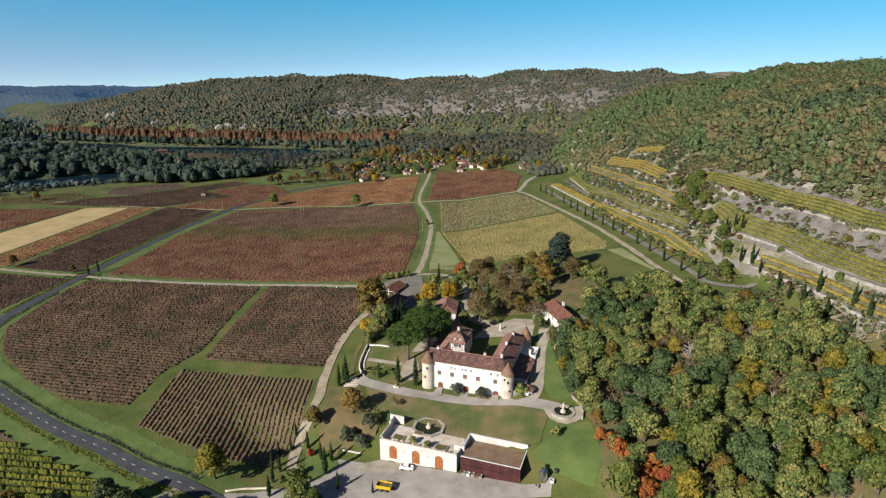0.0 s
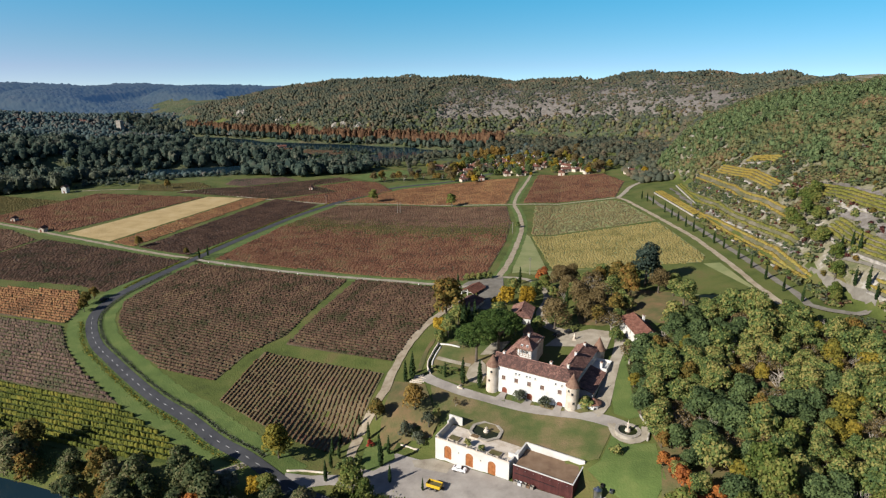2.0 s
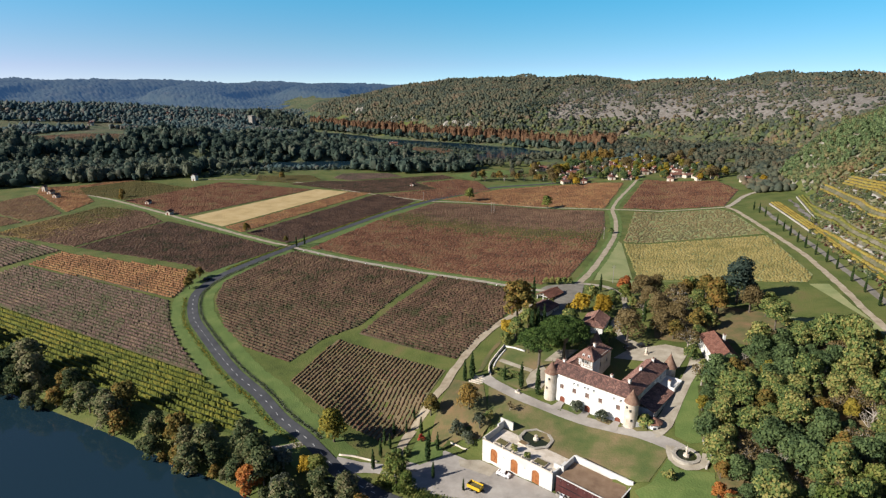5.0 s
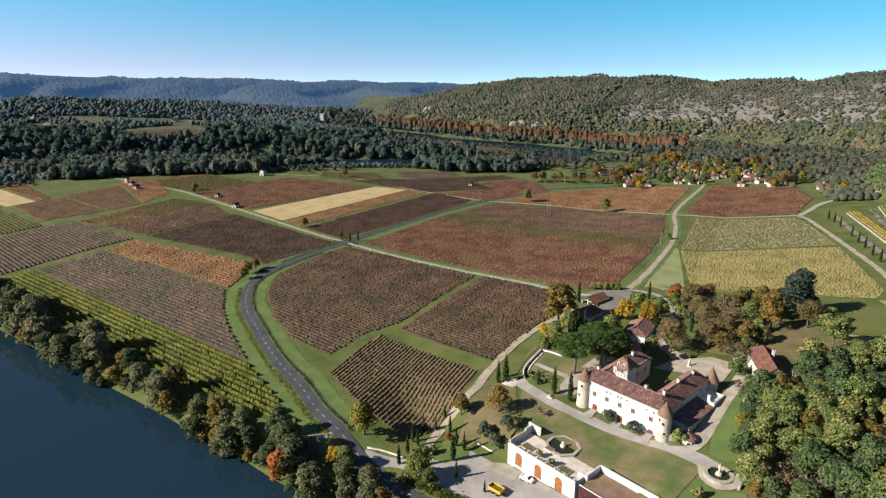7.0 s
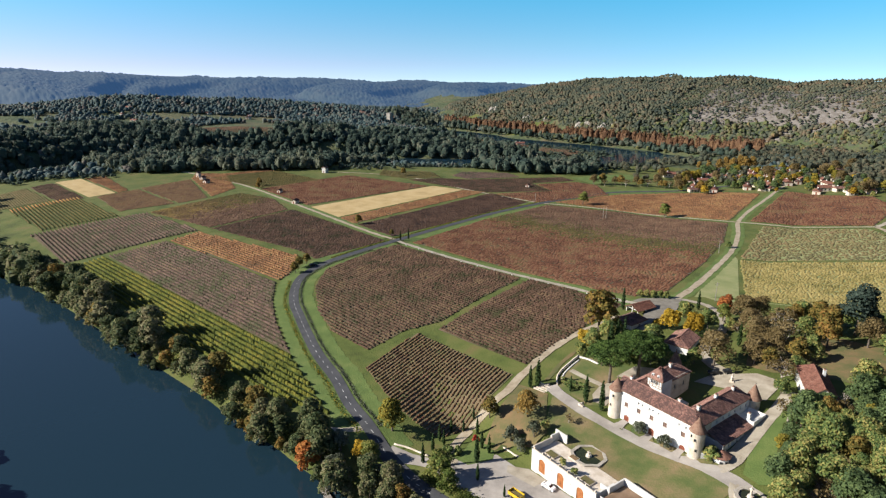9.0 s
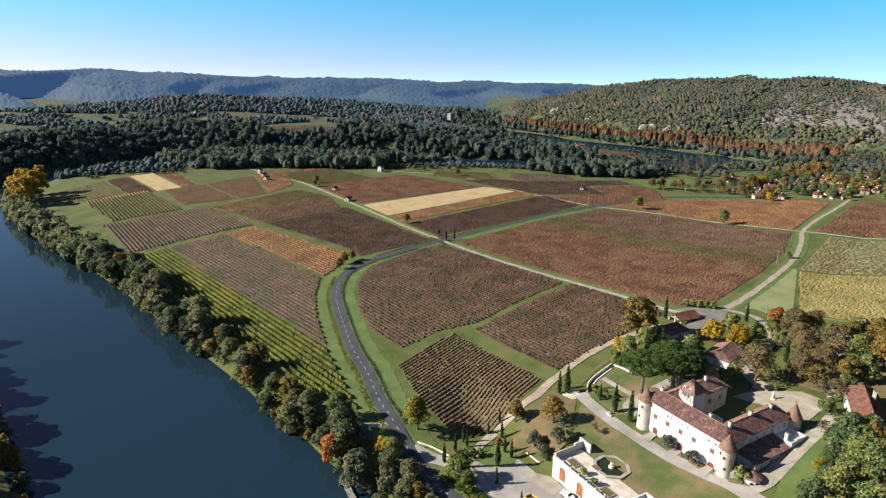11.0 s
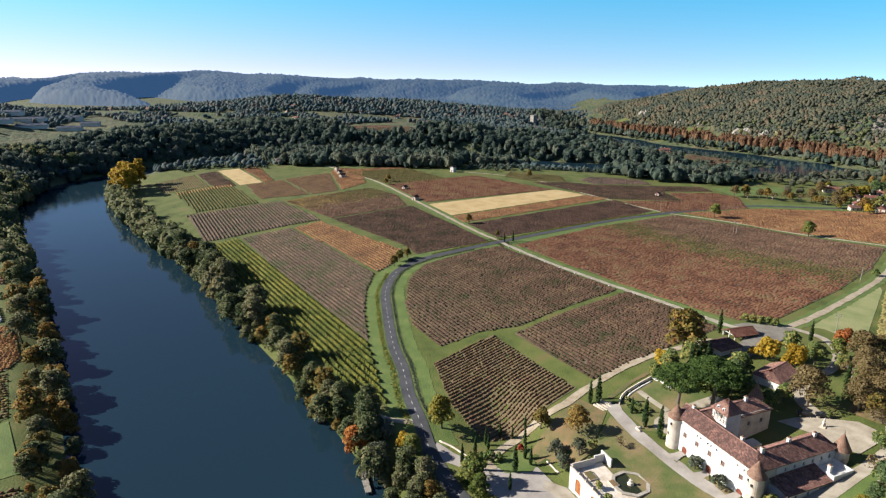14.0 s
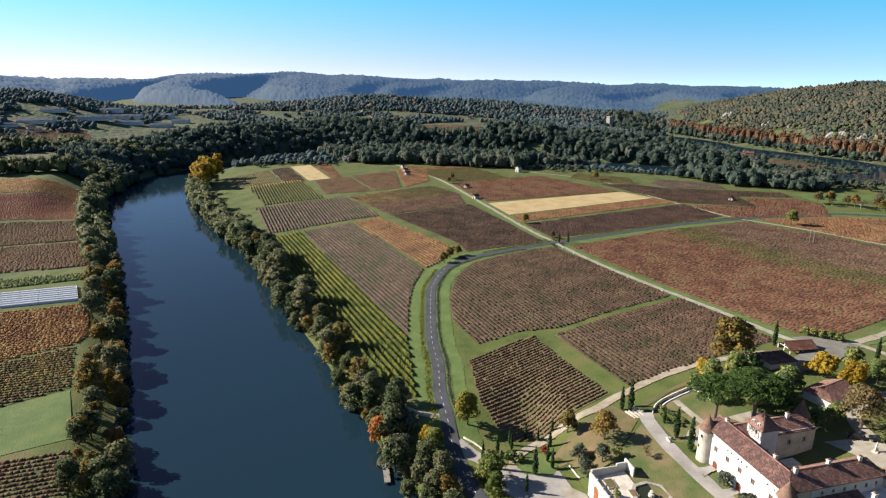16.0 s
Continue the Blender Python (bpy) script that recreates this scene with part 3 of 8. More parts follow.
# far wooded ridges with spurs and side valleys, behind everything else
rnd = np.random.RandomState(2)
bear = np.radians(np.linspace(14, 116, 1000))
away = np.concatenate([np.arange(1330, 2320, 8.5), [2360, 2450, 2600]])
B, D = np.meshgrid(bear, away)
u = B * 2000 + 120 * np.sin(D / 170)
spur = 0.5 + 0.5 * np.sin(u / 95 + 1.7 * np.sin(u / 210) + 0.6)
lobe = 0.5 + 0.5 * np.sin(u / 37 + 1.2 * np.sin(u / 83))
foot = 1380 + 520 * spur + 140 * lobe
crest = np.interp(np.degrees(B), [14, 29, 33, 37, 42.5, 47, 50, 54.5, 59.6, 64.7, 67.7, 70.2, 80.5, 82.7, 88, 89.6, 93.5, 116], [22, 24, 37, 43, 41, 49, 46, 57, 60, 79, 73, 82, 81, 72, 78, 68, 82, 80]) + 4 * np.sin(u / 130) + 3 * np.sin(u / 57 + 1)
Z = crest * (0.55 * ss(foot, foot + 260, D) + 0.45 * ss(foot + 150, 2280, D)) + 10 * ss(1340, 1500, D) * (0.4 + 0.6 * lobe) - 70 * ss(2330, 2600, D)
Z += ss(1340, 1420, D) * (2.2 * waves(B * 2000, D, 21, 3) + rnd.uniform(-2.6, 2.6, Z.shape)) - 6 * ss(1360, 1330, D) - 4
Z = np.where(D < 2320, np.minimum(Z, crest + rnd.uniform(-1.5, 2.5, Z.shape)), Z)
v = np.stack([30 - D * np.sin(B), 50 + D * np.cos(B), Z], -1).reshape(-1, 3)
i = (np.arange(len(away) - 1)[:, None] * len(bear) + np.arange(len(bear) - 1)[None])
f = np.stack([i, i + len(bear), i + 1 + len(bear), i + 1], -1).reshape(-1, 4)
# the ridges' blue is haze glowing from their own material
link("backdrop", soup("backdrop", v, f), HAZY_WOOD, label="wooded ridges with blue distance haze as a glow", category="hills", kind="structure")

v, f = ribbon(RIVER, 92, 0, across=2, step=8)
v[:, 2] = WATER + np.linspace(0, 0.3, len(v))
link("water", soup("water", v, f), WATERY, label="slow dark river reflecting blue sky between wooded banks", category="river", kind="structure", smooth=True)

# ---------------------------------------------------------------- roads and lanes
ROAD = [(30, 141), (5, 143), (-25, 144.5), (-46, 148), (-57, 151), (-66, 154), (-77, 159), (-93, 166), (-109, 175), (-129, 184), (-157, 200), (-174, 211), (-188, 226), (-193, 240), (-194, 258), (-193, 282), (-191, 307), (-186, 356),
        (-180, 402), (-168, 450), (-154, 487), (-138, 522), (-95, 560), (-60, 600), (-20, 640)]
v, f = ribbon(ROAD, 4.5, 0.24, across=4)
road = link("road", soup("road", v, f), ASPHALT, label="grey asphalt country road with dashed white centre line", category="road", kind="structure", smooth=True)
c = smooth_line(ROAD, 1.0)
run = np.concatenate([[0], np.cumsum(np.hypot(*np.diff(c, axis=0).T))])
dash_mesh = None
for k in range(2, 52):
    s = 6.0 + k * 4.6
    p = np.array([np.interp(s, run, c[:, 0]), np.interp(s, run, c[:, 1])])
    q = np.array([np.interp(s + 1.9, run, c[:, 0]), np.interp(s + 1.9, run, c[:, 1])])
    if dash_mesh is None:
        bm = bmesh.new()
        box(bm, -0.8, 0.8, -0.06, 0.06, 0, 0.012)
        dash_mesh = bpy.data.meshes.new("line_dash")
        bm.to_mesh(dash_mesh)
        bm.free()
        dash_mesh.materials.append(WHITE_LINE)
    a, b = ground_z(*p), ground_z(*q)
    dash = new("line_dash", dash_mesh)
    dash.parent = road
    dash.matrix_basis = pose((p[0] + q[0]) / 2, (p[1] + q[1]) / 2, (a + b) / 2 + 0.25, 0, -math.degrees(math.atan2(b - a, 1.9)), math.degrees(math.atan2(q[1] - p[1], q[0] - p[0])))


def lane(name, pts, width, mat, label, ragged=0.25, lift=0.2, category="lane"):
    v, f = ribbon(pts, width, lift, ragged=ragged)
    return link(name, soup(name, v, f), mat, label=label, category=category, kind="structure", smooth=True)


LANE_E = [(-191, 306), (-184, 303.5), (-145, 297), (-97, 293), (-67, 287), (-47, 281), (-36, 279), (-26, 284), (-23, 292)]
LANE_W = [(-193, 306), (-218, 310), (-258, 320), (-300, 331), (-345, 343), (-410, 358), (-470, 364), (-520, 366)]
LANE_N = [(-27, 285), (-22.5, 294), (-20, 321), (-19, 350), (-19, 375), (-21, 401), (-26, 430), (-30, 450), (-31, 483), (-28, 541), (-26, 590), (-20, 640)]
CROSS = [(-168, 449), (-140, 456), (-108, 460), (-70, 456), (-30, 451), (6, 452), (41, 456)]
CASTLE_LANE = [(-36, 262), (-44, 240), (-48, 222), (-49, 205), (-49, 192), (-52, 178), (-51, 168), (-46, 160), (-44, 155)]
for name, pts, w in (("verge", ROAD[5:], 18), ("verge", LANE_E, 9), ("verge", LANE_W, 9), ("verge", LANE_N, 7), ("verge", CROSS, 6)):
    v, f = ribbon(pts, w, 0.1, ragged=0.4, step=1.5)
    link(name, soup(name, v, f), VERGE, label="strip of bright green roadside grass", category="verge", kind="structure", smooth=True)
lane("lane", LANE_E, 2.7, GRAVEL, "pale gravel lane between vineyards")
lane("lane", LANE_W, 2.6, DIRT, "pale dirt lane between vineyards")
lane("lane", LANE_N, [3.2, 2.7, 2.5, 2.4, 2.4, 2.4, 2.6], DIRT, "pale gravel lane running up to the village")
lane("lane", CROSS, 2.2, DIRT, "narrow pale farm track")
lane("lane", CASTLE_LANE, 3.0, DIRT, "pale gravel drive beside the castle gardens")
lane("lane", [(41, 456), (46, 468), (53, 491), (66, 510)], 3.4, GRAVEL, "pale gravel track at the foot of the hill")
lane("lane", [(41, 456), (47, 441), (60, 390), (71, 344), (78, 300), (82, 268), (86, 245), (92, 225), (100, 200)], 2.4, DIRT, "brown dirt track beside the meadow")
lane("lane", [(60, 452), (67, 410), (75, 368), (81, 333), (86, 302), (89, 280), (92, 262), (93.5, 247)], 2.6, GREY_TRACK, "grey lane lined with cypresses")
lane("lane", [(-171, 449), (-222, 455), (-254, 461), (-305, 474), (-360, 468), (-400, 452)], 2.2, DIRT, "pale farm track")
lane("lane", [(-79, 157.5), (-84, 153), (-94, 150)], 2.4, GRAVEL, "short pale gravel turning by the river")

# ---------------------------------------------------------------- vineyards
VINE_V = np.array([(-.5, -.45, .2), (.5, -.45, .2), (.5, .45, .2), (-.5, .45, .2), (-.46, -.3, 1), (.42, -.34, .93), (.46, .32, 1.02), (-.42, .3, .9)])
VINE_F = np.array([(0, 1, 5, 4), (1, 2, 6, 5), (2, 3, 7, 6), (3, 0, 4, 7), (4, 5, 6, 7)])


def vine_places(poly, angle, spacing, step, rnd, gaps=0.05):
    a = radians(angle)
    R = np.array([[math.cos(a), math.sin(a)], [-math.sin(a), math.cos(a)]])
    p = np.array(poly) @ R.T
    rows = []
    y = math.ceil(p[:, 1].min() / spacing) * spacing
    while y < p[:, 1].max():
        xs = []
        for k in range(len(p)):
            (ax, ay), (bx, by) = p[k - 1], p[k]
            if (ay > y) != (by > y):
                xs.append(ax + (y - ay) / (by - ay) * (bx - ax))
        xs.sort()
        for x0, x1 in zip(xs[::2], xs[1::2]):
            n = int((x1 - x0) / step)
            if n > 0:
                u = x0 + (np.arange(n) + 0.5) * step + rnd.uniform(-0.5, 0.5, n) * step
                u = u[rnd.rand(n) > gaps]
                rows.append(np.stack([u, y + rnd.uniform(-0.08, 0.08, len(u))], 1) @ R)
        y += spacing
    return rows


def vine_mesh(xy, angle, step, tall, wide, rnd):
    n = len(xy)
    z = height(xy[:, 0], xy[:, 1])
    place = np.concatenate([xy, z[:, None]], 1)
    scale = np.stack([step * rnd.uniform(0.95, 1.35, n), wide * rnd.uniform(0.85, 1.2, n), tall * rnd.uniform(0.85, 1.15, n)], 1)
    v, f = many("vines", VINE_V, VINE_F, place, radians(angle) + rnd.uniform(-0.12, 0.12, n), scale)
    v += rnd.uniform(-0.07, 0.07, v.shape)
    return soup("vines", v, f)


def row_mesh(r, tall, wide, rnd):
    """One trellised row of vines, each a ragged clump of its own height and breadth."""
    e = np.gradient(r[np.argsort(r @ (r[-1] - r[0]))], axis=0)
    r = r[np.argsort(r @ (r[-1] - r[0]))]
    a = np.arctan2(e[:, 1], e[:, 0])
    n = len(r)
    place = np.concatenate([r, height(r[:, 0], r[:, 1])[:, None]], 1)
    gap = np.median(np.hypot(e[:, 0], e[:, 1]))
    scale = np.stack([gap * rnd.uniform(1.0, 1.9, n), wide * rnd.uniform(0.7, 1.25, n), tall * rnd.uniform(0.8, 1.15, n)], 1)
    v, f = many("vines", VINE_V, VINE_F, place, a + rnd.uniform(-0.25, 0.25, n), scale)
    v += rnd.uniform(-0.12, 0.12, v.shape)
    return soup("vine_row", v, f)


def vineyard(poly, angle, vines, floor, label, spacing=2.1, step=1.4, tall=1.0, wide=0.75, rows_apart=False, gaps=0.05, seed=1, pick=None):
    """A field of vines: rows one by one where they can be told apart, else a cover; pick() shares the places out between several leaf colours."""
    rnd = np.random.RandomState(seed)
    base = draped("vineyard", poly, floor, 0.14, label=label, category="vineyard", kind="", group="vineyards of the plain")
    if rows_apart:
        for r in vine_places(poly, angle, spacing, step * 0.6, rnd, gaps):
            if len(r) > 2:
                link("vine_row", row_mesh(r, tall, wide, rnd), vines, base)["kind"] = "stuff"
        return base
    step *= 0.66
    rows = vine_places(poly, angle, spacing * 0.76, step, rnd, gaps)
    if rows:
        xy = np.vstack(rows)
        which = pick(xy[:, 0], xy[:, 1], rnd) if pick else np.zeros(len(xy), int)
        for k, m in enumerate(vines if pick else [vines]):
            if (which == k).any():
                link("vine_cover", vine_mesh(xy[which == k], angle, step, tall * 0.32, max(wide, 2.0), rnd), m, base)["kind"] = "stuff"
    return base


def banded(x, y, rnd):
    """Red vines below, an olive band across, dusky red beyond, with soft edges."""
    u = y - np.interp(x, [-176, -27], [394, 378]) + 5 * waves(x, y, 14, 2) + rnd.normal(scale=7, size=len(x))
    return np.where(np.abs(u) < 11, 1, np.where(u < 0, 0, 2))


def fading(x, y, rnd):
    """Gold at the river end, olive along the north, red-brown towards the road."""
    u = (x + 350) / 14 + 0.8 * waves(x, y, 12, 5) + rnd.normal(scale=0.8, size=len(x))
    return np.where(u > 0, 2, np.where(y + rnd.normal(scale=9, size=len(x)) > 302, 1, 0))


vineyard([(-103, 215.5), (-52, 204.5), (-52.5, 178), (-58, 170), (-78, 172.5), (-104.5, 186)], 89, V_TRELLIS, SOIL_MIX, "small vineyard of grassy rows with brown and green leaves", 1.62, 0.9, 0.56, 0.6, True, 0.05, seed=11)
vineyard([(-184, 299), (-97, 290), (-100, 228), (-109, 214), (-112, 196), (-136, 199), (-155, 209), (-175, 226), (-186, 243), (-187, 285)], -8, V_BROWN, SOIL, "brown autumn vineyard between the road bend and a gravel lane", 1.75, 1.2, 0.62, 1.05, True, 0.1, seed=12)
vineyard([(-92, 290), (-64, 283.5), (-40, 275), (-43, 254), (-51, 212), (-97, 221.5), (-95, 240)], -13, V_BROWN, SOIL, "brown autumn vineyard below the castle lane", 1.7, 1.2, 0.66, 1.05, True, 0.08, seed=13)
vineyard([(-322, 171), (-318, 193), (-258, 187.5), (-136, 176.5), (-92, 156.5), (-117, 152.8), (-176, 157.5)], -5, V_GREEN, SOIL_GREEN, "green-gold vineyard rows along the wooded river bank", 2.4, 1.1, 1.4, 0.85, True, seed=14)
vineyard([(-317, 195), (-307, 226), (-198, 220), (-180, 203.5), (-161, 190.5), (-137, 177.7), (-258, 188.7)], -4.5, V_MIXED, SOIL, "purple-brown vineyard beside the road bend", 2.0, 1.2, 0.95, 0.85, True, seed=15)
vineyard([(-306, 227.2), (-305, 246), (-216, 250), (-203, 237.5), (-198, 228), (-198, 221.5)], -4, V_ORANGE, SOIL, "orange autumn vineyard on the valley plain", 2.0, 1.2, 0.95, 0.85, True, seed=16)
vineyard([(-408, 188), (-331, 176), (-309.5, 249), (-380, 252.5)], -10, V_MIXED, SOIL, "purple-brown vineyard near the river", 2.2, 1.3, 1.0, 0.9, True, seed=17)
vineyard([(-478, 202.5), (-411, 196), (-391, 238), (-466, 247)], -10, V_OLIVE, SOIL_GREEN, "olive-brown vineyard near the river", 2.3, 1.4, 1.0, 0.8, True, seed=18)
vineyard([(-492, 204), (-479.5, 202.6), (-467.5, 247.2), (-476, 248.2)], -10, V_AUTUMN, SOIL_GREEN, "narrow golden vineyard strip near the river", 2.3, 1.4, 1.0, 0.8, True, seed=43)
vineyard([(-552, 202), (-553, 240), (-488, 233), (-500, 198)], -10, V_PATCHY, SOIL_GREEN, "yellow-olive vineyard at the point of the bend", 2.3, 1.6, seed=19)
vineyard([(-553, 243), (-557, 263), (-470, 251), (-476, 234)], -10, V_BROWN, SOIL, "narrow brown vineyard strip", 2.3, 1.6, seed=20)
draped("field", [(-560, 266), (-560, 288), (-470, 275), (-470, 254)], STRAW, 0.14, label="narrow pale mown field strip", category="field", kind="")
vineyard([(-559, 291), (-556, 308), (-472, 287), (-470, 278)], -10, V_ORANGE, SOIL, "narrow orange-brown vineyard strip", 2.3, 1.6, seed=21)
vineyard([(-466, 258), (-469, 294), (-393, 282), (-403, 245)], -10, V_TRELLIS, SOIL, "orange-red autumn vineyard on the valley plain", 2.2, 1.6, seed=22)
vineyard([(-478, 350), (-500, 368), (-476, 384), (-407, 346), (-393, 314)], -14, V_ORANGE, SOIL, "orange-red vineyard near the far hedge", 2.2, 1.7, seed=23)
vineyard([(-472, 297), (-475, 346), (-392, 309), (-392, 285)], -14, V_TRELLIS, SOIL, "red-brown vineyard on the valley plain", 2.2, 1.6, seed=24)
vineyard([(-382, 256), (-309, 256.5), (-308, 320), (-345, 337), (-386, 336)], 14, [V_FADING, V_OLIVE, V_DUSKRED], SOIL, "gold, olive and dusky red vineyard on the plain", 2.1, 1.5, seed=25, pick=fading)
vineyard([(-306, 256), (-221, 257), (-203, 252), (-199, 280), (-196, 301), (-240, 310), (-305, 322)], 14, V_BROWN, SOIL_DARK, "dark brown vineyard beside the road", 2.1, 1.4, 0.85, 1.0, seed=26)
vineyard([(-468, 362), (-392, 360), (-376, 416), (-449, 424)], 14, V_OLIVE, SOIL_GREEN, "dark olive vineyard patch on the plain", 2.2, 1.7, seed=27)
vineyard([(-476, 386), (-470, 364), (-451, 424), (-462, 430)], 14, V_ORANGE, SOIL, "orange vineyard strip on the valley plain", 2.2, 1.7, seed=28)
vineyard([(-388, 357), (-308, 339), (-279, 452), (-374, 448)], 14, V_RED, SOIL_DARK, "dark red vineyard beyond the stubble", 2.2, 1.6, seed=29)
draped("field", [(-301, 336), (-262, 326), (-246, 456), (-277, 455)], STRAW, 0.14, label="pale golden stubble field between vineyards", category="field", kind="")
vineyard([(-259, 325), (-241, 320), (-226, 460), (-244, 456)], 78, V_ORANGE, SOIL, "orange-brown vineyard strip beside the stubble", 2.2, 1.6, seed=30)
vineyard([(-236, 319), (-199, 311), (-191, 356), (-178, 446), (-219, 458)], 80, V_DARK, SOIL_DARK, "bare dark vineyard beside the road", 2.2, 1.5, seed=31)
vineyard([(-180, 308), (-97, 299), (-40, 287), (-29, 298), (-26, 350), (-27, 396), (-35, 446), (-108, 456), (-162, 446), (-176, 380)], -8, [V_RED, V_OLIVE, V_DUSKRED], SOIL, "large red-brown vineyard with an olive band between lanes", 1.9, 1.5, 0.85, seed=32, pick=banded)


vineyard([(-163, 459), (-140, 460), (-72, 460), (-36, 455), (-36, 560), (-60, 562), (-100, 545), (-130, 518)], 60, V_ORANGE, SOIL, "orange vineyard below the village", 2.2, 1.8, seed=35)
vineyard([(-24, 456), (40, 460), (50, 515), (36, 560), (-20, 575)], -8, V_RED, SOIL_DARK, "dark red vineyard at the village edge", 2.2, 1.7, seed=36)
vineyard([(-15, 446), (38, 450), (44, 440), (58, 384), (-12, 367)], -8, V_PATCHY, MEADOW, "patchy yellow-brown fading vineyard", 2.2, 1.7, tall=1.0, gaps=0.3, seed=37)
vineyard([(-12, 364), (59, 380), (71, 312), (68, 302), (2, 306)], -8, V_YELLOW, MEADOW, "golden-yellow vineyard at the foot of the hill", 2.1, 1.4, tall=0.9, wide=1.15, gaps=0.02, seed=38)
draped("meadow", [(-14, 300), (2, 304), (68, 300), (75, 300), (79, 275), (84, 250), (62, 250), (50, 272), (30, 292), (8, 292)], MEADOW, 0.08, label="pale grazed meadow below the golden vineyard", category="meadow", kind="")
draped("meadow", [(-17, 298), (-1, 306), (-13, 364), (-17, 372), (-18, 340)], MEADOW, 0.08, label="strip of pale meadow beside the lane", category="meadow", kind="")
vineyard([(-313, 465), (-224, 459), (-184, 496), (-214, 517), (-187, 550), (-204, 560), (-233, 532), (-270, 497), (-294, 489)], 20, V_BROWN, SOIL_DARK, "dark brown vineyard before the far river", 2.2, 1.8, seed=39)
vineyard([(-292, 506), (-272, 501), (-237, 537), (-256, 550), (-297, 530)], 20, V_MIXED, SOIL, "purple-brown vineyard strip before the far river", 2.2, 1.8, seed=40)
vineyard([(-351, 467), (-318, 469), (-296, 493), (-322, 511), (-344, 497), (-366, 488)], 20, V_OLIVE, SOIL, "olive-brown vineyard corner before the far river", 2.2, 1.8, seed=41)
vineyard([(-215, 458), (-172, 450), (-138, 508), (-162, 542), (-182, 545), (-208, 515), (-182, 496)], 20, V_RED, SOIL_DARK, "dark red vineyard beside the village road", 2.2, 1.8, seed=42)
draped("meadow", [(-197, 562), (-166, 545), (-144, 600), (-159, 611), (-180, 594)], VERGE, 0.14, label="bright green meadow by the village", category="meadow", kind="")
draped("meadow", [(4, 303), (68, 300), (82, 258), (60, 262), (30, 275), (2, 285)], GRASS, 0.13, label="mown green meadow behind the park", category="meadow", kind="")


# ---------------------------------------------------------------- trees
def leaf_cloud(clumps, count, size, rnd, flat=0.15, loose=0.4):
    """Leaf sprays round a set of ellipsoids (centre and three radii): small kites that mostly face outwards."""
    c = np.array(clumps, float)
    w = c[:, 3] * c[:, 4] + c[:, 4] * c[:, 5]
    k = rnd.choice(len(c), count, p=w / w.sum())
    d = rnd.normal(size=(count, 3))
    d /= np.linalg.norm(d, axis=1)[:, None]
    d[:, 2] = np.where(d[:, 2] < -0.45, -d[:, 2], d[:, 2])
    p = c[k, :3] + d * c[k, 3:6] * rnd.uniform(0.72, 1.1, (count, 1))
    n = d + rnd.normal(scale=loose, size=(count, 3))
    n[:, 2] += flat
    n /= np.linalg.norm(n, axis=1)[:, None]
    a = np.cross(n, rnd.normal(size=(count, 3)))
    a /= np.linalg.norm(a, axis=1)[:, None]
    b = np.cross(n, a)
    s = size * rnd.uniform(0.6, 1.4, (count, 1))
    lift = n * s * 0.25
    v = np.stack([p - a * s * 0.7 - lift, p - b * s * 0.45 + lift, p + a * s * 0.75 - lift, p + b * s * 0.5 + lift], 1).reshape(-1, 3)
    return v, np.arange(count * 4).reshape(-1, 4)


def tube(bm, p, q, r0, r1, sides=6):
    p, q = Vector(p), Vector(q)
    turn = (q - p).to_track_quat("Z", "Y").to_matrix()
    rows = [[bm.verts.new(o + turn @ Vector((r * math.cos(2 * math.pi * k / sides), r * math.sin(2 * math.pi * k / sides), 0))) for k in range(sides)] for o, r in ((p, r0), (q, r1))]
    for k in range(sides):
        bm.faces.new((rows[0][k], rows[0][(k + 1) % sides], rows[1][(k + 1) % sides], rows[1][k]))
    bm.faces.new(rows[1])


def trunk_mesh(tall, clumps, rnd, thick):
    bm = bmesh.new()
    top = Vector((rnd.uniform(-.2, .2), rnd.uniform(-.2, .2), tall))
    tube(bm, (0, 0, -0.5), top * 0.55, thick, thick * 0.75, 8)
    tube(bm, top * 0.55, top, thick * 0.75, thick * 0.5, 8)
    for c in clumps:
        tube(bm, top * rnd.uniform(0.6, 0.98), (c[0] * 0.8, c[1] * 0.8, c[2]), thick * 0.38, thick * 0.12, 5)
    me = bpy.data.meshes.new("trunk")
    bm.to_mesh(me)
    bm.free()
    me.materials.append(BARK)
    return me


def crown_clumps(r, low, top, n, rnd, dome=1.0):
    out = [(0, 0, (low + top) / 2, r * 0.6, r * 0.6, (top - low) * 0.42)]
    for k in range(n):
        a = 2 * math.pi * (k / n) * 2.4 + rnd.uniform(-.3, .3)
        h = (k + 0.5) / n
        rr = r * (1 - 0.55 * h ** 1.6 * dome) * rnd.uniform(0.45, 0.72)
        s = r * rnd.uniform(0.34, 0.5)
        out.append((rr * math.cos(a), rr * math.sin(a), low + (top - low) * (0.2 + 0.66 * h), s, s, s * rnd.uniform(0.7, 0.95)))
    return out


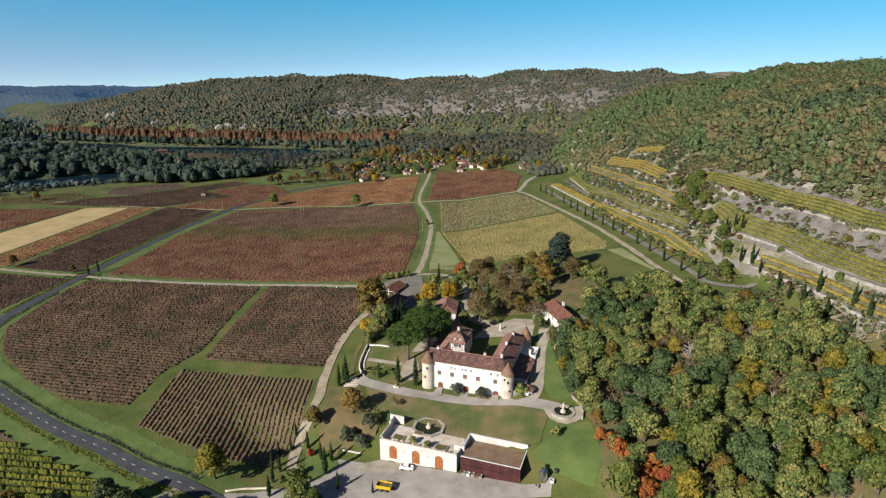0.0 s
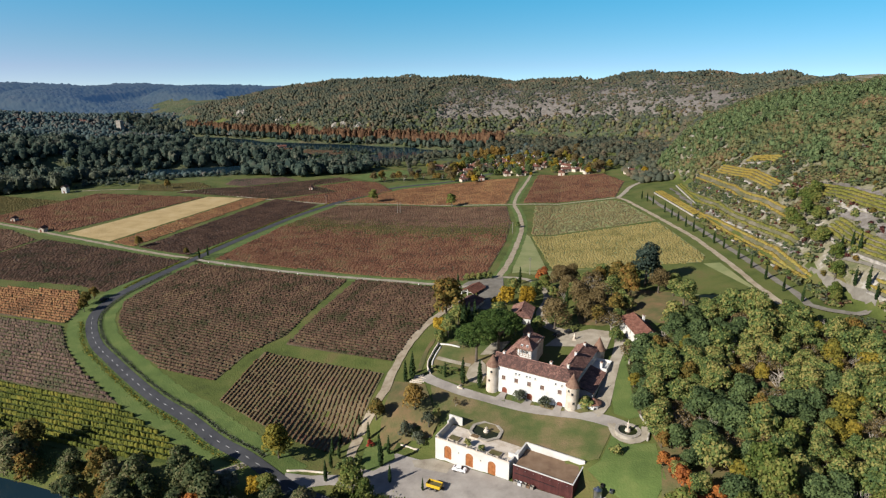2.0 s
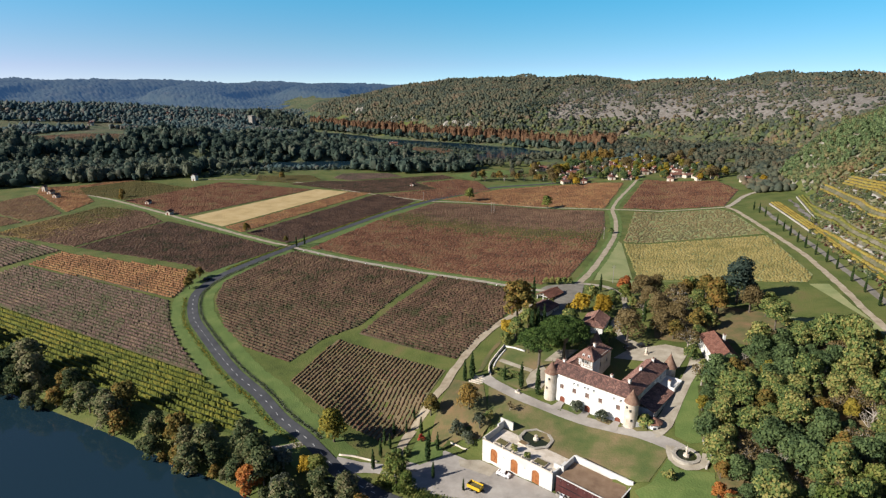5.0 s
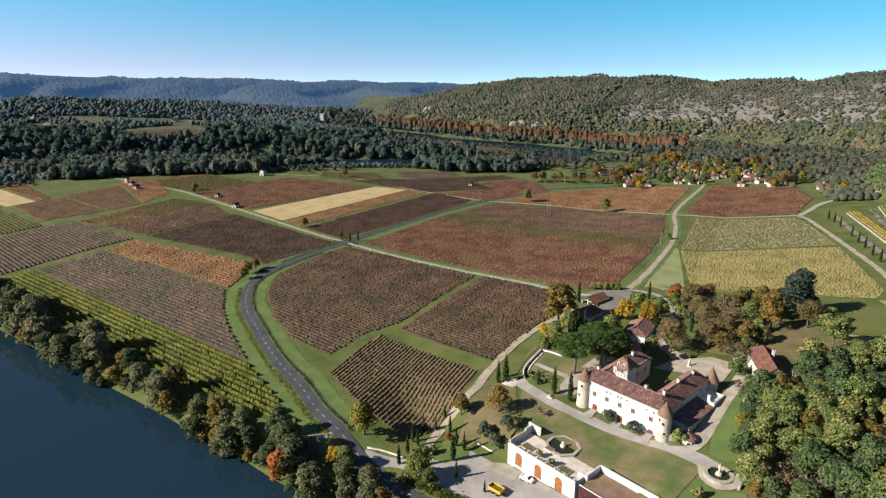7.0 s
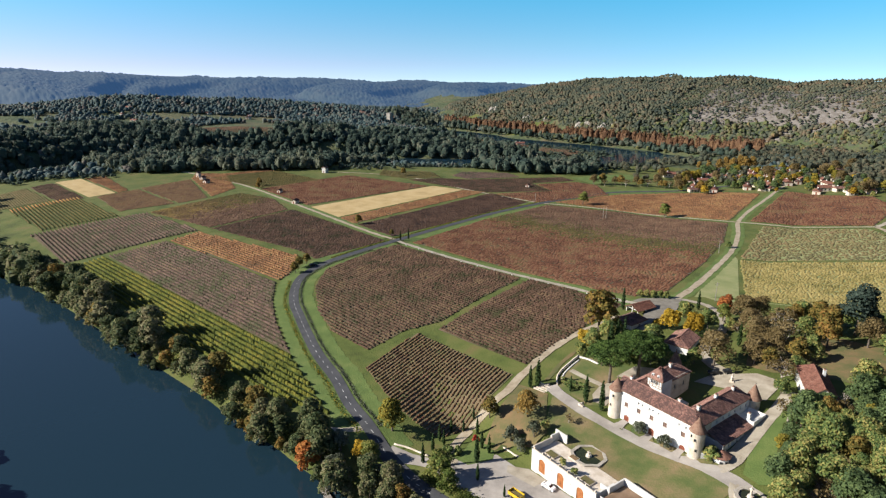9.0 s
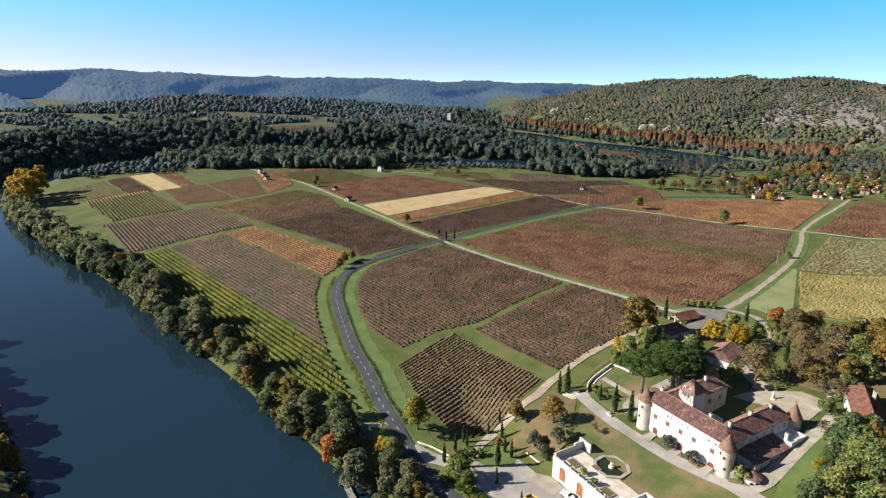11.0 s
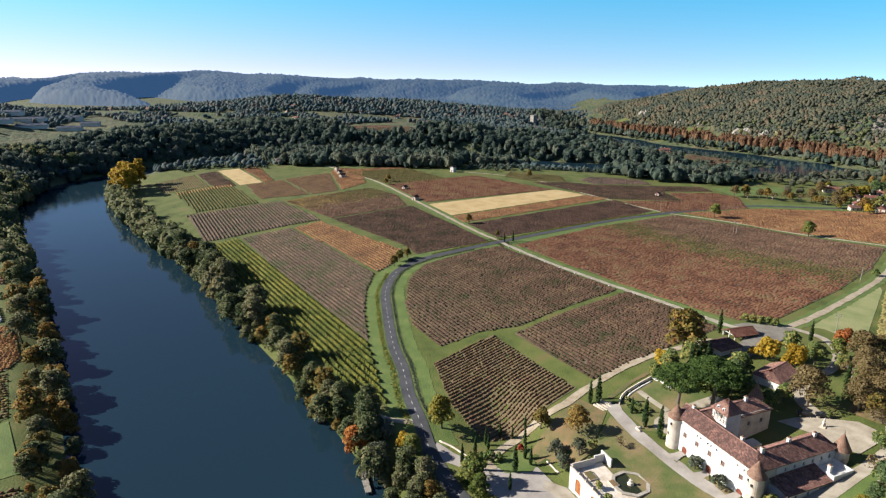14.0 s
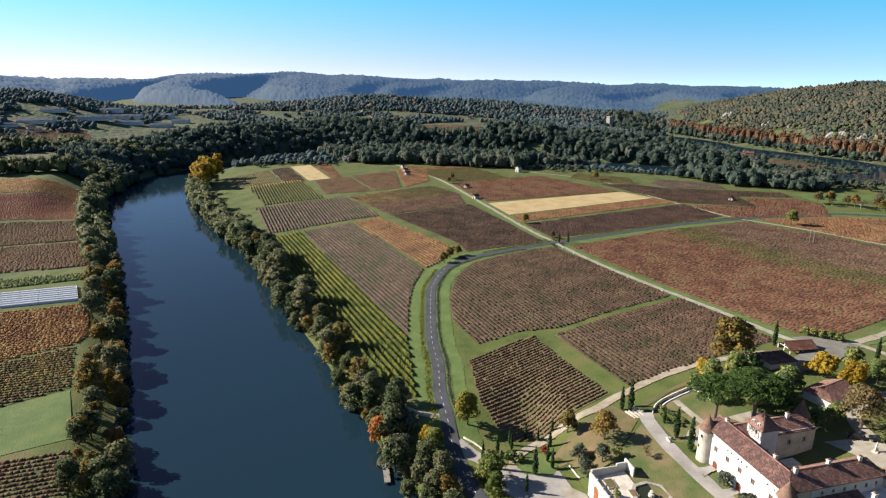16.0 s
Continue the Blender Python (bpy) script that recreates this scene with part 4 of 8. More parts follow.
class Kind:
    """One sort of tree in a few shapes; plant() puts a copy on the land."""

    def __init__(self, name, make, shapes, label, category="tree", group=""):
        self.first, self.make, self.name, self.label, self.category, self.group, self.shapes = {}, make, name, label, category, group, shapes

    def plant(self, x, y, size=1.0, turn=None, stretch=1.0, label="", group=""):
        rnd = random.Random(int(x * 71 + y * 37))
        k = rnd.randrange(self.shapes)
        m = pose(x, y, ground_z(x, y) - 0.05, 0, 0, rnd.uniform(0, 360) if turn is None else turn) @ Matrix.Diagonal((size, size, size * stretch, 1))
        if k not in self.first:
            ob = new(self.name)
            for pname, me in self.make(np.random.RandomState(k + 17)):
                c = new(pname, me)
                c.parent = ob
            ob.matrix_basis = m
            self.first[k] = ob
            tagged(ob, self.label, self.category, self.group)
        else:
            src = self.first[k]
            keep = src.scale.copy()
            src.scale = (1, 1, 1)
            ob = copy_thing(src, m)
            src.scale = keep
        if label or group:
            tagged(ob, label, "", group)
        return ob


def broadleaf(r, low, top, leaves, leaf, mat, clumps=9, thick=0.28, dome=1.0):
    def make(rnd):
        cl = crown_clumps(r, low, top, clumps, rnd, dome)
        me = soup("crown", *leaf_cloud(cl, leaves, leaf, rnd))
        me.materials.append(mat)
        return (("trunk", trunk_mesh(low + (top - low) * 0.35, cl[1:6], rnd, thick)), ("crown", me))
    return make


def pine(rnd):
    cl = []
    for k in range(34):
        a, q = k * 2.4, math.sqrt((k + 0.5) / 34)
        cl.append((5.0 * q * math.cos(a), 5.0 * q * math.sin(a), 10.4 - 2.3 * q ** 2.4 + rnd.uniform(-.3, .3), rnd.uniform(1.0, 1.5), rnd.uniform(1.0, 1.5), rnd.uniform(0.7, 0.95)))
    me = soup("crown", *leaf_cloud(cl, 9000, 0.27, rnd, 0.3, 0.6))
    me.materials.append(L_PINE)
    bm = bmesh.new()
    tube(bm, (0, 0, -0.5), (0.25, 0.1, 4.6), 0.42, 0.3, 9)
    for k in range(8):
        c = cl[4 + 4 * k - k % 2]
        mid = (c[0] * 0.45, c[1] * 0.45, 7.4)
        tube(bm, (0.2, 0.1, 4.4), mid, 0.2, 0.13, 6)
        tube(bm, mid, (c[0], c[1], c[2] - 0.3), 0.13, 0.06, 5)
    t = bpy.data.meshes.new("trunk")
    bm.to_mesh(t)
    bm.free()
    t.materials.append(BARK)
    return (("trunk", t), ("crown", me))


def cypress(rnd):
    prof = [(0.25, 0.25), (0.62, 1.0), (0.78, 2.4), (0.72, 4.2), (0.55, 6.2), (0.32, 8.0), (0.1, 9.3)]
    cl = []
    for k in range(26):
        z = 0.6 + 8.6 * k / 26
        r = np.interp(z, [q[1] for q in prof], [q[0] for q in prof])
        a = k * 2.4
        cl.append((r * 0.4 * math.cos(a), r * 0.4 * math.sin(a), z, r * 0.75, r * 0.75, 0.75))
    me = soup("crown", *leaf_cloud(cl, 620, 0.42, rnd))
    me.materials.append(L_CYPRESS)
    bm = bmesh.new()
    tube(bm, (0, 0, -0.4), (0, 0, 7), 0.16, 0.05, 6)
    t = bpy.data.meshes.new("trunk")
    bm.to_mesh(t)
    bm.free()
    t.materials.append(BARK)
    return (("trunk", t), ("crown", me))


def bare(spread, tall, twigs=5, veil=0, mat=None):
    def make(rnd):
        bm = bmesh.new()
        tips = []

        def grow(p, d, length, r, depth):
            q = p + d * length
            tube(bm, p, q, r, r * 0.6, 5 if depth < 2 else 3)
            if depth == 4:
                tips.append(q)
                return
            for k in range(3 if depth else twigs):
                n = (d + Vector(rnd.normal(scale=0.62 * spread, size=3))).normalized()
                n.z = abs(n.z) * 0.9 + 0.12
                grow(q - d * length * rnd.uniform(0, 0.35), n.normalized(), length * rnd.uniform(0.6, 0.85), r * 0.55, depth + 1)
        grow(Vector((0, 0, -0.3)), Vector((0, 0, 1)), tall * 0.3, 0.26, 0)
        me = bpy.data.meshes.new("branches")
        bm.to_mesh(me)
        bm.free()
        me.materials.append(PALE_BARK)
        out = [("branch_frame", me)]
        if veil:
            cl = [(*t, 0.7, 0.7, 0.6) for t in tips]
            lv = soup("crown", *leaf_cloud(cl, veil, 0.34, rnd))
            lv.materials.append(mat)
            out.append(("crown", lv))
        return out
    return make


OAK = [Kind("oak_tree", broadleaf(3.9, 1.6, 9.2, 2000, 0.45, L_OAK, 11), 4, "green oak turning yellow at the wood's edge", group="park woodland")]
LIME = Kind("lime_tree", broadleaf(3.6, 1.6, 9.0, 1800, 0.44, L_LIME, 11), 3, "yellow-green broadleaf tree in the wood", group="park woodland")
OCHRE = Kind("autumn_oak", broadleaf(3.5, 1.6, 8.6, 1500, 0.45, L_OCHRE, 10), 3, "ochre-leaved autumn oak in the wood", group="park woodland")
ORANGE = Kind("maple_tree", broadleaf(2.7, 0.8, 6.6, 1100, 0.42, L_ORANGE, 8, 0.18), 2, "orange autumn maple at the wood's edge", group="park woodland")
RED = Kind("maple_tree", broadleaf(2.4, 0.7, 5.6, 900, 0.4, L_SCARLET, 8, 0.16), 1, "scarlet autumn maple at the wood's edge", group="park woodland")
GOLD = Kind("autumn_oak", broadleaf(3.4, 1.4, 8.4, 1600, 0.44, L_GOLD, 10), 2, "gold-green autumn oak in the wood", group="park woodland")
DARKOAK = Kind("holm_oak", broadleaf(3.6, 1.0, 8.0, 1700, 0.44, L_HOLM, 12), 2, "dark evergreen oak in the wood", group="park woodland")
YELLOW = Kind("yellow_tree", broadleaf(3.1, 1.0, 6.2, 1000, 0.48, L_YELLOW, 9, 0.2), 2, "bright yellow autumn tree beside the castle garden")
BROWN = Kind("brown_tree", broadleaf(4.6, 2.0, 9.6, 2300, 0.38, L_BROWN, 12, 0.34), 2, "round brown tree losing its leaves in the castle park")
EVER = Kind("evergreen_tree", broadleaf(3.0, 0.7, 6.6, 950, 0.5, L_OAK, 9, 0.2), 2, "dark green evergreen tree in the castle park")
CEDAR = Kind("cedar_tree", broadleaf(4.4, 1.2, 11.5, 2200, 0.46, L_CEDAR, 14, 0.36, 1.5), 1, "blue-green cedar in the castle park")
TAWNY = Kind("tawny_tree", broadleaf(3.1, 0.8, 6.4, 1300, 0.36, L_TAWNY, 11, 0.18, 1.1), 1, "tawny-gold thinning autumn tree on the castle slope")
OLIVE = Kind("olive_tree", broadleaf(2.0, 0.7, 3.6, 480, 0.34, L_OLIVE, 7, 0.2), 2, "silvery olive tree on the garden slope")
BUSH = Kind("bush", broadleaf(1.3, 0.1, 2.0, 300, 0.32, L_OAK, 6, 0.1), 2, "round clipped green bush in the garden", category="bush")
SUMAC = Kind("sumac_bush", broadleaf(1.4, 0.1, 1.9, 260, 0.36, L_SUMAC, 6, 0.1), 2, "dark crimson sumac on the stony terraces", category="bush")
PINE = Kind("umbrella_pine", pine, 1, "tall umbrella pine with a broad flat green crown beside the castle")
CYPRESS = Kind("cypress_tree", cypress, 2, "slender dark green cypress standing in grass")
BARE = Kind("bare_tree", bare(1.0, 8.5), 2, "leafless pale-twigged tree among the oaks")
VEILED = Kind("thin_tree", bare(1.0, 8.0, 6, 420, L_BROWN), 2, "grey-brown tree with thin autumn leaves in the park")
RIVER_T = Kind("riverside_tree", broadleaf(3.1, 0.4, 7.4, 1300, 0.42, L_RIVER, 9, 0.2), 4, "bushy green tree leaning over the river bank", group="trees along the river")
RIVER_O = Kind("riverside_tree", broadleaf(2.8, 0.4, 6.6, 1100, 0.4, L_OCHRE, 8, 0.2), 2, "ochre autumn tree on the river bank", group="trees along the river")
POPLAR = Kind("poplar_tree", broadleaf(3.6, 1.0, 15.0, 700, 0.8, L_YELLOW, 12, 0.3, 0.9), 2, "tall golden poplar at the river's bend", group="trees along the river")

# the wood that climbs from the castle park towards the terraces
FOREST = [(43, 226), (62, 244), (82, 242), (95, 224), (106, 206), (125, 188), (150, 172), (190, 152), (190, 92), (120, 86), (62, 108), (36, 130), (33, 150), (35, 172), (30, 190), (29, 212)]
rnd = np.random.RandomState(5)
wood = []
tries = 0
while tries < 12000:
    tries += 1
    p = (rnd.uniform(28, 190), rnd.uniform(86, 250))
    if not inside(FOREST, *p) or (80 < p[0] < 88 and 165 < p[1] < 174):
        continue
    if all((p[0] - q[0]) ** 2 + (p[1] - q[1]) ** 2 > 3.7 ** 2 for q in wood):
        wood.append(p)
for x, y in wood:
    warm = math.exp(-((x - 41) / 8) ** 2 - ((y - 154) / 13) ** 2)
    front = ss(185, 130, y)
    u = rnd.rand()
    s = rnd.uniform(0.6, 1.25)
    if u < 0.75 * warm:
        (RED if rnd.rand() < 0.3 else ORANGE).plant(x, y, s * rnd.uniform(0.55, 1.0))
    elif u < 0.1:
        BARE.plant(x, y, s)
    elif u < 0.1 + 0.07:
        VEILED.plant(x, y, s, label="thin grey-brown tree among the oaks")
    elif u < 0.17 + 0.32 * front:
        LIME.plant(x, y, s * 1.1, stretch=rnd.uniform(0.9, 1.2))
    elif u < 0.23 + 0.32 * front:
        OCHRE.plant(x, y, s * 0.9)
    elif u < 0.27 + 0.32 * front + (0.1 if x > 75 else 0):
        GOLD.plant(x, y, s)
    elif waves(np.array(x), np.array(y), 17, 3) > 0.35 - 0.5 * (x < 55):
        DARKOAK.plant(x, y, s)
    else:
        OAK[0].plant(x, y, s, stretch=rnd.uniform(0.85, 1.3))
for x, y, s in ((37, 162, 0.8), (38, 158, 0.95), (40, 154, 0.9), (37, 152, 0.75), (42, 149, 0.9), (45, 152, 0.8), (46, 146, 0.95), (49, 148, 0.8), (41, 144, 0.9), (52, 143, 0.85), (39, 147, 0.7)):
    (RED if (x + y) % 3 == 0 else ORANGE).plant(x, y, s)
draped("forest_floor", FOREST, LEAFLITTER, 0.12, label="brown leaf-strewn floor of the wood", category="ground", kind="structure")

# trees of the park and gardens
PARK_NORTH = ((OCHRE, -38, 245, 1.45), (YELLOW, -38, 231, 0.8), (EVER, -37, 225.5, 0.55), (EVER, -32, 239, 0.95), (EVER, -17, 241, 1.0), (EVER, -19.5, 231, 0.9),
    (YELLOW, -15.5, 258, 0.95), (YELLOW, -6.5, 257, 1.0), (YELLOW, -20, 257, 0.5), (EVER, -14, 272, 0.8), (EVER, -9, 267, 0.6), (ORANGE, -2, 284, 0.95),
    (LIME, -1, 276.5, 0.62), (BROWN, 6, 277, 0.85))
PARK_EAST = ((BROWN, 5, 237, 0.95), (VEILED, 17, 267, 1.0), (VEILED, 20, 273, 1.1), (BROWN, 16, 242, 0.75), (VEILED, 25, 233, 1.0), (BROWN, 14, 256, 0.8),
    (VEILED, 22, 257, 1.15), (EVER, 12, 262, 0.9), (EVER, 24, 286, 0.9), (OCHRE, 33, 272, 1.0), (CEDAR, 41, 276, 1.2), (OCHRE, 34, 262, 0.9),
    (BROWN, 45, 266, 0.75), (EVER, 46, 281, 0.8))
SLOPES = ((OCHRE, 30, 280, 0.9), (OAK[0], 52, 250, 0.9), (OAK[0], 46, 232, 0.9), (EVER, 26, 226, 0.6), (EVER, 30, 213, 0.55), (BROWN, 10, 268, 0.7),
    (EVER, 30, 222, 0.45), (TAWNY, -36.2, 185.8, 0.95), (OCHRE, -48, 183, 0.62), (GOLD, -71.5, 163, 1.0), (LIME, -45, 153, 0.8), (LIME, -41.5, 152, 0.55),
    (RIVER_T, -55, 144, 0.95), (RIVER_T, -94, 150, 1.0))
RIVERSIDE = ((RIVER_T, -106, 146, 1.05), (RIVER_T, -100, 143, 0.9), (ORANGE, -84, 138.5, 1.15), (OLIVE, -82, 145, 1.5), (OLIVE, -78, 147, 1.2), (LIME, -68, 149, 0.6),
    (YELLOW, -71.5, 148.5, 0.6), (RIVER_T, -64, 144, 0.9), (RIVER_T, -68, 139, 0.75), (RIVER_T, -60, 140, 0.8), (RIVER_O, -50, 142, 0.75), (RIVER_T, -43, 140, 0.8),
    (OLIVE, -74, 141, 1.4), (OLIVE, -60, 146, 1.1))
SHRUBS = ((RIVER_T, -77, 137, 0.6), (VEILED, -23.5, 188, 0.42), (OLIVE, -36.6, 176.9, 1.0), (OLIVE, -32.1, 174.6, 0.9), (OLIVE, -30, 178.7, 0.85), (BUSH, -50.3, 163.8, 1.15), (BUSH, -48, 165.4, 0.9), (BUSH, -52.5, 162.7, 0.7),
    (BUSH, -28.5, 182.5, 1.0), (OLIVE, -4.2, 192.8, 0.8), (OLIVE, 3.6, 190.2, 0.8), (BUSH, 16, 189.5, 1.5), (BUSH, 23.5, 169.5, 1.0), (EVER, 11.5, 234, 0.3),
    (BUSH, -9.5, 251, 1.2), (BUSH, -33, 250, 1.3))
for k, x, y, s in PARK_NORTH + PARK_EAST + SLOPES + RIVERSIDE + SHRUBS:
    k.plant(x, y, s * (1.38 if s > 0.5 else 1.2))
rnd = np.random.RandomState(41)
for x, y in ((10, 283), (16, 280), (22, 280), (27, 267), (32, 250), (27, 246), (20, 249), (50, 262), (52, 272), (38, 284), (8, 262), (3, 268), (-4, 266), (-34, 229), (30, 258), (20, 240), (28, 240)):
    (BROWN, VEILED, EVER, OCHRE, EVER, OAK[0])[rnd.randint(6)].plant(x, y, rnd.uniform(0.75, 1.1), label="autumn tree of the castle park")
PINE.plant(-21.0, 212.5, 1.35, stretch=0.92)
PINE.plant(-14.0, 219.5, 1.5, stretch=0.92)
for x, y, s in ((-43, 200, 0.85), (-40.8, 201.2, 1.1), (-42.2, 203.5, 0.55), (-30, 203, 0.6), (-23.3, 199.6, 1.02), (-17.5, 197.9, 1.08), (-38, 270, 1.0), (-28.9, 233.3, 1.1), (-27.3, 235, 1.15), (-25.4, 236.4, 1.2), (-30, 235.6, 0.95), (-12, 284, 0.85), (9, 254, 0.95),
                (-54.4, 156.9, 0.72), (-55.1, 162.6, 0.68), (-57, 168.5, 0.62), (-54.4, 167.2, 0.6), (-48.1, 158.6, 0.68), (-56.8, 174.4, 0.6), (-53.5, 176.5, 0.5), (-53.3, 181.9, 0.5), (-48.6, 176.9, 0.65), (-40.8, 164.7, 0.95), (-43.5, 171.5, 0.68), (-40.2, 170.4, 0.68), (-36.1, 157.9, 0.62), (-26.4, 155.9, 0.42),
                (-189, 306.5, 0.72), (-187.2, 312, 0.72)):
    CYPRESS.plant(x, y, s)
Kind("maple_tree", broadleaf(1.5, 0.6, 3.0, 380, 0.34, L_RED, 7, 0.1), 1, "small crimson maple by the drive").plant(-47, 173.5, 0.85)
# cypresses of the lane at the foot of the terraces, and of the terrace above the wood
LANE_CYPRESS = ((56, 444), (58.6, 436), (61, 425), (65, 402), (67, 388), (69, 378), (71, 365), (73, 354), (75.7, 342), (78.3, 330), (80.6, 320), (83, 303), (85, 290), (86.6, 275), (89, 261), (92, 250))
for k, (x, y) in enumerate(LANE_CYPRESS):
    CYPRESS.plant(x, y, 0.66 + 0.1 * math.sin(k * 3.1), group="cypresses of the terrace lane")
for x, y, s in ((110, 271, .8), (113, 270, .75), (114, 266, .85), (109, 253, .8), (111, 248, .95), (111.5, 242, .65), (113, 231, .8), (113.5, 224, .75), (114.5, 217, 1.0), (119, 217, .95), (116, 206, .95), (117, 195, .85), (122, 203, .95), (122.5, 196, .9)):
    CYPRESS.plant(x, y, s)
# hedge of pollarded trees by the cart shed, and lone field trees
for x, y in ((-37, 287.5), (-34.4, 288.3), (-31.8, 289), (-29.2, 289.6), (-26.8, 290.2)):
    EVER.plant(x, y, 0.55, label="clipped pollard tree in a short row", group="pollard row")
for x, y, s, k in ((-76.5, 453, 1.15, LIME), (-140.5, 462.5, 1.15, LIME), (-237, 320.5, .75, OCHRE), (-200, 311, .5, OCHRE), (-197, 232, .72, OCHRE), (-200.5, 238, .75, OCHRE), (-202, 244, .7, OCHRE), (-400, 366, .8, OCHRE), (-388, 355, .7, OCHRE), (-22, 385, .6, EVER), (-330, 478, .9, OCHRE)):
    k.plant(x, y, s, label="lone gold-green autumn tree among vineyards")
for k in range(13):
    (BROWN, OCHRE, VEILED)[k % 3].plant(-166 + 5.2 * k, 543 + 2.6 * k + 5 * math.sin(k * 2.3), 0.95 + 0.2 * math.sin(k * 1.7), label="brown autumn tree by the village meadow")
for x, y, s in ((-22, 227, 0.7), (-19, 227.5, 0.8), (-13, 229, 1.0), (-9.5, 232, 0.9), (-16, 235, 1.05), (-3, 231, 0.8), (-27, 221, 0.6), (-8, 224, 0.7), (-1, 236, 0.9), (14, 248, 0.9), (18, 262, 0.8)):
    (EVER if (x * 2 + y) % 3 < 2 else DARKOAK).plant(x, y, s, label="dark green tree between the castle and its outbuildings")
# both banks of the river
rnd = np.random.RandomState(9)
c = smooth_line(RIVER, 4.2)
t = np.gradient(c, axis=0)
nrm = np.stack([t[:, 1], -t[:, 0]], 1) / np.hypot(t[:, 0], t[:, 1])[:, None]
far_bank = []
for sgn, rows in ((1, (37, 43)), (-1, (37, 45))):
    for off in rows:
        for k in range(len(c)):
            x, y = c[k] + nrm[k] * sgn * (off + rnd.uniform(-2.5, 2.5))
            if -620 < x <= -330 and y < 215 and rnd.rand() > 0.1:
                far_bank.append((x, y))
            if not (-330 < x < 25) or y > 210 or rnd.rand() < (0.3 if off < 42 else 0.42):
                continue
            if x > -80 and sgn > 0 and y > 141 - 0.05 * (x + 80):
                continue
            (RIVER_O if rnd.rand() < (0.24 if sgn > 0 else 0.42) else RIVER_T).plant(x, y, rnd.uniform(0.5, 1.55) * (0.9 if sgn < 0 else 1.0) * float(np.interp(x, [-330, -200, -120], [1.7, 1.4, 1.1])))
for x, y, s in ((-110, 62, 1.3), (-128, 60, 1.5), (-143, 64, 1.0), (-160, 64, 2.1)):
    RIVER_O.plant(x, y, s)

for x, y, s in ((-95, 688, 1.3), (-89, 691, 1.5), (-83, 689, 1.45), (-77, 692, 1.7), (-71, 688, 1.6), (-66, 692, 1.55), (-112, 680, 1.0), (-104, 685, 1.1)):
    TAWNY.plant(x, y, s, stretch=1.35, label="tall tawny-gold tree behind the village")
for x, y in ((-560, 172), (-551, 170), (-543, 172), (-532, 171), (-566, 182), (-548, 181), (-522, 173), (-536, 181), (-555, 191)):
    POPLAR.plant(x, y, 1.85)

# ---------------------------------------------------------------- woods, seen from afar
def lump(seed, subdivisions=2):
    bm = bmesh.new()
    bmesh.ops.create_icosphere(bm, subdivisions=subdivisions, radius=1)
    rnd = np.random.RandomState(seed)
    v = np.array([x.co[:] for x in bm.verts])
    f = np.array([[q.index for q in fc.verts] for fc in bm.faces])
    bm.free()
    v *= (1 + rnd.uniform(-0.34, 0.3, (len(v), 1)))
    v[:, 2] = np.where(v[:, 2] < 0, v[:, 2] * 0.7, v[:, 2] * 1.05)
    return v, f


def tuft(seed, leaves, heart=0.43):
    """A small rounded tree top, one unit wide and high: a lumpy heart with leaf sprays all over it."""
    rnd = np.random.RandomState(seed)
    cl = [(0, 0, 0.5, 0.38, 0.38, 0.42)] + [(0.27 * math.cos(a), 0.27 * math.sin(a), rnd.uniform(0.22, 0.76), 0.25, 0.25, 0.2) for a in np.arange(6) * 1.05 + rnd.uniform(-.4, .4, 6)]
    v, f = leaf_cloud(cl, leaves, 0.13 * max(1, (66 / leaves) ** 0.5), rnd, 0.45, 0.3)
    q = np.linspace(-1, 1, 3)
    hv, hf = [], []
    for axis_ in range(3):
        for sgn in (-1, 1):
            b = sum(len(k) for k in hv)
            g = np.zeros((3, 3, 3))
            g[..., axis_], g[..., (axis_ + 1) % 3], g[..., (axis_ + 2) % 3] = sgn, q[:, None], q[None] * sgn
            hv.append(g.reshape(-1, 3))
            hf += [(b + 3 * i + j, b + 3 * i + 3 + j, b + 3 * i + 4 + j, b + 3 * i + 1 + j) for i in range(2) for j in range(2)]
    hv = np.vstack(hv)
    hv /= np.linalg.norm(hv, axis=1)[:, None]
    hv *= 1 + 0.16 * np.sin(hv[:, :1] * 5 + seed) * np.sin(hv[:, 1:2] * 5 + 2 * seed)
    hv = hv * np.array([heart, heart, heart * 1.02]) + np.array([0, 0, 0.48])
    return np.vstack([hv, v]), np.vstack([np.array(hf), f + len(hv)])


def cap(seed):
    """The ragged top of a small round tree far away, one unit wide and high."""
    v, f = lump(seed, 1)
    keep = v[f][:, :, 2].mean(1) > -0.35
    return v * np.array([0.5, 0.5, 0.52]) + np.array([0, 0, 0.5]), f[keep]


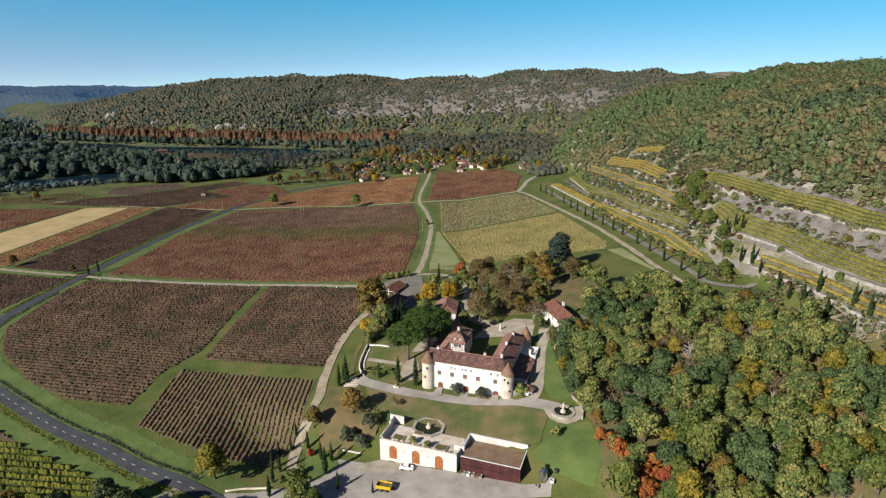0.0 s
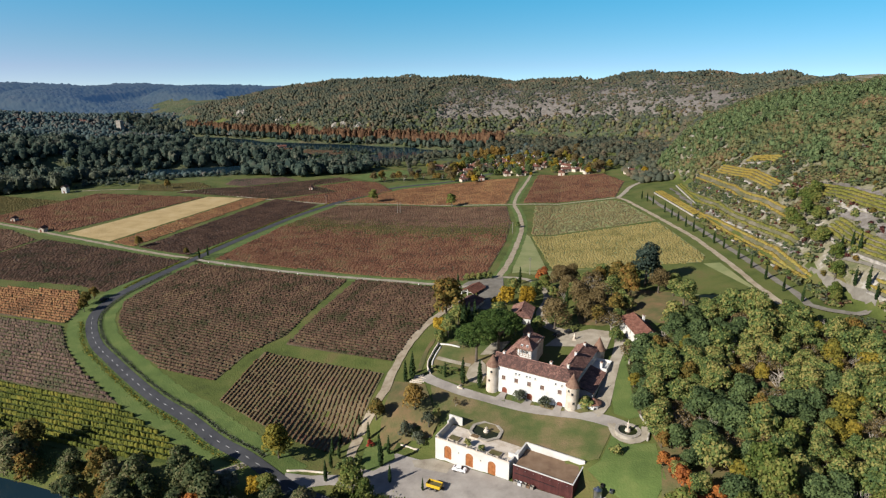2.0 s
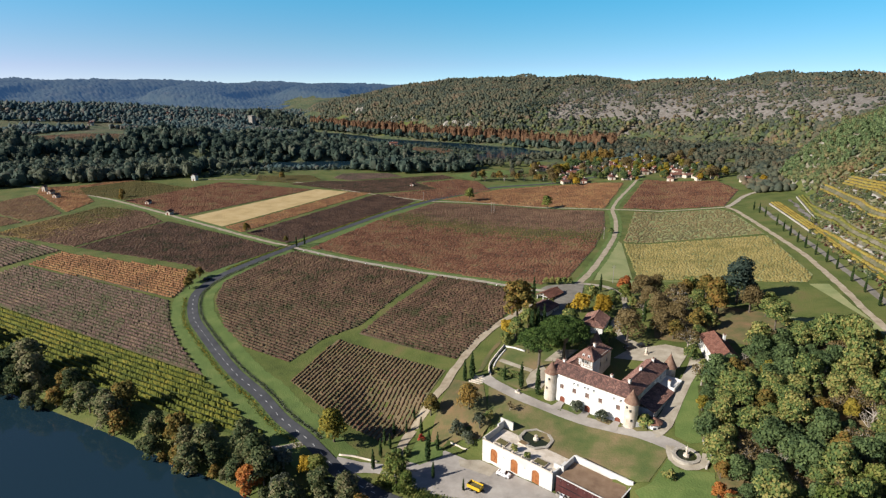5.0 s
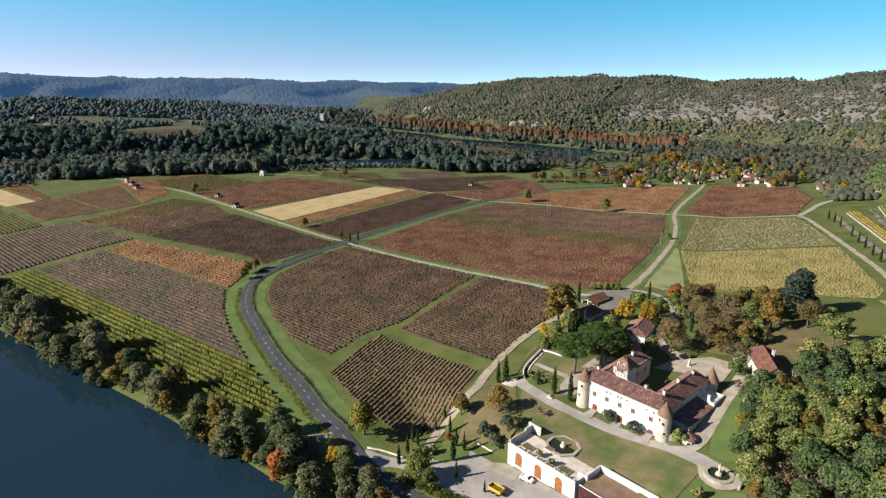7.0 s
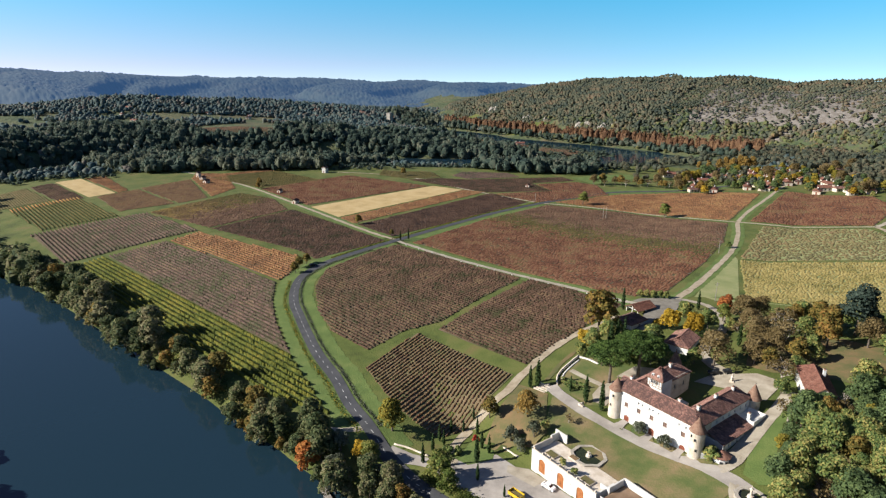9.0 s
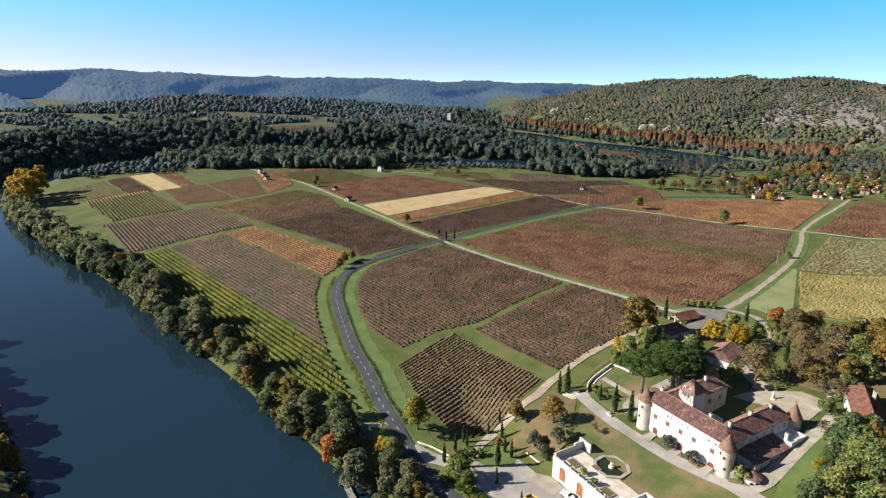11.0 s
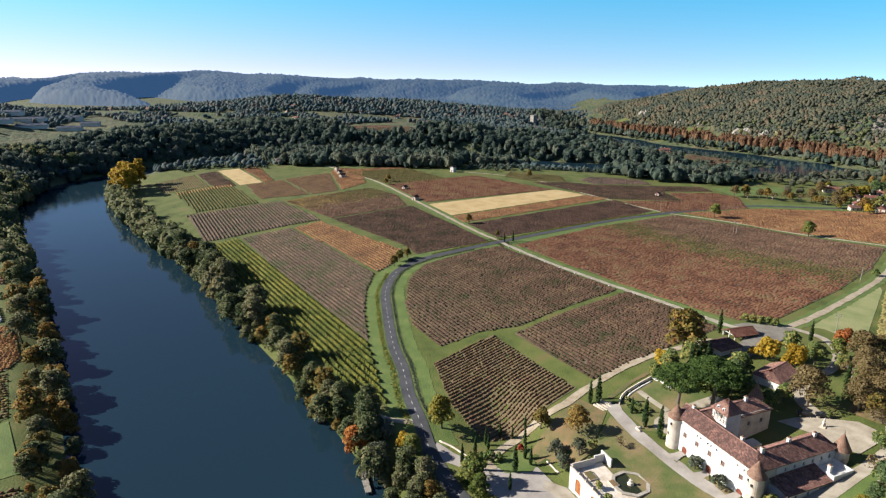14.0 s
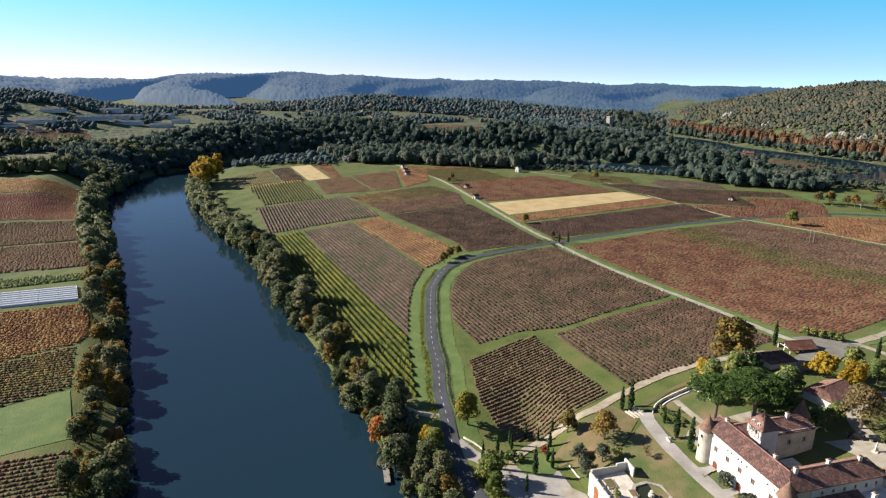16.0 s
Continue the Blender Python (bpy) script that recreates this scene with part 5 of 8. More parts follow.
def stand(name, xy, wide, tall, mat, label, seed=1, category="wood", leaves=0, heart=0.4, vary=0.3):
    """A wood of many crowns on the land, each a ragged top or, nearer, a heart with leaf sprays."""
    rnd = np.random.RandomState(seed)
    V, F, n0 = [], [], 0
    xy = np.asarray(xy)
    kind = rnd.randint(0, 6, len(xy))
    z = height(xy[:, 0], xy[:, 1])
    for k in range(6):
        m = kind == k
        q = m.sum()
        if not q:
            continue
        tv, tf = tuft(200 + k, leaves, heart) if leaves else cap(100 + k)
        w = wide * rnd.uniform(1 - vary, 1 + vary, q)
        h = tall * rnd.uniform(1 - vary, 1 + vary, q) * (w / wide) ** 0.5
        v, f = many(name, tv, tf, np.stack([xy[m, 0], xy[m, 1], z[m] - 0.1 - 0.15 * h * (leaves == 0)], 1), rnd.uniform(0, 6.3, q), np.stack([w, w * rnd.uniform(0.8, 1.1, q), h], 1))
        V.append(v)
        F.append(f + n0)
        n0 += len(v)
    return link(name, soup(name, np.vstack(V), np.vstack(F)), mat, label=label, category=category, kind="stuff")


def scatter(n, box4, seed):
    rnd = np.random.RandomState(seed)
    return rnd.uniform(box4[0], box4[1], n), rnd.uniform(box4[2], box4[3], n), rnd


c2 = smooth_line(FOOT, 4.0)
c2 = c2[(c2[:, 1] > 690) & (c2[:, 0] > -420)]
xy = np.vstack([c2 + rnd.normal(scale=13, size=c2.shape) for _ in range(4)])
stand("hill_foot_wood", xy, 6.5, 6.5, W_HILL, "olive-green woods at the foot of the scree slope", 21, leaves=40, vary=0.4)
for line in ([(-700, 150), (-770, 60), (-776, -40)], [(-645, -40), (-622, 45), (-608, 95), (-585, 102)]):
    c2 = smooth_line(line, 3.0)
    far_bank += [tuple(p + rnd.normal(scale=7, size=2)) for p in c2 for _ in range(2)]
stand("riverside_wood", far_bank, 11.0, 13.5, L_RIVER, "bushy trees along the distant river banks", 8, leaves=80)

TERRACES = [(84, 420), (92, 470), (104, 445), (119, 400), (125, 330), (136, 280), (148, 235), (168, 188), (150, 172), (125, 188), (108, 205), (100, 240), (90, 300), (78, 380)]
x, y, rnd = scatter(120000, (-40, 620, 60, 680), 21)
d, side, _ = near_line(FOOT, x, y, TOPS)
see = np.degrees(np.arctan2(x - 10, y - 30))
ok = (side > 0) & (d > 1) & (d < 330) & ~inside(TERRACES, x, y) & ~inside(FOREST, x, y) & (see < 48) & (d < 60 + 330 * (y > 120)) & (np.hypot(x, y - 30) < 640)
bald = waves(x, y, 38, 2) + 0.7 * waves(x, y, 13, 4)
ok &= rnd.rand(len(x)) < 0.36 * np.clip(1.25 - 0.4 * bald, 0.5, 1)
x, y = x[ok], y[ok]
blue = waves(x, y, 70, 11) + rnd.normal(scale=0.35, size=len(x)) > 0.45
stand("hill_wood", np.stack([x[~blue], y[~blue]], 1), 4.4, 4.4, W_HILL, "dense autumn oak scrub covering the stony hillside", 3, leaves=32, heart=0.36)
stand("hill_pines", np.stack([x[blue], y[blue]], 1), 4.2, 5.6, L_BLUE, "blue-green pines among the hillside oaks", 13, leaves=44, heart=0.3)
# the long limestone ridge: dense on its western half, thin streaks of scrub over scree on the open slope
x, y, rnd = scatter(115000, (-760, 300, 500, 1330), 24)
d, side, _ = near_line(FOOT, x, y)
streak = waves(x + 0.5 * y, y * 0.4, 24, 6) + 0.7 * waves(x, y, 9, 4)
bare_slope = ss(-330, -140, x) * ss(12, 40, d) * ss(250, 170, d) * ss(560, 620, y)
ok = (side > 0) & (d < 335) & (d > 1) & (np.hypot(x, y - 30) > 620) & (rnd.rand(len(x)) < np.where(d > 200, 0.5, 0.8) * (1 - bare_slope * np.clip(0.5 + 0.6 * streak, 0.1, 0.9)))
foot = (side < 0) & (d < 26) & (y > 470) & (y < 760) & (x > 40)
low = bare_slope > 0.5
stand("ridge_wood", np.stack([x[(ok & ~low) | foot], y[(ok & ~low) | foot]], 1), 5.2, 5.0, W_RIDGE, "autumn oak woods on the long limestone ridge", 3)
stand("slope_wood", np.stack([x[ok & low], y[ok & low]], 1), 3.8, 2.8, W_RIDGE, "scattered oak scrub on the grey scree slope", 7)
x, y, rnd = scatter(2800, (-190, 110, 585, 885), 27)
d, side, _ = near_line(FOOT, x, y)
r, _, _ = near_line(RIVER, x, y)
ok = (side < 0) & (r > 44) & (waves(x, y, 30, 12) > np.where(((y > 700) & (x > -100)) | (x > 20), -0.9, 0.1))
ok &= rnd.rand(len(x)) < np.where(((y > 700) & (x > -100)) | (x > 20), 0.8, 0.35)
stand("village_wood", np.stack([x[ok], y[ok]], 1), 6.5, 7, W_RIDGE, "autumn trees round the village", 14, leaves=50)

x, y, rnd = scatter(34000, (-1000, 60, 60, 1000), 22)
r, side, _ = near_line(RIVER, x, y)
PLAIN = [(-590, 165), (-560, 281), (-530, 310), (-505, 378), (-428, 428), (-396, 434), (-372, 480), (-342, 526), (-307, 552), (-263, 550), (-231, 543), (-200, 566), (-189, 596), (-165, 612), (-120, 640), (60, 640), (120, 300), (60, 140)]
BLUFF = [(-900, 400), (-665, 545), (-590, 650), (-540, 712), (-470, 740), (-352, 740), (-262, 705), (-420, 560), (-640, 400)]
FAR_FIELD = [(-752, 510), (-690, 500), (-626, 564), (-650, 584), (-700, 564)]
outer = (side < 0) & (((r < 125) & (y < 520) & ((y > 150) | (x < -600))) | inside(BLUFF, x, y) | ((r < 58) & (y > 500))) & ~inside(FAR_FIELD, x, y)
inner = (side > 0) & (x < -185) & (y > 235) & (r < 150)
# a clump of tall trees on the inner bank, low bushes to either side of it
clump = inner & ((np.hypot(x + 250, y - 590) < 62) | ((x < -415) & (y > 330)))
ok = (r > np.where(side < 0, 34, 40)) & ~inside(PLAIN, x, y) & (outer | inner)
tallest = ok & (outer | clump) & ~((y > 740) & (x > -560))
bushy = ok & ~tallest & (rnd.rand(len(x)) < 0.55)
tallest &= rnd.rand(len(x)) < 0.8
brown = tallest & inner & (x < -415) & (rnd.rand(len(x)) < 0.35)
stand("river_wood", np.stack([x[tallest & ~brown], y[tallest & ~brown]], 1), 9.5, 12.0, W_DARK, "tall dark woods lining the far river bank", 4, leaves=56, vary=0.35)
stand("river_wood", np.stack([x[brown], y[brown]], 1), 8.5, 12.0, L_OLIVE, "tall grey-green trees thinning on the near river bank", 15, leaves=56, vary=0.35)
stand("river_wood", np.stack([x[bushy], y[bushy]], 1), 5.0, 4.0, W_DARK, "low dark bushes along the water", 16, leaves=40, heart=0.3, vary=0.4)

x, y, rnd = scatter(110000, (-1400, 300, -300, 1450), 23)
far = np.hypot(x, y - 50)
d, side, _ = near_line(FOOT, x, y)
r, _, _ = near_line(RIVER, x, y)
ok = (far > 620) & (far < 1400) & ~((side > 0) & (d > 2)) & (r > 46) & (np.degrees(np.arctan2(-x, y - 50)) > 2) & ~inside(PLAIN, x, y)
hill = np.exp(-(((x + 1000) * 0.5 + (y - 690) * 0.866) / 330) ** 2 - (((x + 1000) * 0.866 - (y - 690) * 0.5) / 100) ** 2)
hill = np.maximum(hill, np.exp(-((x + 1090) ** 2 + (y + 20) ** 2) / 210 ** 2))
ok &= (waves(x, y, 75, 8) + 0.6 * waves(x, y, 26, 9) > 0.2) | (hill > 0.25) | ((x > -800) & (x < -540) & (y > 700))
ok &= ~((x > -540) & (x < -60) & (y > 600) & (y < 985)) & ~inside(FAR_FIELD, x, y) & ~((x < -780) & (x > -1000) & (y > 5) & (y < 235) & (waves(x, y, 40, 3) > -0.35))
x, y = x[ok], y[ok]
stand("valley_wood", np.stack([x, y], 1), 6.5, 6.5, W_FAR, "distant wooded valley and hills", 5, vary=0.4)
t = np.linspace(0, 1, 420)
rnd = np.random.RandomState(3)
xy = np.stack([np.interp(t, [0, .33, .55, .71, .88, 1], [-648, -458, -331, -238, -148, -83]), np.interp(t, [0, .33, .55, .71, .88, 1], [985, 938, 916, 908, 880, 842])], 1) + rnd.normal(scale=2.5, size=(420, 2))
stand("poplar_wood", xy, 8.0, 18, W_POPLAR, "row of russet poplars below white cliffs", 6, leaves=70, vary=0.22)
xy = np.stack([np.interp(t, [0, .33, .55, .71, .88, 1], [-652, -460, -334, -240, -150, -88]), np.interp(t, [0, .33, .55, .71, .88, 1], [976, 929, 908, 900, 870, 834])], 1)[::2] + rnd.normal(scale=4, size=(210, 2)) * np.array([1, 0.6])
xy = xy[near_line(RIVER, xy[:, 0], xy[:, 1])[0] > 36]
stand("river_wood", xy, 8.0, 9, W_DARK, "dark green trees at the feet of the poplars", 17, leaves=40, vary=0.4)


# ---------------------------------------------------------------- building helpers
def wall(name, p0, p1, z0, z1, mat, parent, openings=(), thick=0.5, label=""):
    """A wall from p0 to p1 seen from its right-hand side, with openings (along, sill, width, height, kind) cut through its face."""
    p0, p1 = Vector((*p0, 0)), Vector((*p1, 0))
    run = (p1 - p0).length
    e = (p1 - p0) / run
    n = Vector((e.y, -e.x, 0))
    bm = bmesh.new()
    xs = sorted({0.0, run, *[o[0] - o[2] / 2 for o in openings], *[o[0] + o[2] / 2 for o in openings]})
    zs = sorted({z0, z1, *[o[1] for o in openings], *[o[1] + o[3] for o in openings]})
    at = {}

    def vert(x, z, d=0.0):
        k = (round(x, 4), round(z, 4), d)
        if k not in at:
            at[k] = bm.verts.new(p0 + e * x - n * d + Vector((0, 0, z)))
        return at[k]
    for xa, xb in zip(xs, xs[1:]):
        for za, zb in zip(zs, zs[1:]):
            mx, mz = (xa + xb) / 2, (za + zb) / 2
            if any(abs(mx - o[0]) < o[2] / 2 and o[1] < mz < o[1] + o[3] for o in openings):
                continue
            bm.faces.new((vert(xa, za), vert(xb, za), vert(xb, zb), vert(xa, zb)))
    for s, z, w, h, kind in openings:
        a, b, c, d = (s - w / 2, z), (s + w / 2, z), (s + w / 2, z + h), (s - w / 2, z + h)
        for q, r in ((a, b), (b, c), (c, d), (d, a)):
            bm.faces.new((vert(*r), vert(*q), vert(*q, 0.3), vert(*r, 0.3)))
    # back, top and ends give the wall its thickness
    f = [bm.verts.new(p0 + e * x - n * thick + Vector((0, 0, z))) for x, z in ((0, z0), (run, z0), (run, z1), (0, z1))]
    bm.faces.new(f[::-1])
    bm.faces.new((vert(0, z1), vert(run, z1), f[2], f[3]))
    ob = part(name, bm, mat, parent, label)
    turn = math.degrees(math.atan2(e.y, e.x))
    for s, z, w, h, kind in openings:
        m = Matrix.Translation(p0 + e * s - n * 0.2 + Vector((0, 0, z))) @ pose(0, 0, 0, 0, 0, turn)
        opening(kind, w, h, m, ob)
    return ob


def opening(kind, w, h, m, parent):
    if kind == "door":
        arch(w, h, m, parent, DOORRED, "door", RENDERED)
        return
    if kind == "bigdoor":
        arch(w, h, m, parent, DOORWOOD, "door", WHITEWALL)
        return
    bm = bmesh.new()
    box(bm, -w / 2, w / 2, 0, 0.04, 0, h)
    ob = part("window", bm, SHUTTER if kind == "shutter" else GLASS, parent, "closed brown shutter" if kind == "shutter" else "")
    ob.matrix_basis = m
    bm = bmesh.new()
    t = 0.07
    for b in ((-w / 2, w / 2, h - t, h), (-w / 2, w / 2, 0, t), (-w / 2, -w / 2 + t, 0, h), (w / 2 - t, w / 2, 0, h), (-t / 2, t / 2, 0, h)):
        box(bm, b[0], b[1], -0.05, 0.01, b[2], b[3])
    part("frame", bm, SHUTTER if kind == "shutter" else RENDERED, ob)
    bm = bmesh.new()
    box(bm, -w / 2 - 0.12, w / 2 + 0.12, -0.3, 0.0, -0.14, -0.003)
    part("sill", bm, STONE, ob)


def arch(w, h, m, parent, mat, name, spandrel=None):
    """A boarded door with a round head and a stone surround."""
    bm = bmesh.new()
    r = w / 2
    pts = [(-r, 0), (r, 0)] + [(r * math.cos(a), h - r * 0.9 + r * 0.9 * math.sin(a)) for a in np.linspace(0, math.pi, 10)]
    fr = [bm.verts.new((x, -0.06, z)) for x, z in pts]
    bk = [bm.verts.new((x, 0.02, z)) for x, z in pts]
    bm.faces.new(fr)
    for k in range(len(pts)):
        bm.faces.new((fr[k], bk[k], bk[(k + 1) % len(pts)], fr[(k + 1) % len(pts)]))
    ob = part(name, bm, mat, parent, "arched boarded wooden door")
    ob.matrix_basis = m
    if spandrel is not None:
        for s in (-1, 1):
            bm = bmesh.new()
            arc = [(s * r * math.cos(a), h - r * 0.9 + r * 0.9 * math.sin(a)) for a in np.linspace(0, math.pi / 2, 7)] + [(s * r, h)]
            vf = [bm.verts.new((x, -0.197, z)) for x, z in arc]
            vb = [bm.verts.new((x, 0.0, z)) for x, z in arc]
            bm.faces.new(vf)
            for k in range(len(arc)):
                bm.faces.new((vf[k], vb[k], vb[(k + 1) % len(arc)], vf[(k + 1) % len(arc)]))
            part("spandrel", bm, spandrel, ob)
    for k in range(int(w / 0.3)):
        x = -r + 0.3 * (k + 0.5)
        top = h - r * 0.9 + r * 0.9 * math.sqrt(max(0, 1 - (x / r) ** 2)) - 0.08
        boxpart("board", (x - 0.135, x + 0.135, -0.085, -0.06, 0.05, top), mat, ob)
    boxpart("handle", (0.1, 0.16, -0.13, -0.085, 0.95, 1.2), IRON, ob)
    return ob


def slope(bm, a, b, c, d, pitch=0.42, depth=0.07, rows=0.42):
    """Clay tiles on one roof slope: a to b is the eave, d to c the top. Half-round ribs, stepped at each course."""
    a, b, c, d = (Vector(p) for p in (a, b, c, d))
    n = (b - a).cross(d - a).normalized()
    count = max(2, int((b - a).length / pitch))
    up = max(2, int(max((d - a).length, (c - b).length) / rows))
    for i in range(count):
        u0, u1 = i / count, (i + 1) / count
        um = (u0 + u1) / 2
        for j in range(up):
            w0, w1 = j / up, (j + 1) / up + 0.004
            lift = n * random.uniform(0.0, 0.02)
            q = []
            for w, extra in ((w0, 0.05), (w1, 0.0)):
                l, r = a.lerp(d, w), b.lerp(c, w)
                q.append([l.lerp(r, u0) + n * extra + lift, l.lerp(r, um) + n * (depth + extra) + lift, l.lerp(r, u1) + n * extra + lift])
            v = [[bm.verts.new(p) for p in row] for row in q]
            bm.faces.new((v[0][0], v[0][1], v[1][1], v[1][0]))
            bm.faces.new((v[0][1], v[0][2], v[1][2], v[1][1]))


def deck(bm, pts, thick=0.18):
    """The closed boarding beneath the tiles."""
    top = [bm.verts.new(Vector(p)) for p in pts]
    low = [bm.verts.new(Vector(p) - Vector((0, 0, thick))) for p in pts]
    bm.faces.new(top)
    bm.faces.new(low[::-1])
    for k in range(len(pts)):
        bm.faces.new((top[k], low[k], low[(k + 1) % len(pts)], top[(k + 1) % len(pts)]))


def gable_roof(parent, x0, x1, y0, y1, ze, zr, mat=None, along="x", hip0=0.0, hip1=0.0, over=0.35, wallmat=None, pitch=0.42):
    """A pitched roof over a rectangle, with its tiles, boarding, ridge and gable ends; hips take that much off the ridge's ends."""
    mat = mat or TILE
    if along == "x":
        P = lambda s, t, z: (s, t, z)
        s0, s1, t0, t1 = x0, x1, y0, y1
    else:
        P = lambda s, t, z: (-t, s, z)
        s0, s1, t0, t1 = y0, y1, -x1, -x0
    tm = (t0 + t1) / 2
    drop = over * (zr - ze) / ((t1 - t0) / 2)
    sa, sb = s0 - over, s1 + over
    ra, rb = (s0 + hip0 if hip0 else sa), (s1 - hip1 if hip1 else sb)
    E = [P(sa, t0 - over, ze - drop), P(sb, t0 - over, ze - drop), P(sb, t1 + over, ze - drop), P(sa, t1 + over, ze - drop)]
    R = [P(ra, tm, zr), P(rb, tm, zr)]
    quads = [(E[0], E[1], R[1], R[0]), (E[2], E[3], R[0], R[1])]
    tris = ([(E[3], E[0], R[0], R[0])] if hip0 else []) + ([(E[1], E[2], R[1], R[1])] if hip1 else [])
    bm = bmesh.new()
    for q in quads:
        deck(bm, q)
    for q in tris:
        deck(bm, q[:3])
    roof = part("roof", bm, TIMBER, parent, "weathered clay tile roof")
    for q in quads + tris:
        bm = bmesh.new()
        slope(bm, *[Vector(p) + Vector((0, 0, 0.03)) for p in q], pitch=pitch)
        part("tile_slope", bm, mat, roof)
    bm = bmesh.new()
    tube(bm, Vector(R[0]) + Vector((0, 0, 0.03)), Vector(R[1]) + Vector((0, 0, 0.03)), 0.16, 0.16, 8)
    part("ridge", bm, mat, roof)
    if wallmat is not None:
        bm = bmesh.new()
        for s, hip in ((s0, hip0), (s1, hip1)):
            if not hip:
                g = [P(s, t0, ze - 0.02), P(s, t1, ze - 0.02), P(s, tm, zr - 0.12)]
                for dx in (-0.001, 0.001):
                    bm.faces.new([bm.verts.new(Vector(p) + Vector(P(dx, 0, 0))) for p in g])
        if bm.faces:
            part("gable", bm, wallmat, parent)
        else:
            bm.free()
    return roof


def chimney(parent, x, y, z0, z1, w=0.7, l=0.9, mat=None):
    ob = boxpart("chimney", (x - w / 2, x + w / 2, y - l / 2, y + l / 2, z0, z1), mat or RENDERED, parent, bevel=0.03)
    boxpart("cap", (x - w / 2 - 0.1, x + w / 2 + 0.1, y - l / 2 - 0.1, y + l / 2 + 0.1, z1 + 0.001, z1 + 0.14), STONE, ob)
    boxpart("pot", (x - 0.2, x + 0.2, y - 0.25, y + 0.25, z1 + 0.141, z1 + 0.4), TILE_RED, ob)
    return ob


def round_tower(parent, x, y, z0, ze, tip, r, windows=(), sides=28):
    bm = bmesh.new()
    lathe(bm, [(r * 1.12, z0), (r * 1.03, z0 + 2.2), (r, z0 + 4), (r, ze - 0.35), (r * 1.06, ze - 0.3), (r * 1.06, ze), (0, ze)], sides)
    ob = part("tower", bm, STONE, parent, "round pale stone corner tower")
    ob.matrix_basis = pose(x, y, 0)
    bm = bmesh.new()
    rings = 11
    for k in range(rings):
        a, b = k / rings, (k + 1) / rings
        ra, rb = (r * 1.16) * (1 - a) ** 1.04, (r * 1.16) * (1 - b) ** 1.04
        za, zb = ze - 0.1 + (tip - ze) * a, ze - 0.1 + (tip - ze) * b
        n = max(8, int(26 * (1 - a * 0.75)))
        for s in range(n):
            t0, t1 = 2 * math.pi * s / n, 2 * math.pi * (s + 0.97) / n
            o = 0.045
            bm.faces.new([bm.verts.new(p) for p in (((ra + o) * math.cos(t0), (ra + o) * math.sin(t0), za), ((ra + o) * math.cos(t1), (ra + o) * math.sin(t1), za), (rb * math.cos(t1), rb * math.sin(t1), zb + 0.05), (rb * math.cos(t0), rb * math.sin(t0), zb + 0.05))])
    lathe(bm, [(r * 1.12, ze - 0.12), (0, tip - 0.05)], 24)
    part("cone_roof", bm, CONE, ob, "conical clay tile roof")
    bm = bmesh.new()
    lathe(bm, [(0.05, tip - 0.15), (0.13, tip + 0.05), (0.04, tip + 0.2), (0, tip + 0.75)], 8)
    part("finial", bm, IRON, ob)
    for ang, z in windows:
        m = pose(0, 0, 0, 0, 0, ang) @ pose(r - 0.02, 0, z)
        boxpart("window", (-0.06, 0.05, -0.3, 0.3, 0, 0.75), GLASS, ob, m)
        boxpart("sill", (-0.06, 0.16, -0.38, 0.38, -0.12, -0.002), STONE, ob, m)
    return ob


# ---------------------------------------------------------------- the castle
castle = tagged(new("castle"), "square pale stone castle with round corner towers and brown tile roofs", "castle")
castle.matrix_basis = pose(-13.3, 198.0, 1.0, 0, 0, -17.7)
G0 = -1.6
low = [(s, z, 0.62, 0.72, "glass") for s, z in ((8.0, 7.7), (9.2, 7.7), (11.6, 7.7), (12.7, 7.7), (14.5, 7.7), (21.0, 7.7), (23.1, 7.7))]
mid = [(s, 5.0, 1.25, 1.45, "shutter") for s in (3.9, 8.2, 12.5, 16.8, 22.4)]
doors = [(4.3, 0.0, 1.75, 2.4, "door"), (12.8, 0.0, 1.85, 2.5, "door"), (22.6, 0.0, 1.8, 2.5, "door")]
slits = [(5.6, 9.0, 0.3, 0.4, "glass"), (18.6, 8.9, 0.3, 0.4, "glass")]
W, D0, D1 = 26.3, -0.25, 6.4
wall("front_wall", (0, D0), (W, D0), G0, 10.0, RENDERED, castle, low + mid + doors + slits, label="bright cream rendered facade")
wall("court_wall", (19.5, D1), (7.0, D1), 0, 10.0, STONE, castle, [(3, 5.5, 1, 1.5, "glass"), (7, 5.5, 1, 1.5, "glass"), (10, 5.5, 1, 1.5, "glass")])
wall("end_wall", (W, D0), (W, D1), G0, 10.0, STONE, castle)
wall("end_wall", (0, D1), (0, D0), G0, 10.0, STONE, castle)
gable_roof(castle, 0.0, W, D0, D1, 10.0, 12.35, TILE, "x", 0, 3.2, wallmat=STONE)
# west wing and rear block
wall("west_wall", (0.9, 26.0), (0.9, D1), G0, 9.6, STONE, castle, [(s, 5, 1.0, 1.5, "glass") for s in (3, 7.5, 12, 16)])
wall("court_wall", (7.3, D1), (7.3, 26.0), 0, 10.2, STONE, castle, [(7.5, 6.2, 1.0, 1.5, "glass"), (12, 6.2, 1.0, 1.5, "glass"), (16.5, 6.2, 1.0, 1.5, "glass")])
wall("rear_wall", (7.3, 26.0), (0.9, 26.0), 0, 10.2, STONE, castle, [(2, 6.0, 1, 1.5, "glass"), (4.5, 6.0, 1, 1.5, "glass")])
gable_roof(castle, 0.9, 7.3, D1 - 2.5, 26.0, 10.0, 12.1, TILE, "y", 0, 2.6, wallmat=STONE)
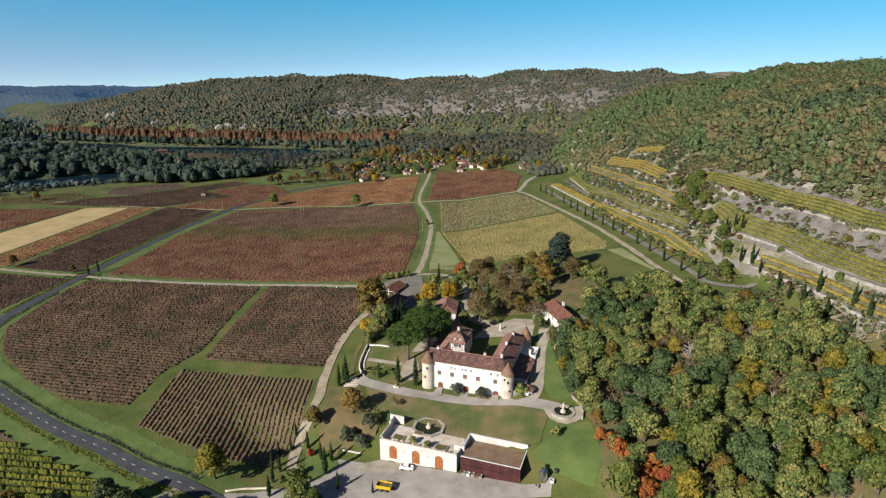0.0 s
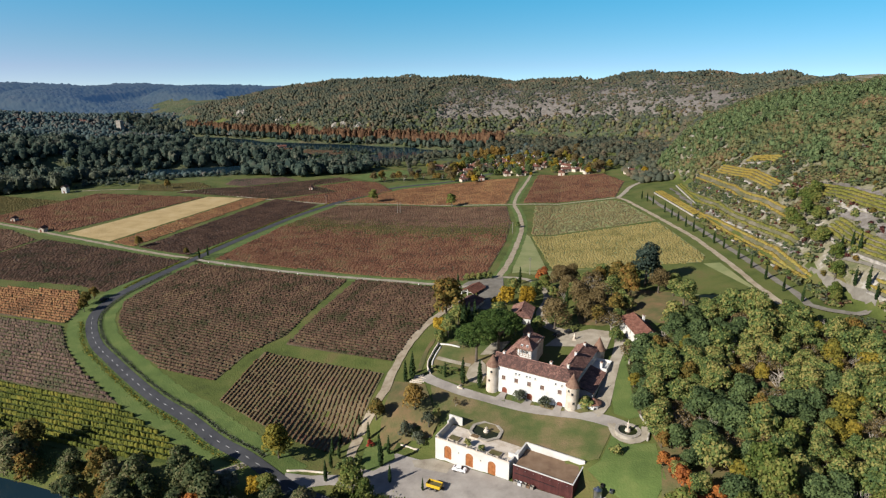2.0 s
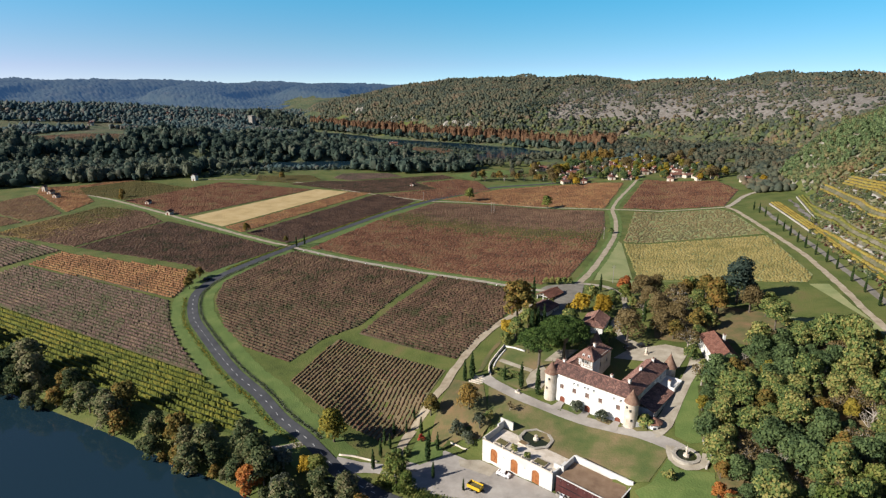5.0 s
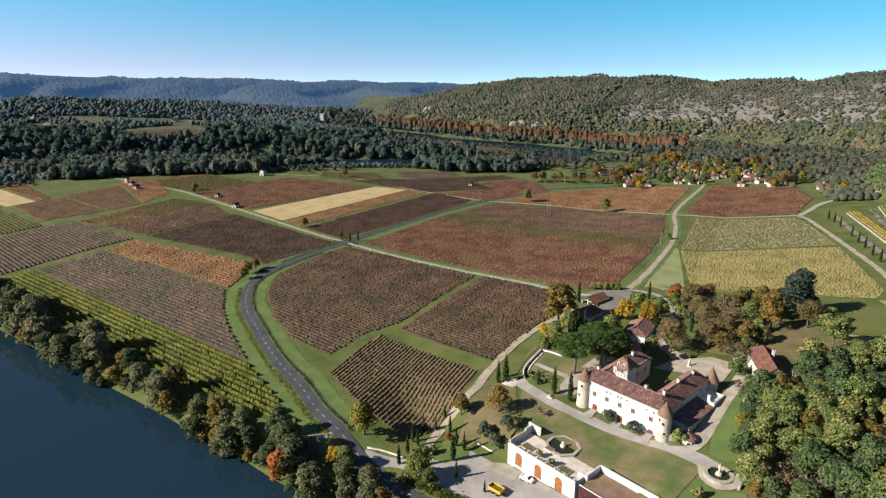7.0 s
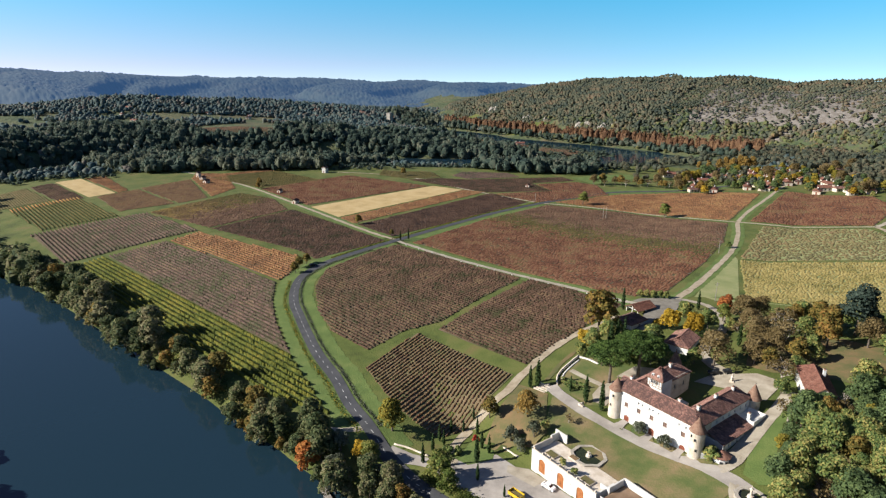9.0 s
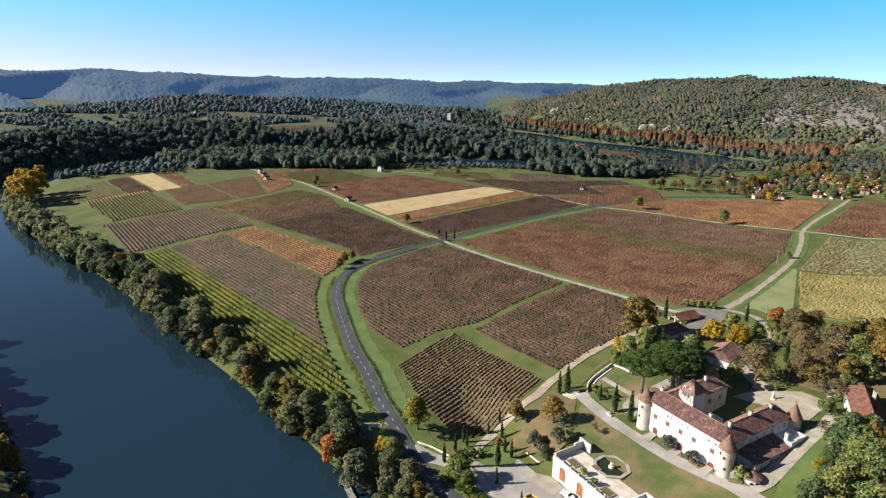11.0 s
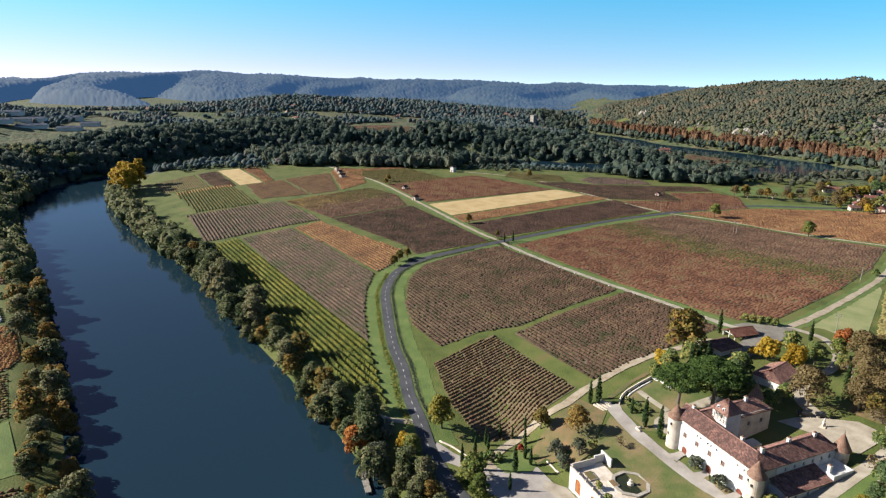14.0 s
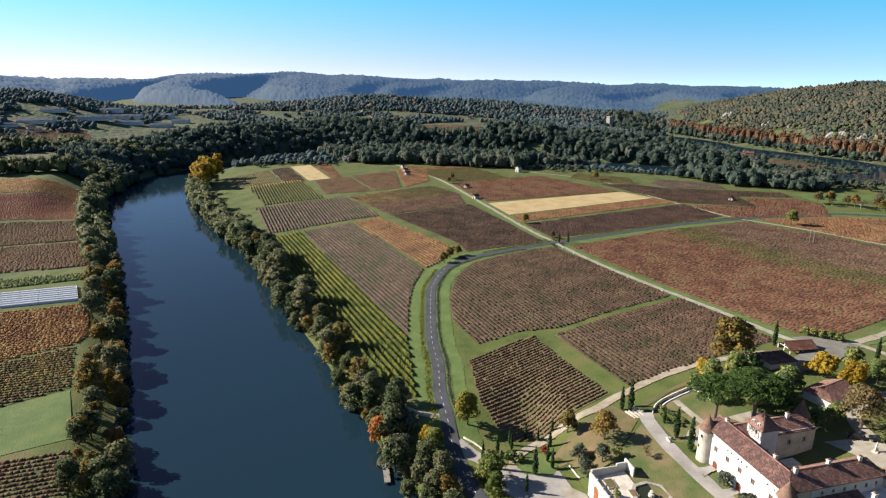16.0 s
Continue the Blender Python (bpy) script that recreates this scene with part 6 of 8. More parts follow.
# east wing
wall("court_wall", (19.5, 26.3), (19.5, D1), 0, 9.8, STONE, castle, [(s, 5.6, 1.0, 1.4, "glass") for s in (4, 8.5, 13)])
wall("east_wall", (26.1, D1), (26.1, 26.3), G0, 9.8, RENDERED, castle, [(s, 7.2, 0.8, 1.1, "glass") for s in (3.2, 6.2, 9.2, 12.2, 15.2, 18)])
wall("rear_wall", (26.1, 26.3), (19.5, 26.3), 0, 9.8, STONE, castle, [(3.2, 6.0, 1.1, 1.5, "glass")])
gable_roof(castle, 19.5, 26.1, D1 - 2.5, 26.3, 9.8, 12.15, TILE, "y", 0, 2.2, wallmat=STONE)
# square stair tower with a half-timbered top storey
for p0, p1, op in (((5.3, 6.6), (10.3, 6.6), [(1.55, 12.0, 0.75, 1.15, "glass"), (2.5, 12.0, 0.75, 1.15, "glass"), (3.45, 12.0, 0.75, 1.15, "glass")]), ((10.3, 6.6), (10.3, 11.4), [(2.4, 7.5, 0.7, 1.1, "glass")]), ((10.3, 11.4), (5.3, 11.4), []), ((5.3, 11.4), (5.3, 6.6), [])):
    wall("tower_wall", p0, p1, 0, 13.9, RENDERED, castle, op)
for x in (5.45, 6.2, 7.25, 8.35, 9.4, 10.15):
    boxpart("timber", (x - 0.07, x + 0.07, 6.53, 6.6, 11.2, 13.9), TIMBER, castle)
for z in (11.2, 11.85, 13.3, 13.75):
    boxpart("timber", (5.3, 10.3, 6.515, 6.53, z - 0.07, z + 0.07), TIMBER, castle)
bm = bmesh.new()
tipv = (7.8, 9.0, 17.0)
cs = [(4.9, 6.2, 13.75), (10.7, 6.2, 13.75), (10.7, 11.8, 13.75), (4.9, 11.8, 13.75)]
deck(bm, cs, 0.15)
pyr = part("pyramid_roof", bm, TIMBER, castle, "steep brown pyramid tile roof")
for k in range(4):
    bm = bmesh.new()
    slope(bm, cs[k], cs[(k + 1) % 4], tipv, tipv, 0.36, 0.05, 0.35)
    part("tile_slope", bm, TILE, pyr)
for x in (6.9, 8.7):
    bm = bmesh.new()
    box(bm, x - 0.35, x + 0.35, 6.7, 7.6, 14.3, 15.0)
    d = part("dormer", bm, RENDERED, pyr)
    boxpart("opening", (x - 0.2, x + 0.2, 6.66, 6.7, 14.4, 14.85), GLASS, d)
bm = bmesh.new()
lathe(bm, [(0.06, 16.9), (0.12, 17.2), (0.03, 17.4), (0, 18.0)], 8, m=pose(7.8, 9.0, 0))
part("finial", bm, IRON, castle)
round_tower(castle, 0, 0, G0, 9.3, 13.0, 2.0, ((-80, 7.2), (-100, 4.0)))
round_tower(castle, W, 0, G0 - 0.4, 9.1, 13.1, 1.9, ((-75, 6.6), (-60, 3.6), (-110, 7.4)))
round_tower(castle, W, 28.0, 0, 9.0, 13.6, 1.9, ((60, 6.2),))
round_tower(castle, 1.0, 27.4, 0, 9.8, 14.2, 1.75)
for x, y, z0, z1 in ((2.4, 3.3, 11.5, 13.0), (17.9, 3.9, 11.3, 12.9), (23.2, 4.4, 10.5, 13.2), (22.6, 13.8, 11.5, 13.1), (23.0, 22.0, 11.4, 12.9), (4.3, 19.5, 11.6, 13.2), (5.2, 13.5, 11.5, 12.8)):
    chimney(castle, x, y, z0, z1)
# lean-to against the west wing
wall("low_wall", (-4.4, 24.0), (-4.4, 10.0), 0, 4.6, STONE, castle, [(4, 2.9, 0.9, 1.1, "glass"), (9, 2.9, 0.9, 1.1, "glass")])
wall("low_wall", (-4.4, 10.0), (0.9, 10.0), 0, 4.6, STONE, castle)
wall("low_wall", (0.9, 24.0), (-4.4, 24.0), 0, 4.6, STONE, castle)
bm = bmesh.new()
deck(bm, [(-4.7, 9.7, 4.55), (0.85, 9.7, 6.5), (0.85, 24.3, 6.5), (-4.7, 24.3, 4.55)])
leanto = part("lean_to_roof", bm, TIMBER, castle, "low lean-to tile roof in the pines' shade")
bm = bmesh.new()
slope(bm, (-4.7, 24.3, 4.59), (-4.7, 9.7, 4.59), (0.85, 9.7, 6.54), (0.85, 24.3, 6.54))
part("tile_slope", bm, TILE, leanto)
# low range, terrace and porch against the east side
wall("low_wall", (31.2, 4.5), (31.2, 19.0), 0, 5.6, RENDERED, castle, [(3, 3.6, 0.9, 1.2, "glass"), (7, 3.6, 0.9, 1.2, "glass"), (11, 3.6, 0.9, 1.2, "glass")])
wall("low_wall", (26.1, 4.5), (31.2, 4.5), -1, 5.6, RENDERED, castle, [(2.5, 2.0, 1.0, 2.0, "door")])
bm = bmesh.new()
deck(bm, [(26.15, 4.2, 7.0), (31.5, 4.2, 5.5), (31.5, 19.2, 5.5), (26.15, 19.2, 7.0)])
leanto = part("lean_to_roof", bm, TIMBER, castle, "low lean-to tile roof")
bm = bmesh.new()
slope(bm, (31.5, 4.2, 5.54), (31.5, 19.2, 5.54), (26.15, 19.2, 7.04), (26.15, 4.2, 7.04))
part("tile_slope", bm, TILE, leanto)
boxpart("terrace", (26.15, 31.4, 19.25, 25.9, 0.5, 5.9), WHITEWALL, castle, label="pale paved roof terrace")
for b in ((26.2, 31.4, 25.6, 25.9, 5.901, 6.8), (31.1, 31.4, 19.25, 25.59, 5.901, 6.8), (29.0, 31.09, 19.25, 19.5, 5.901, 6.8)):
    boxpart("parapet", b, RENDERED, castle)
chimney(castle, 29.4, 20.2, 5.9, 8.2, 0.8, 0.8)
bm = bmesh.new()
lathe(bm, [(2.0, -1), (2.0, 4.0), (0, 4.0)], 10)
porch = part("porch", bm, RENDERED, castle, "small rounded porch")
porch.matrix_basis = pose(32.2, 2.4, 0)
bm = bmesh.new()
lathe(bm, [(2.45, 3.85), (2.45, 4.0), (0.3, 5.1), (0, 5.15)], 10, 0.01)
part("porch_roof", bm, TILE_RED, porch, "shallow red tile roof")
for a in (-60, -20, 20):
    boxpart("window", (-0.05, 0.06, -0.4, 0.4, 1.6, 3.0), GLASS, porch, pose(0, 0, 0, 0, 0, a) @ pose(1.93, 0, 0))
wall("garden_wall", (28.2, -0.6), (30.4, 1.6), -2, 3.4, RENDERED, castle)
# gravel ways from the drive to the three doors
for q in (4.3, 12.8, 22.6):
    ends = [castle.matrix_basis @ Vector((q, y, 0)) for y in (-0.35, -2.0, -4.2)]
    lane("path", [(p.x, p.y) for p in ends], [2.0, 2.2, 3.4], PAVED, "pale gravel way to a castle door", 0.04, 0.3, "path")
# courtyard steps and pale slab
boxpart("terrace", (10.35, 13.2, 7.5, 17.0, 2.0, 4.7), STONE, castle, label="pale stone landing in the courtyard")

# ---------------------------------------------------------------- winery built into the bank
winery = tagged(new("winery"), "white winery with three arched wooden doors and a roof terrace", "winery")
winery.matrix_basis = pose(-26.0, 169.8, 0, 0, 0, -18.7)
wall("front_wall", (0, 0), (23.0, 0), -7.2, 0.2, WHITEWALL, winery, [(s, -5.35, 2.35, 4.2, "bigdoor") for s in (4.1, 11.0, 17.9)] + [(7.6, -2.2, 0.3, 0.35, "glass"), (14.5, -2.2, 0.3, 0.35, "glass")], label="bright white rendered wall")
wall("side_wall", (0, 7.5), (0, 0), -6, 0.9, WHITEWALL, winery, [(4.5, -4.6, 1.3, 2.3, "door")])
wall("side_wall", (23.0, 0), (23.0, 7.0), -7.0, 0.2, WHITEWALL, winery)
boxpart("roof_terrace", (0.45, 22.6, 0.45, 9.5, -2.0, -0.72), STONE, winery, label="pale paved roof terrace")
for b in ((0.0, 23.0, 0.1, 0.42, 0.201, 0.42), (0.0, 0.4, 0.43, 7.5, 0.901, 1.05)):
    boxpart("coping", b, STONE, winery, bevel=0.03)
for k in range(8):
    boxpart("post", (0.6 + k * 3.1, 0.95 + k * 3.1, 0.1, 0.45, 0.421, 1.0), STONE, winery, bevel=0.03)
bm = bmesh.new()
for k in range(7):
    for z in (0.62, 0.86):
        tube(bm, (0.95 + k * 3.1, 0.27, z), (3.7 + k * 3.1, 0.27, z), 0.025, 0.025, 4)
part("railing", bm, IRON, winery)
boxpart("back_wall", (-0.4, 0.0, 7.5, 10.5, -2.5, 1.4), WHITEWALL, winery)
boxpart("back_wall", (-1.5, 3.0, 10.5, 10.9, -2.5, 1.6), WHITEWALL, winery)
for x, y, w, l in ((4.4, 3.4, 3.4, 2.4), (9.0, 7.2, 2.6, 1.8), (17.5, 3.0, 3.6, 2.4)):
    pl = boxpart("planter", (x - w / 2, x + w / 2, y - l / 2, y + l / 2, -0.719, -0.35), STONE, winery)
    boxpart("soil", (x - w / 2 + 0.15, x + w / 2 - 0.15, y - l / 2 + 0.15, y + l / 2 - 0.15, -0.349, -0.3), LEAFLITTER, pl)
for x, y in ((9.0, 2.8), (13.6, 2.4)):
    q = winery.matrix_basis @ Vector((x, y, -0.72))
    b = BUSH.plant(q.x, q.y, 0.95, label="green shrub in a roof terrace bed")
    b.location.z = -0.75
# flat-roofed barn beside it
barn = tagged(new("barn"), "maroon-boarded flat-roofed barn with white parapets and brown gravel roof", "barn")
barn.matrix_basis = pose(-3.2, 162.4, 0, 0, 0, -18.7)
for p0, p1 in (((0, 0), (16.6, 0)), ((16.6, 0), (16.6, 9.2))):
    wall("wall", p0, p1, -7.6, 0.0, CLADDING, barn)
for k in range(42):
    boxpart("board", (0.2 + k * 0.39, 0.56 + k * 0.39, -0.05, -0.003, -6.6, -0.05), CLADDING, barn)
boxpart("roof", (0.3, 16.3, 0.3, 8.9, -0.9, -0.45), ROOFGRAVEL, barn, label="flat brown gravel roof")
for b in ((0.0, 16.6, 0.003, 0.3, 0.001, 0.2), (16.3, 16.6, 0.31, 9.2, 0.001, 0.2)):
    boxpart("parapet", b, WHITEWALL, barn)
boxpart("back_wall", (0.0, 16.6, 9.2, 9.6, -3, 1.3), WHITEWALL, barn, label="white back parapet wall")
boxpart("back_wall", (-0.4, 0.0, 3.5, 9.6, -3, 1.1), WHITEWALL, barn)
boxpart("back_wall", (-3.0, -0.41, 3.5, 3.9, -3, 0.6), WHITEWALL, barn)
boxpart("door_track", (0.5, 12.0, -0.12, -0.051, -2.35, -2.2), IRON, barn)
for k in range(7):
    boxpart("lamp", (1.2 + k * 2.3, 1.4 + k * 2.3, -0.2, -0.052, -0.75, -0.6), STEEL, barn)

# ---------------------------------------------------------------- outbuildings
def house(name, x, y, turn, w, l, base, eave, ridge, wallmat, roofmat, label, openings=(), hip=(0, 0), chim=(), category="house"):
    """A plain house: w along its own x, l along y, ridge along y."""
    ob = tagged(new(name), label, category)
    ob.matrix_basis = pose(x, y, 0, 0, 0, turn)
    a, b = w / 2, l / 2
    ops = {k: [o[1:] for o in openings if o[0] == k] for k in "swne"}
    wall("wall", (-a, -b), (a, -b), base, eave, wallmat, ob, ops["s"])
    wall("wall", (a, -b), (a, b), base, eave, wallmat, ob, ops["e"])
    wall("wall", (a, b), (-a, b), base, eave, wallmat, ob, ops["n"])
    wall("wall", (-a, b), (-a, -b), base, eave, wallmat, ob, ops["w"])
    gable_roof(ob, -a, a, -b, b, eave, ridge, roofmat, "y", hip[0], hip[1], wallmat=wallmat)
    for cx, cy in chim:
        chimney(ob, cx, cy, eave, ridge + 0.7)
    return ob


house("guest_house", 34.2, 228.8, 16.5, 7.2, 18.2, 7.5, 14.3, 16.9, WHITEWALL, TILE_RED, "long white house with a red-brown tile roof at the wood's edge",
      [("w", s, z, 1.0, 1.4, "glass") for s in (3, 6.5, 10, 14) for z in (9.6, 12.2)] + [("s", 3.6, 11.8, 1.1, 1.5, "glass")], (0, 3.0), ((1.8, 1.5),))
house("garage", -29.7, 256.0, -17, 7.6, 9.5, 4.0, 8.0, 9.9, WHITEWALL, TILE, "cream garage with a brown tile roof by the yard", [("e", 5, 5.6, 1.2, 1.4, "glass"), ("s", 3.8, 5.4, 1.2, 1.6, "glass")], (2.5, 2.5))
house("garden_house", -8.0, 246.5, -4, 8.2, 11.5, 5.0, 9.0, 11.0, RENDERED, TILE, "low house with a dark tile roof in the park", [("w", 4, 6.9, 1, 1.3, "glass"), ("w", 8, 6.9, 1, 1.3, "glass")], (3, 0))
shed = tagged(new("cart_shed"), "open timber cart shed with a red tile roof", "shed")
shed.matrix_basis = pose(-31.6, 272.5, 0, 0, 0, -24)
for px_ in (-3.0, 0.0, 3.0):
    for py_ in (-4.6, 0.0, 4.6):
        boxpart("post", (px_ - 0.15, px_ + 0.15, py_ - 0.15, py_ + 0.15, 4.4, 7.2 + (1.2 if px_ == 0 else 0)), WHITEWALL, shed)
boxpart("beam", (-3.2, 3.2, -4.72, -4.5, 7.0, 7.2), WHITEWALL, shed)
boxpart("beam", (-3.2, 3.2, 4.5, 4.72, 7.0, 7.2), WHITEWALL, shed)
boxpart("back_wall", (-3.25, -3.05, -4.7, 4.7, 4.4, 7.1), RENDERED, shed)
gable_roof(shed, -3.3, 3.3, -4.9, 4.9, 7.2, 8.8, TILE_RED, "y")

# ---------------------------------------------------------------- yards, drives, lawns and garden walls
draped("courtyard", [(-38, 171), (-30, 168.5), (-26.5, 169.6), (-4.6, 162.2), (13, 156.6), (17, 158.5), (21, 157), (20, 152.5), (-2, 152), (-20, 152), (-36, 151.5), (-41, 157), (-47, 160), (-44, 166)], PAVED, 0.2, label="pale grey winery yard", category="yard")
lane("drive", [(-66, 154.5), (-59, 156.5), (-53, 157.5), (-46, 157.5), (-38, 156)], [7, 4.5, 4, 5, 6], PAVED, "pale winery drive from the road", 0.1)
draped("loading_bay", [(-32.5, 168.0), (-26.5, 169.4), (-20.0, 167.4), (-21.5, 163.2), (-31.0, 165.2)], GRAVEL, 0.26, label="pale concrete loading bay by the winery doors", category="pavement")
draped("lawn", [(-34, 198.5), (-22, 193.6), (-8.4, 189), (5, 186.6), (20, 183.8), (23.2, 180.2), (19, 167.6), (14.5, 166.3), (1.5, 172.0), (-3, 170), (-22, 176.5), (-26.5, 180.5), (-30, 186)], LAWN, 0.12, label="mown lawn with dry brown patches below the castle", category="lawn")
draped("lawn", [(-47, 200), (-36, 199), (-30, 186), (-27, 181), (-29, 172.5), (-36, 173), (-44, 172), (-46.5, 184)], LEAFLITTER, 0.13, label="leaf-strewn slope beside the drive", category="lawn")
draped("lawn", [(23.4, 179), (26, 173.6), (34, 174), (35, 160), (31, 153), (22, 157.8), (16, 163.5), (19.5, 167)], VERGE, 0.12, label="fresh green lawn at the wood's edge", category="lawn")
draped("lawn", [(23.2, 201), (26, 211), (29, 222), (34, 214), (33, 200), (33, 186), (28, 184.5), (24, 187)], VERGE, 0.12, label="narrow green lawn along the castle drive", category="lawn")
lane("drive", [(-37, 203.5), (-34, 201), (-23, 195.6), (-9, 191.2), (5, 188.3), (15, 186.4), (22.5, 183.5), (27, 180)], [4.2, 4.0, 3.6, 3.8, 4.2, 4.8], PAVED, "pale grey drive before the castle facade", 0.1)
lane("drive", [(17, 187.5), (20.5, 192), (22.5, 200), (24.5, 210), (27, 220), (28.5, 228)], [7, 4.6, 3.8, 3.6, 4.2], GRAVEL, "pale gravel drive along the castle's east side", 0.1)
draped("wood_floor", [(14, 240), (22, 238), (32, 240), (44, 238), (56, 252), (54, 268), (40, 272), (24, 268), (12, 258)], LEAFLITTER, 0.12, label="leaf-strewn park floor under trees", category="lawn")
draped("courtyard", [(2, 225), (6, 231), (18, 236), (26, 233), (23, 221), (12, 224)], GRAVEL, 0.2, label="pale gravel forecourt behind the castle", category="yard")
lane("drive", [(10, 233), (2, 240), (-1, 252), (1, 266), (-2, 280), (-10, 290), (-22, 292)], [3.6, 3.4, 3.0, 2.6, 2.4], GRAVEL, "pale gravel drive through the park", 0.2)
draped("courtyard", [(-27, 290), (-20.5, 292), (-19, 280), (-18.5, 266), (-21, 252), (-26, 252), (-27.5, 262), (-30.5, 279), (-38, 281), (-36, 286)], GREY_TRACK, 0.23, label="grey paved yard by the cart shed", category="yard")
for poly in ([(-11.5, 196.2), (-9.6, 192.2), (-8.6, 191.8), (-9.5, 195.6)], [(-7, 194.6), (-6.2, 192.3), (-1.2, 190.6), (0.6, 191.4), (-0.4, 193)], [(1.6, 192.2), (2.6, 190.2), (8, 188), (10, 188.6), (8.8, 190.2)], [(12, 188.6), (14, 187.2), (18, 188), (19, 191), (16.2, 191.4)]):
    draped("flower_bed", poly, LAWN, 0.27, label="small grass bed before the castle facade", category="flower bed", kind="")
draped("garden", [(-36.5, 204.5), (-35.4, 222), (-31, 226), (-15, 224), (-13.5, 202), (-22, 198.5), (-33, 203)], LAWN, 0.11, label="formal garden lawn with low walls beside the castle", category="garden", kind="")
lane("path", [(-35.2, 214.4), (-29.3, 212.2), (-22.6, 210.2)], 1.9, GRAVEL, "pale gravel path between the garden lawns", 0.05, 0.22, "path")
draped("garden_terrace", [(-22.8, 209.1), (-20.0, 214.5), (-17.4, 211.1), (-16.4, 205.5), (-17.2, 200.4), (-21.3, 200.7), (-23.1, 204.3)], GRAVEL, 0.24, label="pale gravel terrace beside the castle's round tower", category="terrace")
draped("garden_court", [(-20.2, 216.8), (-13.7, 218.2), (-10.4, 227.1), (-17.1, 225.2)], GRAVEL, 0.24, label="pale gravel court under the umbrella pines", category="terrace")
lane("dirt_strip", [(-38.9, 227), (-39.9, 219.4), (-40.2, 212.1), (-39.9, 205.9)], [1.2, 1.7, 1.9, 1.2], LEAFLITTER, "strip of bare brown earth beside the garden wall", 0.3, 0.16, "ground")
draped("lawn", [(-49.5, 163.4), (-42.4, 162.4), (-37.6, 168.2), (-39, 171.4), (-45, 175.3), (-49.2, 177), (-48.2, 171.7), (-47.2, 166.3)], VERGE, 0.24, label="green island lawn between the winery drives", category="lawn")


def low_wall(pts, high, thick, label, mat=None, name="garden_wall"):
    """A low wall that follows the ground, with a coping."""
    c = smooth_line(pts, 1.2)
    v, f = ribbon(pts, thick, 0, across=1, step=1.2)
    n = len(v) // 2
    top = v.copy()
    top[:, 2] += high
    v[:, 2] -= 0.6
    V = np.vstack([v, top])
    F = []
    for i in range(n - 1):
        a, b, c_, d_ = 2 * i, 2 * i + 1, 2 * i + 3, 2 * i + 2
        o = 2 * n
        F += [(a + o, b + o, c_ + o, d_ + o), (a, a + o, d_ + o, d_), (b + o, b, c_, c_ + o)]
    F += [(0, 1, 1 + 2 * n, 2 * n), (2 * n - 1, 2 * n - 2, 4 * n - 2, 4 * n - 1)]
    return link(name, soup(name, V, np.array(F)), mat or STONE, label=label, category="wall", kind="structure")


low_wall([(-36.6, 223.8), (-37.4, 217.4), (-37.8, 211.3), (-37.1, 207.8), (-35.4, 204.6)], 0.8, 0.45, "pale retaining wall of the garden", STONE)
low_wall([(-35.4, 221.8), (-36.1, 216.5), (-36.3, 211.5), (-35.6, 208.4)], 0.3, 0.5, "pale low kerb wall inside the garden", WHITEWALL)
low_wall([(-36.9, 223.6), (-32.6, 223.0), (-28.3, 221.6)], 0.45, 0.6, "pale low wall closing the garden lawn", WHITEWALL)
low_wall([(-41.5, 203), (-39, 202.2), (-37.4, 203.2)], 0.9, 0.4, "pale stone gate wall at the garden steps")
low_wall([(-23.5, 198.6), (-24.6, 197.4), (-22.8, 196.8)], 0.7, 0.4, "short pale stone end wall by the drive")
low_wall([(-37.6, 174.2), (-34.6, 173.3), (-31.6, 172.9), (-28.9, 175.8)], 0.45, 0.35, "pale low wall beside the winery drive", STONE)
low_wall([(-67, 158.6), (-62, 160.2), (-55, 160.2)], 0.5, 0.35, "low pinkish stone wall along the drive", STONE)
low_wall([(31, 186), (33.0, 180), (32, 175)], 0.7, 0.45, "curved stone wall at the fountain", OLDSTONE)
# steps into the garden
for k in range(4):
    ob = tagged(new("garden_step"), "pale stone garden step beside cypresses", "step", "garden steps")
    boxpart("tread", (-2.2, 2.2, -0.3, 0.3, -0.5, 0.15), STONE, ob, bevel=0.02)
    ob.matrix_basis = pose(-39.3 + k * 0.5, 199.6 + k * 0.9, ground_z(-39.3 + k * 0.5, 199.6 + k * 0.9) + 0.12, 0, 0, -10)

# hedges of the formal garden
for x, y, l, a in ((-34.1, 208.0, 2.6, -8), (-31.6, 207.6, 2.6, -4), (-27.6, 207.3, 2.8, -12), (-33.2, 206.2, 3.6, -8), (-29.6, 205.6, 3.4, -8), (-26.3, 204.9, 1.8, -12), (-31.4, 204.6, 3.0, -14)):
    rnd = np.random.RandomState(int(abs(x * 10)))
    cl = [(q, 0, 0.55, 0.55, 0.45, 0.55) for q in np.arange(-l / 2, l / 2, 0.4)]
    me = soup("hedge", *leaf_cloud(cl, int(130 * l), 0.28, rnd))
    h = link("hedge", me, L_OAK, label="clipped green hedge of the formal garden", category="hedge", group="garden hedges")
    h.matrix_basis = pose(x, y, ground_z(x, y) + 0.1, 0, 0, a)

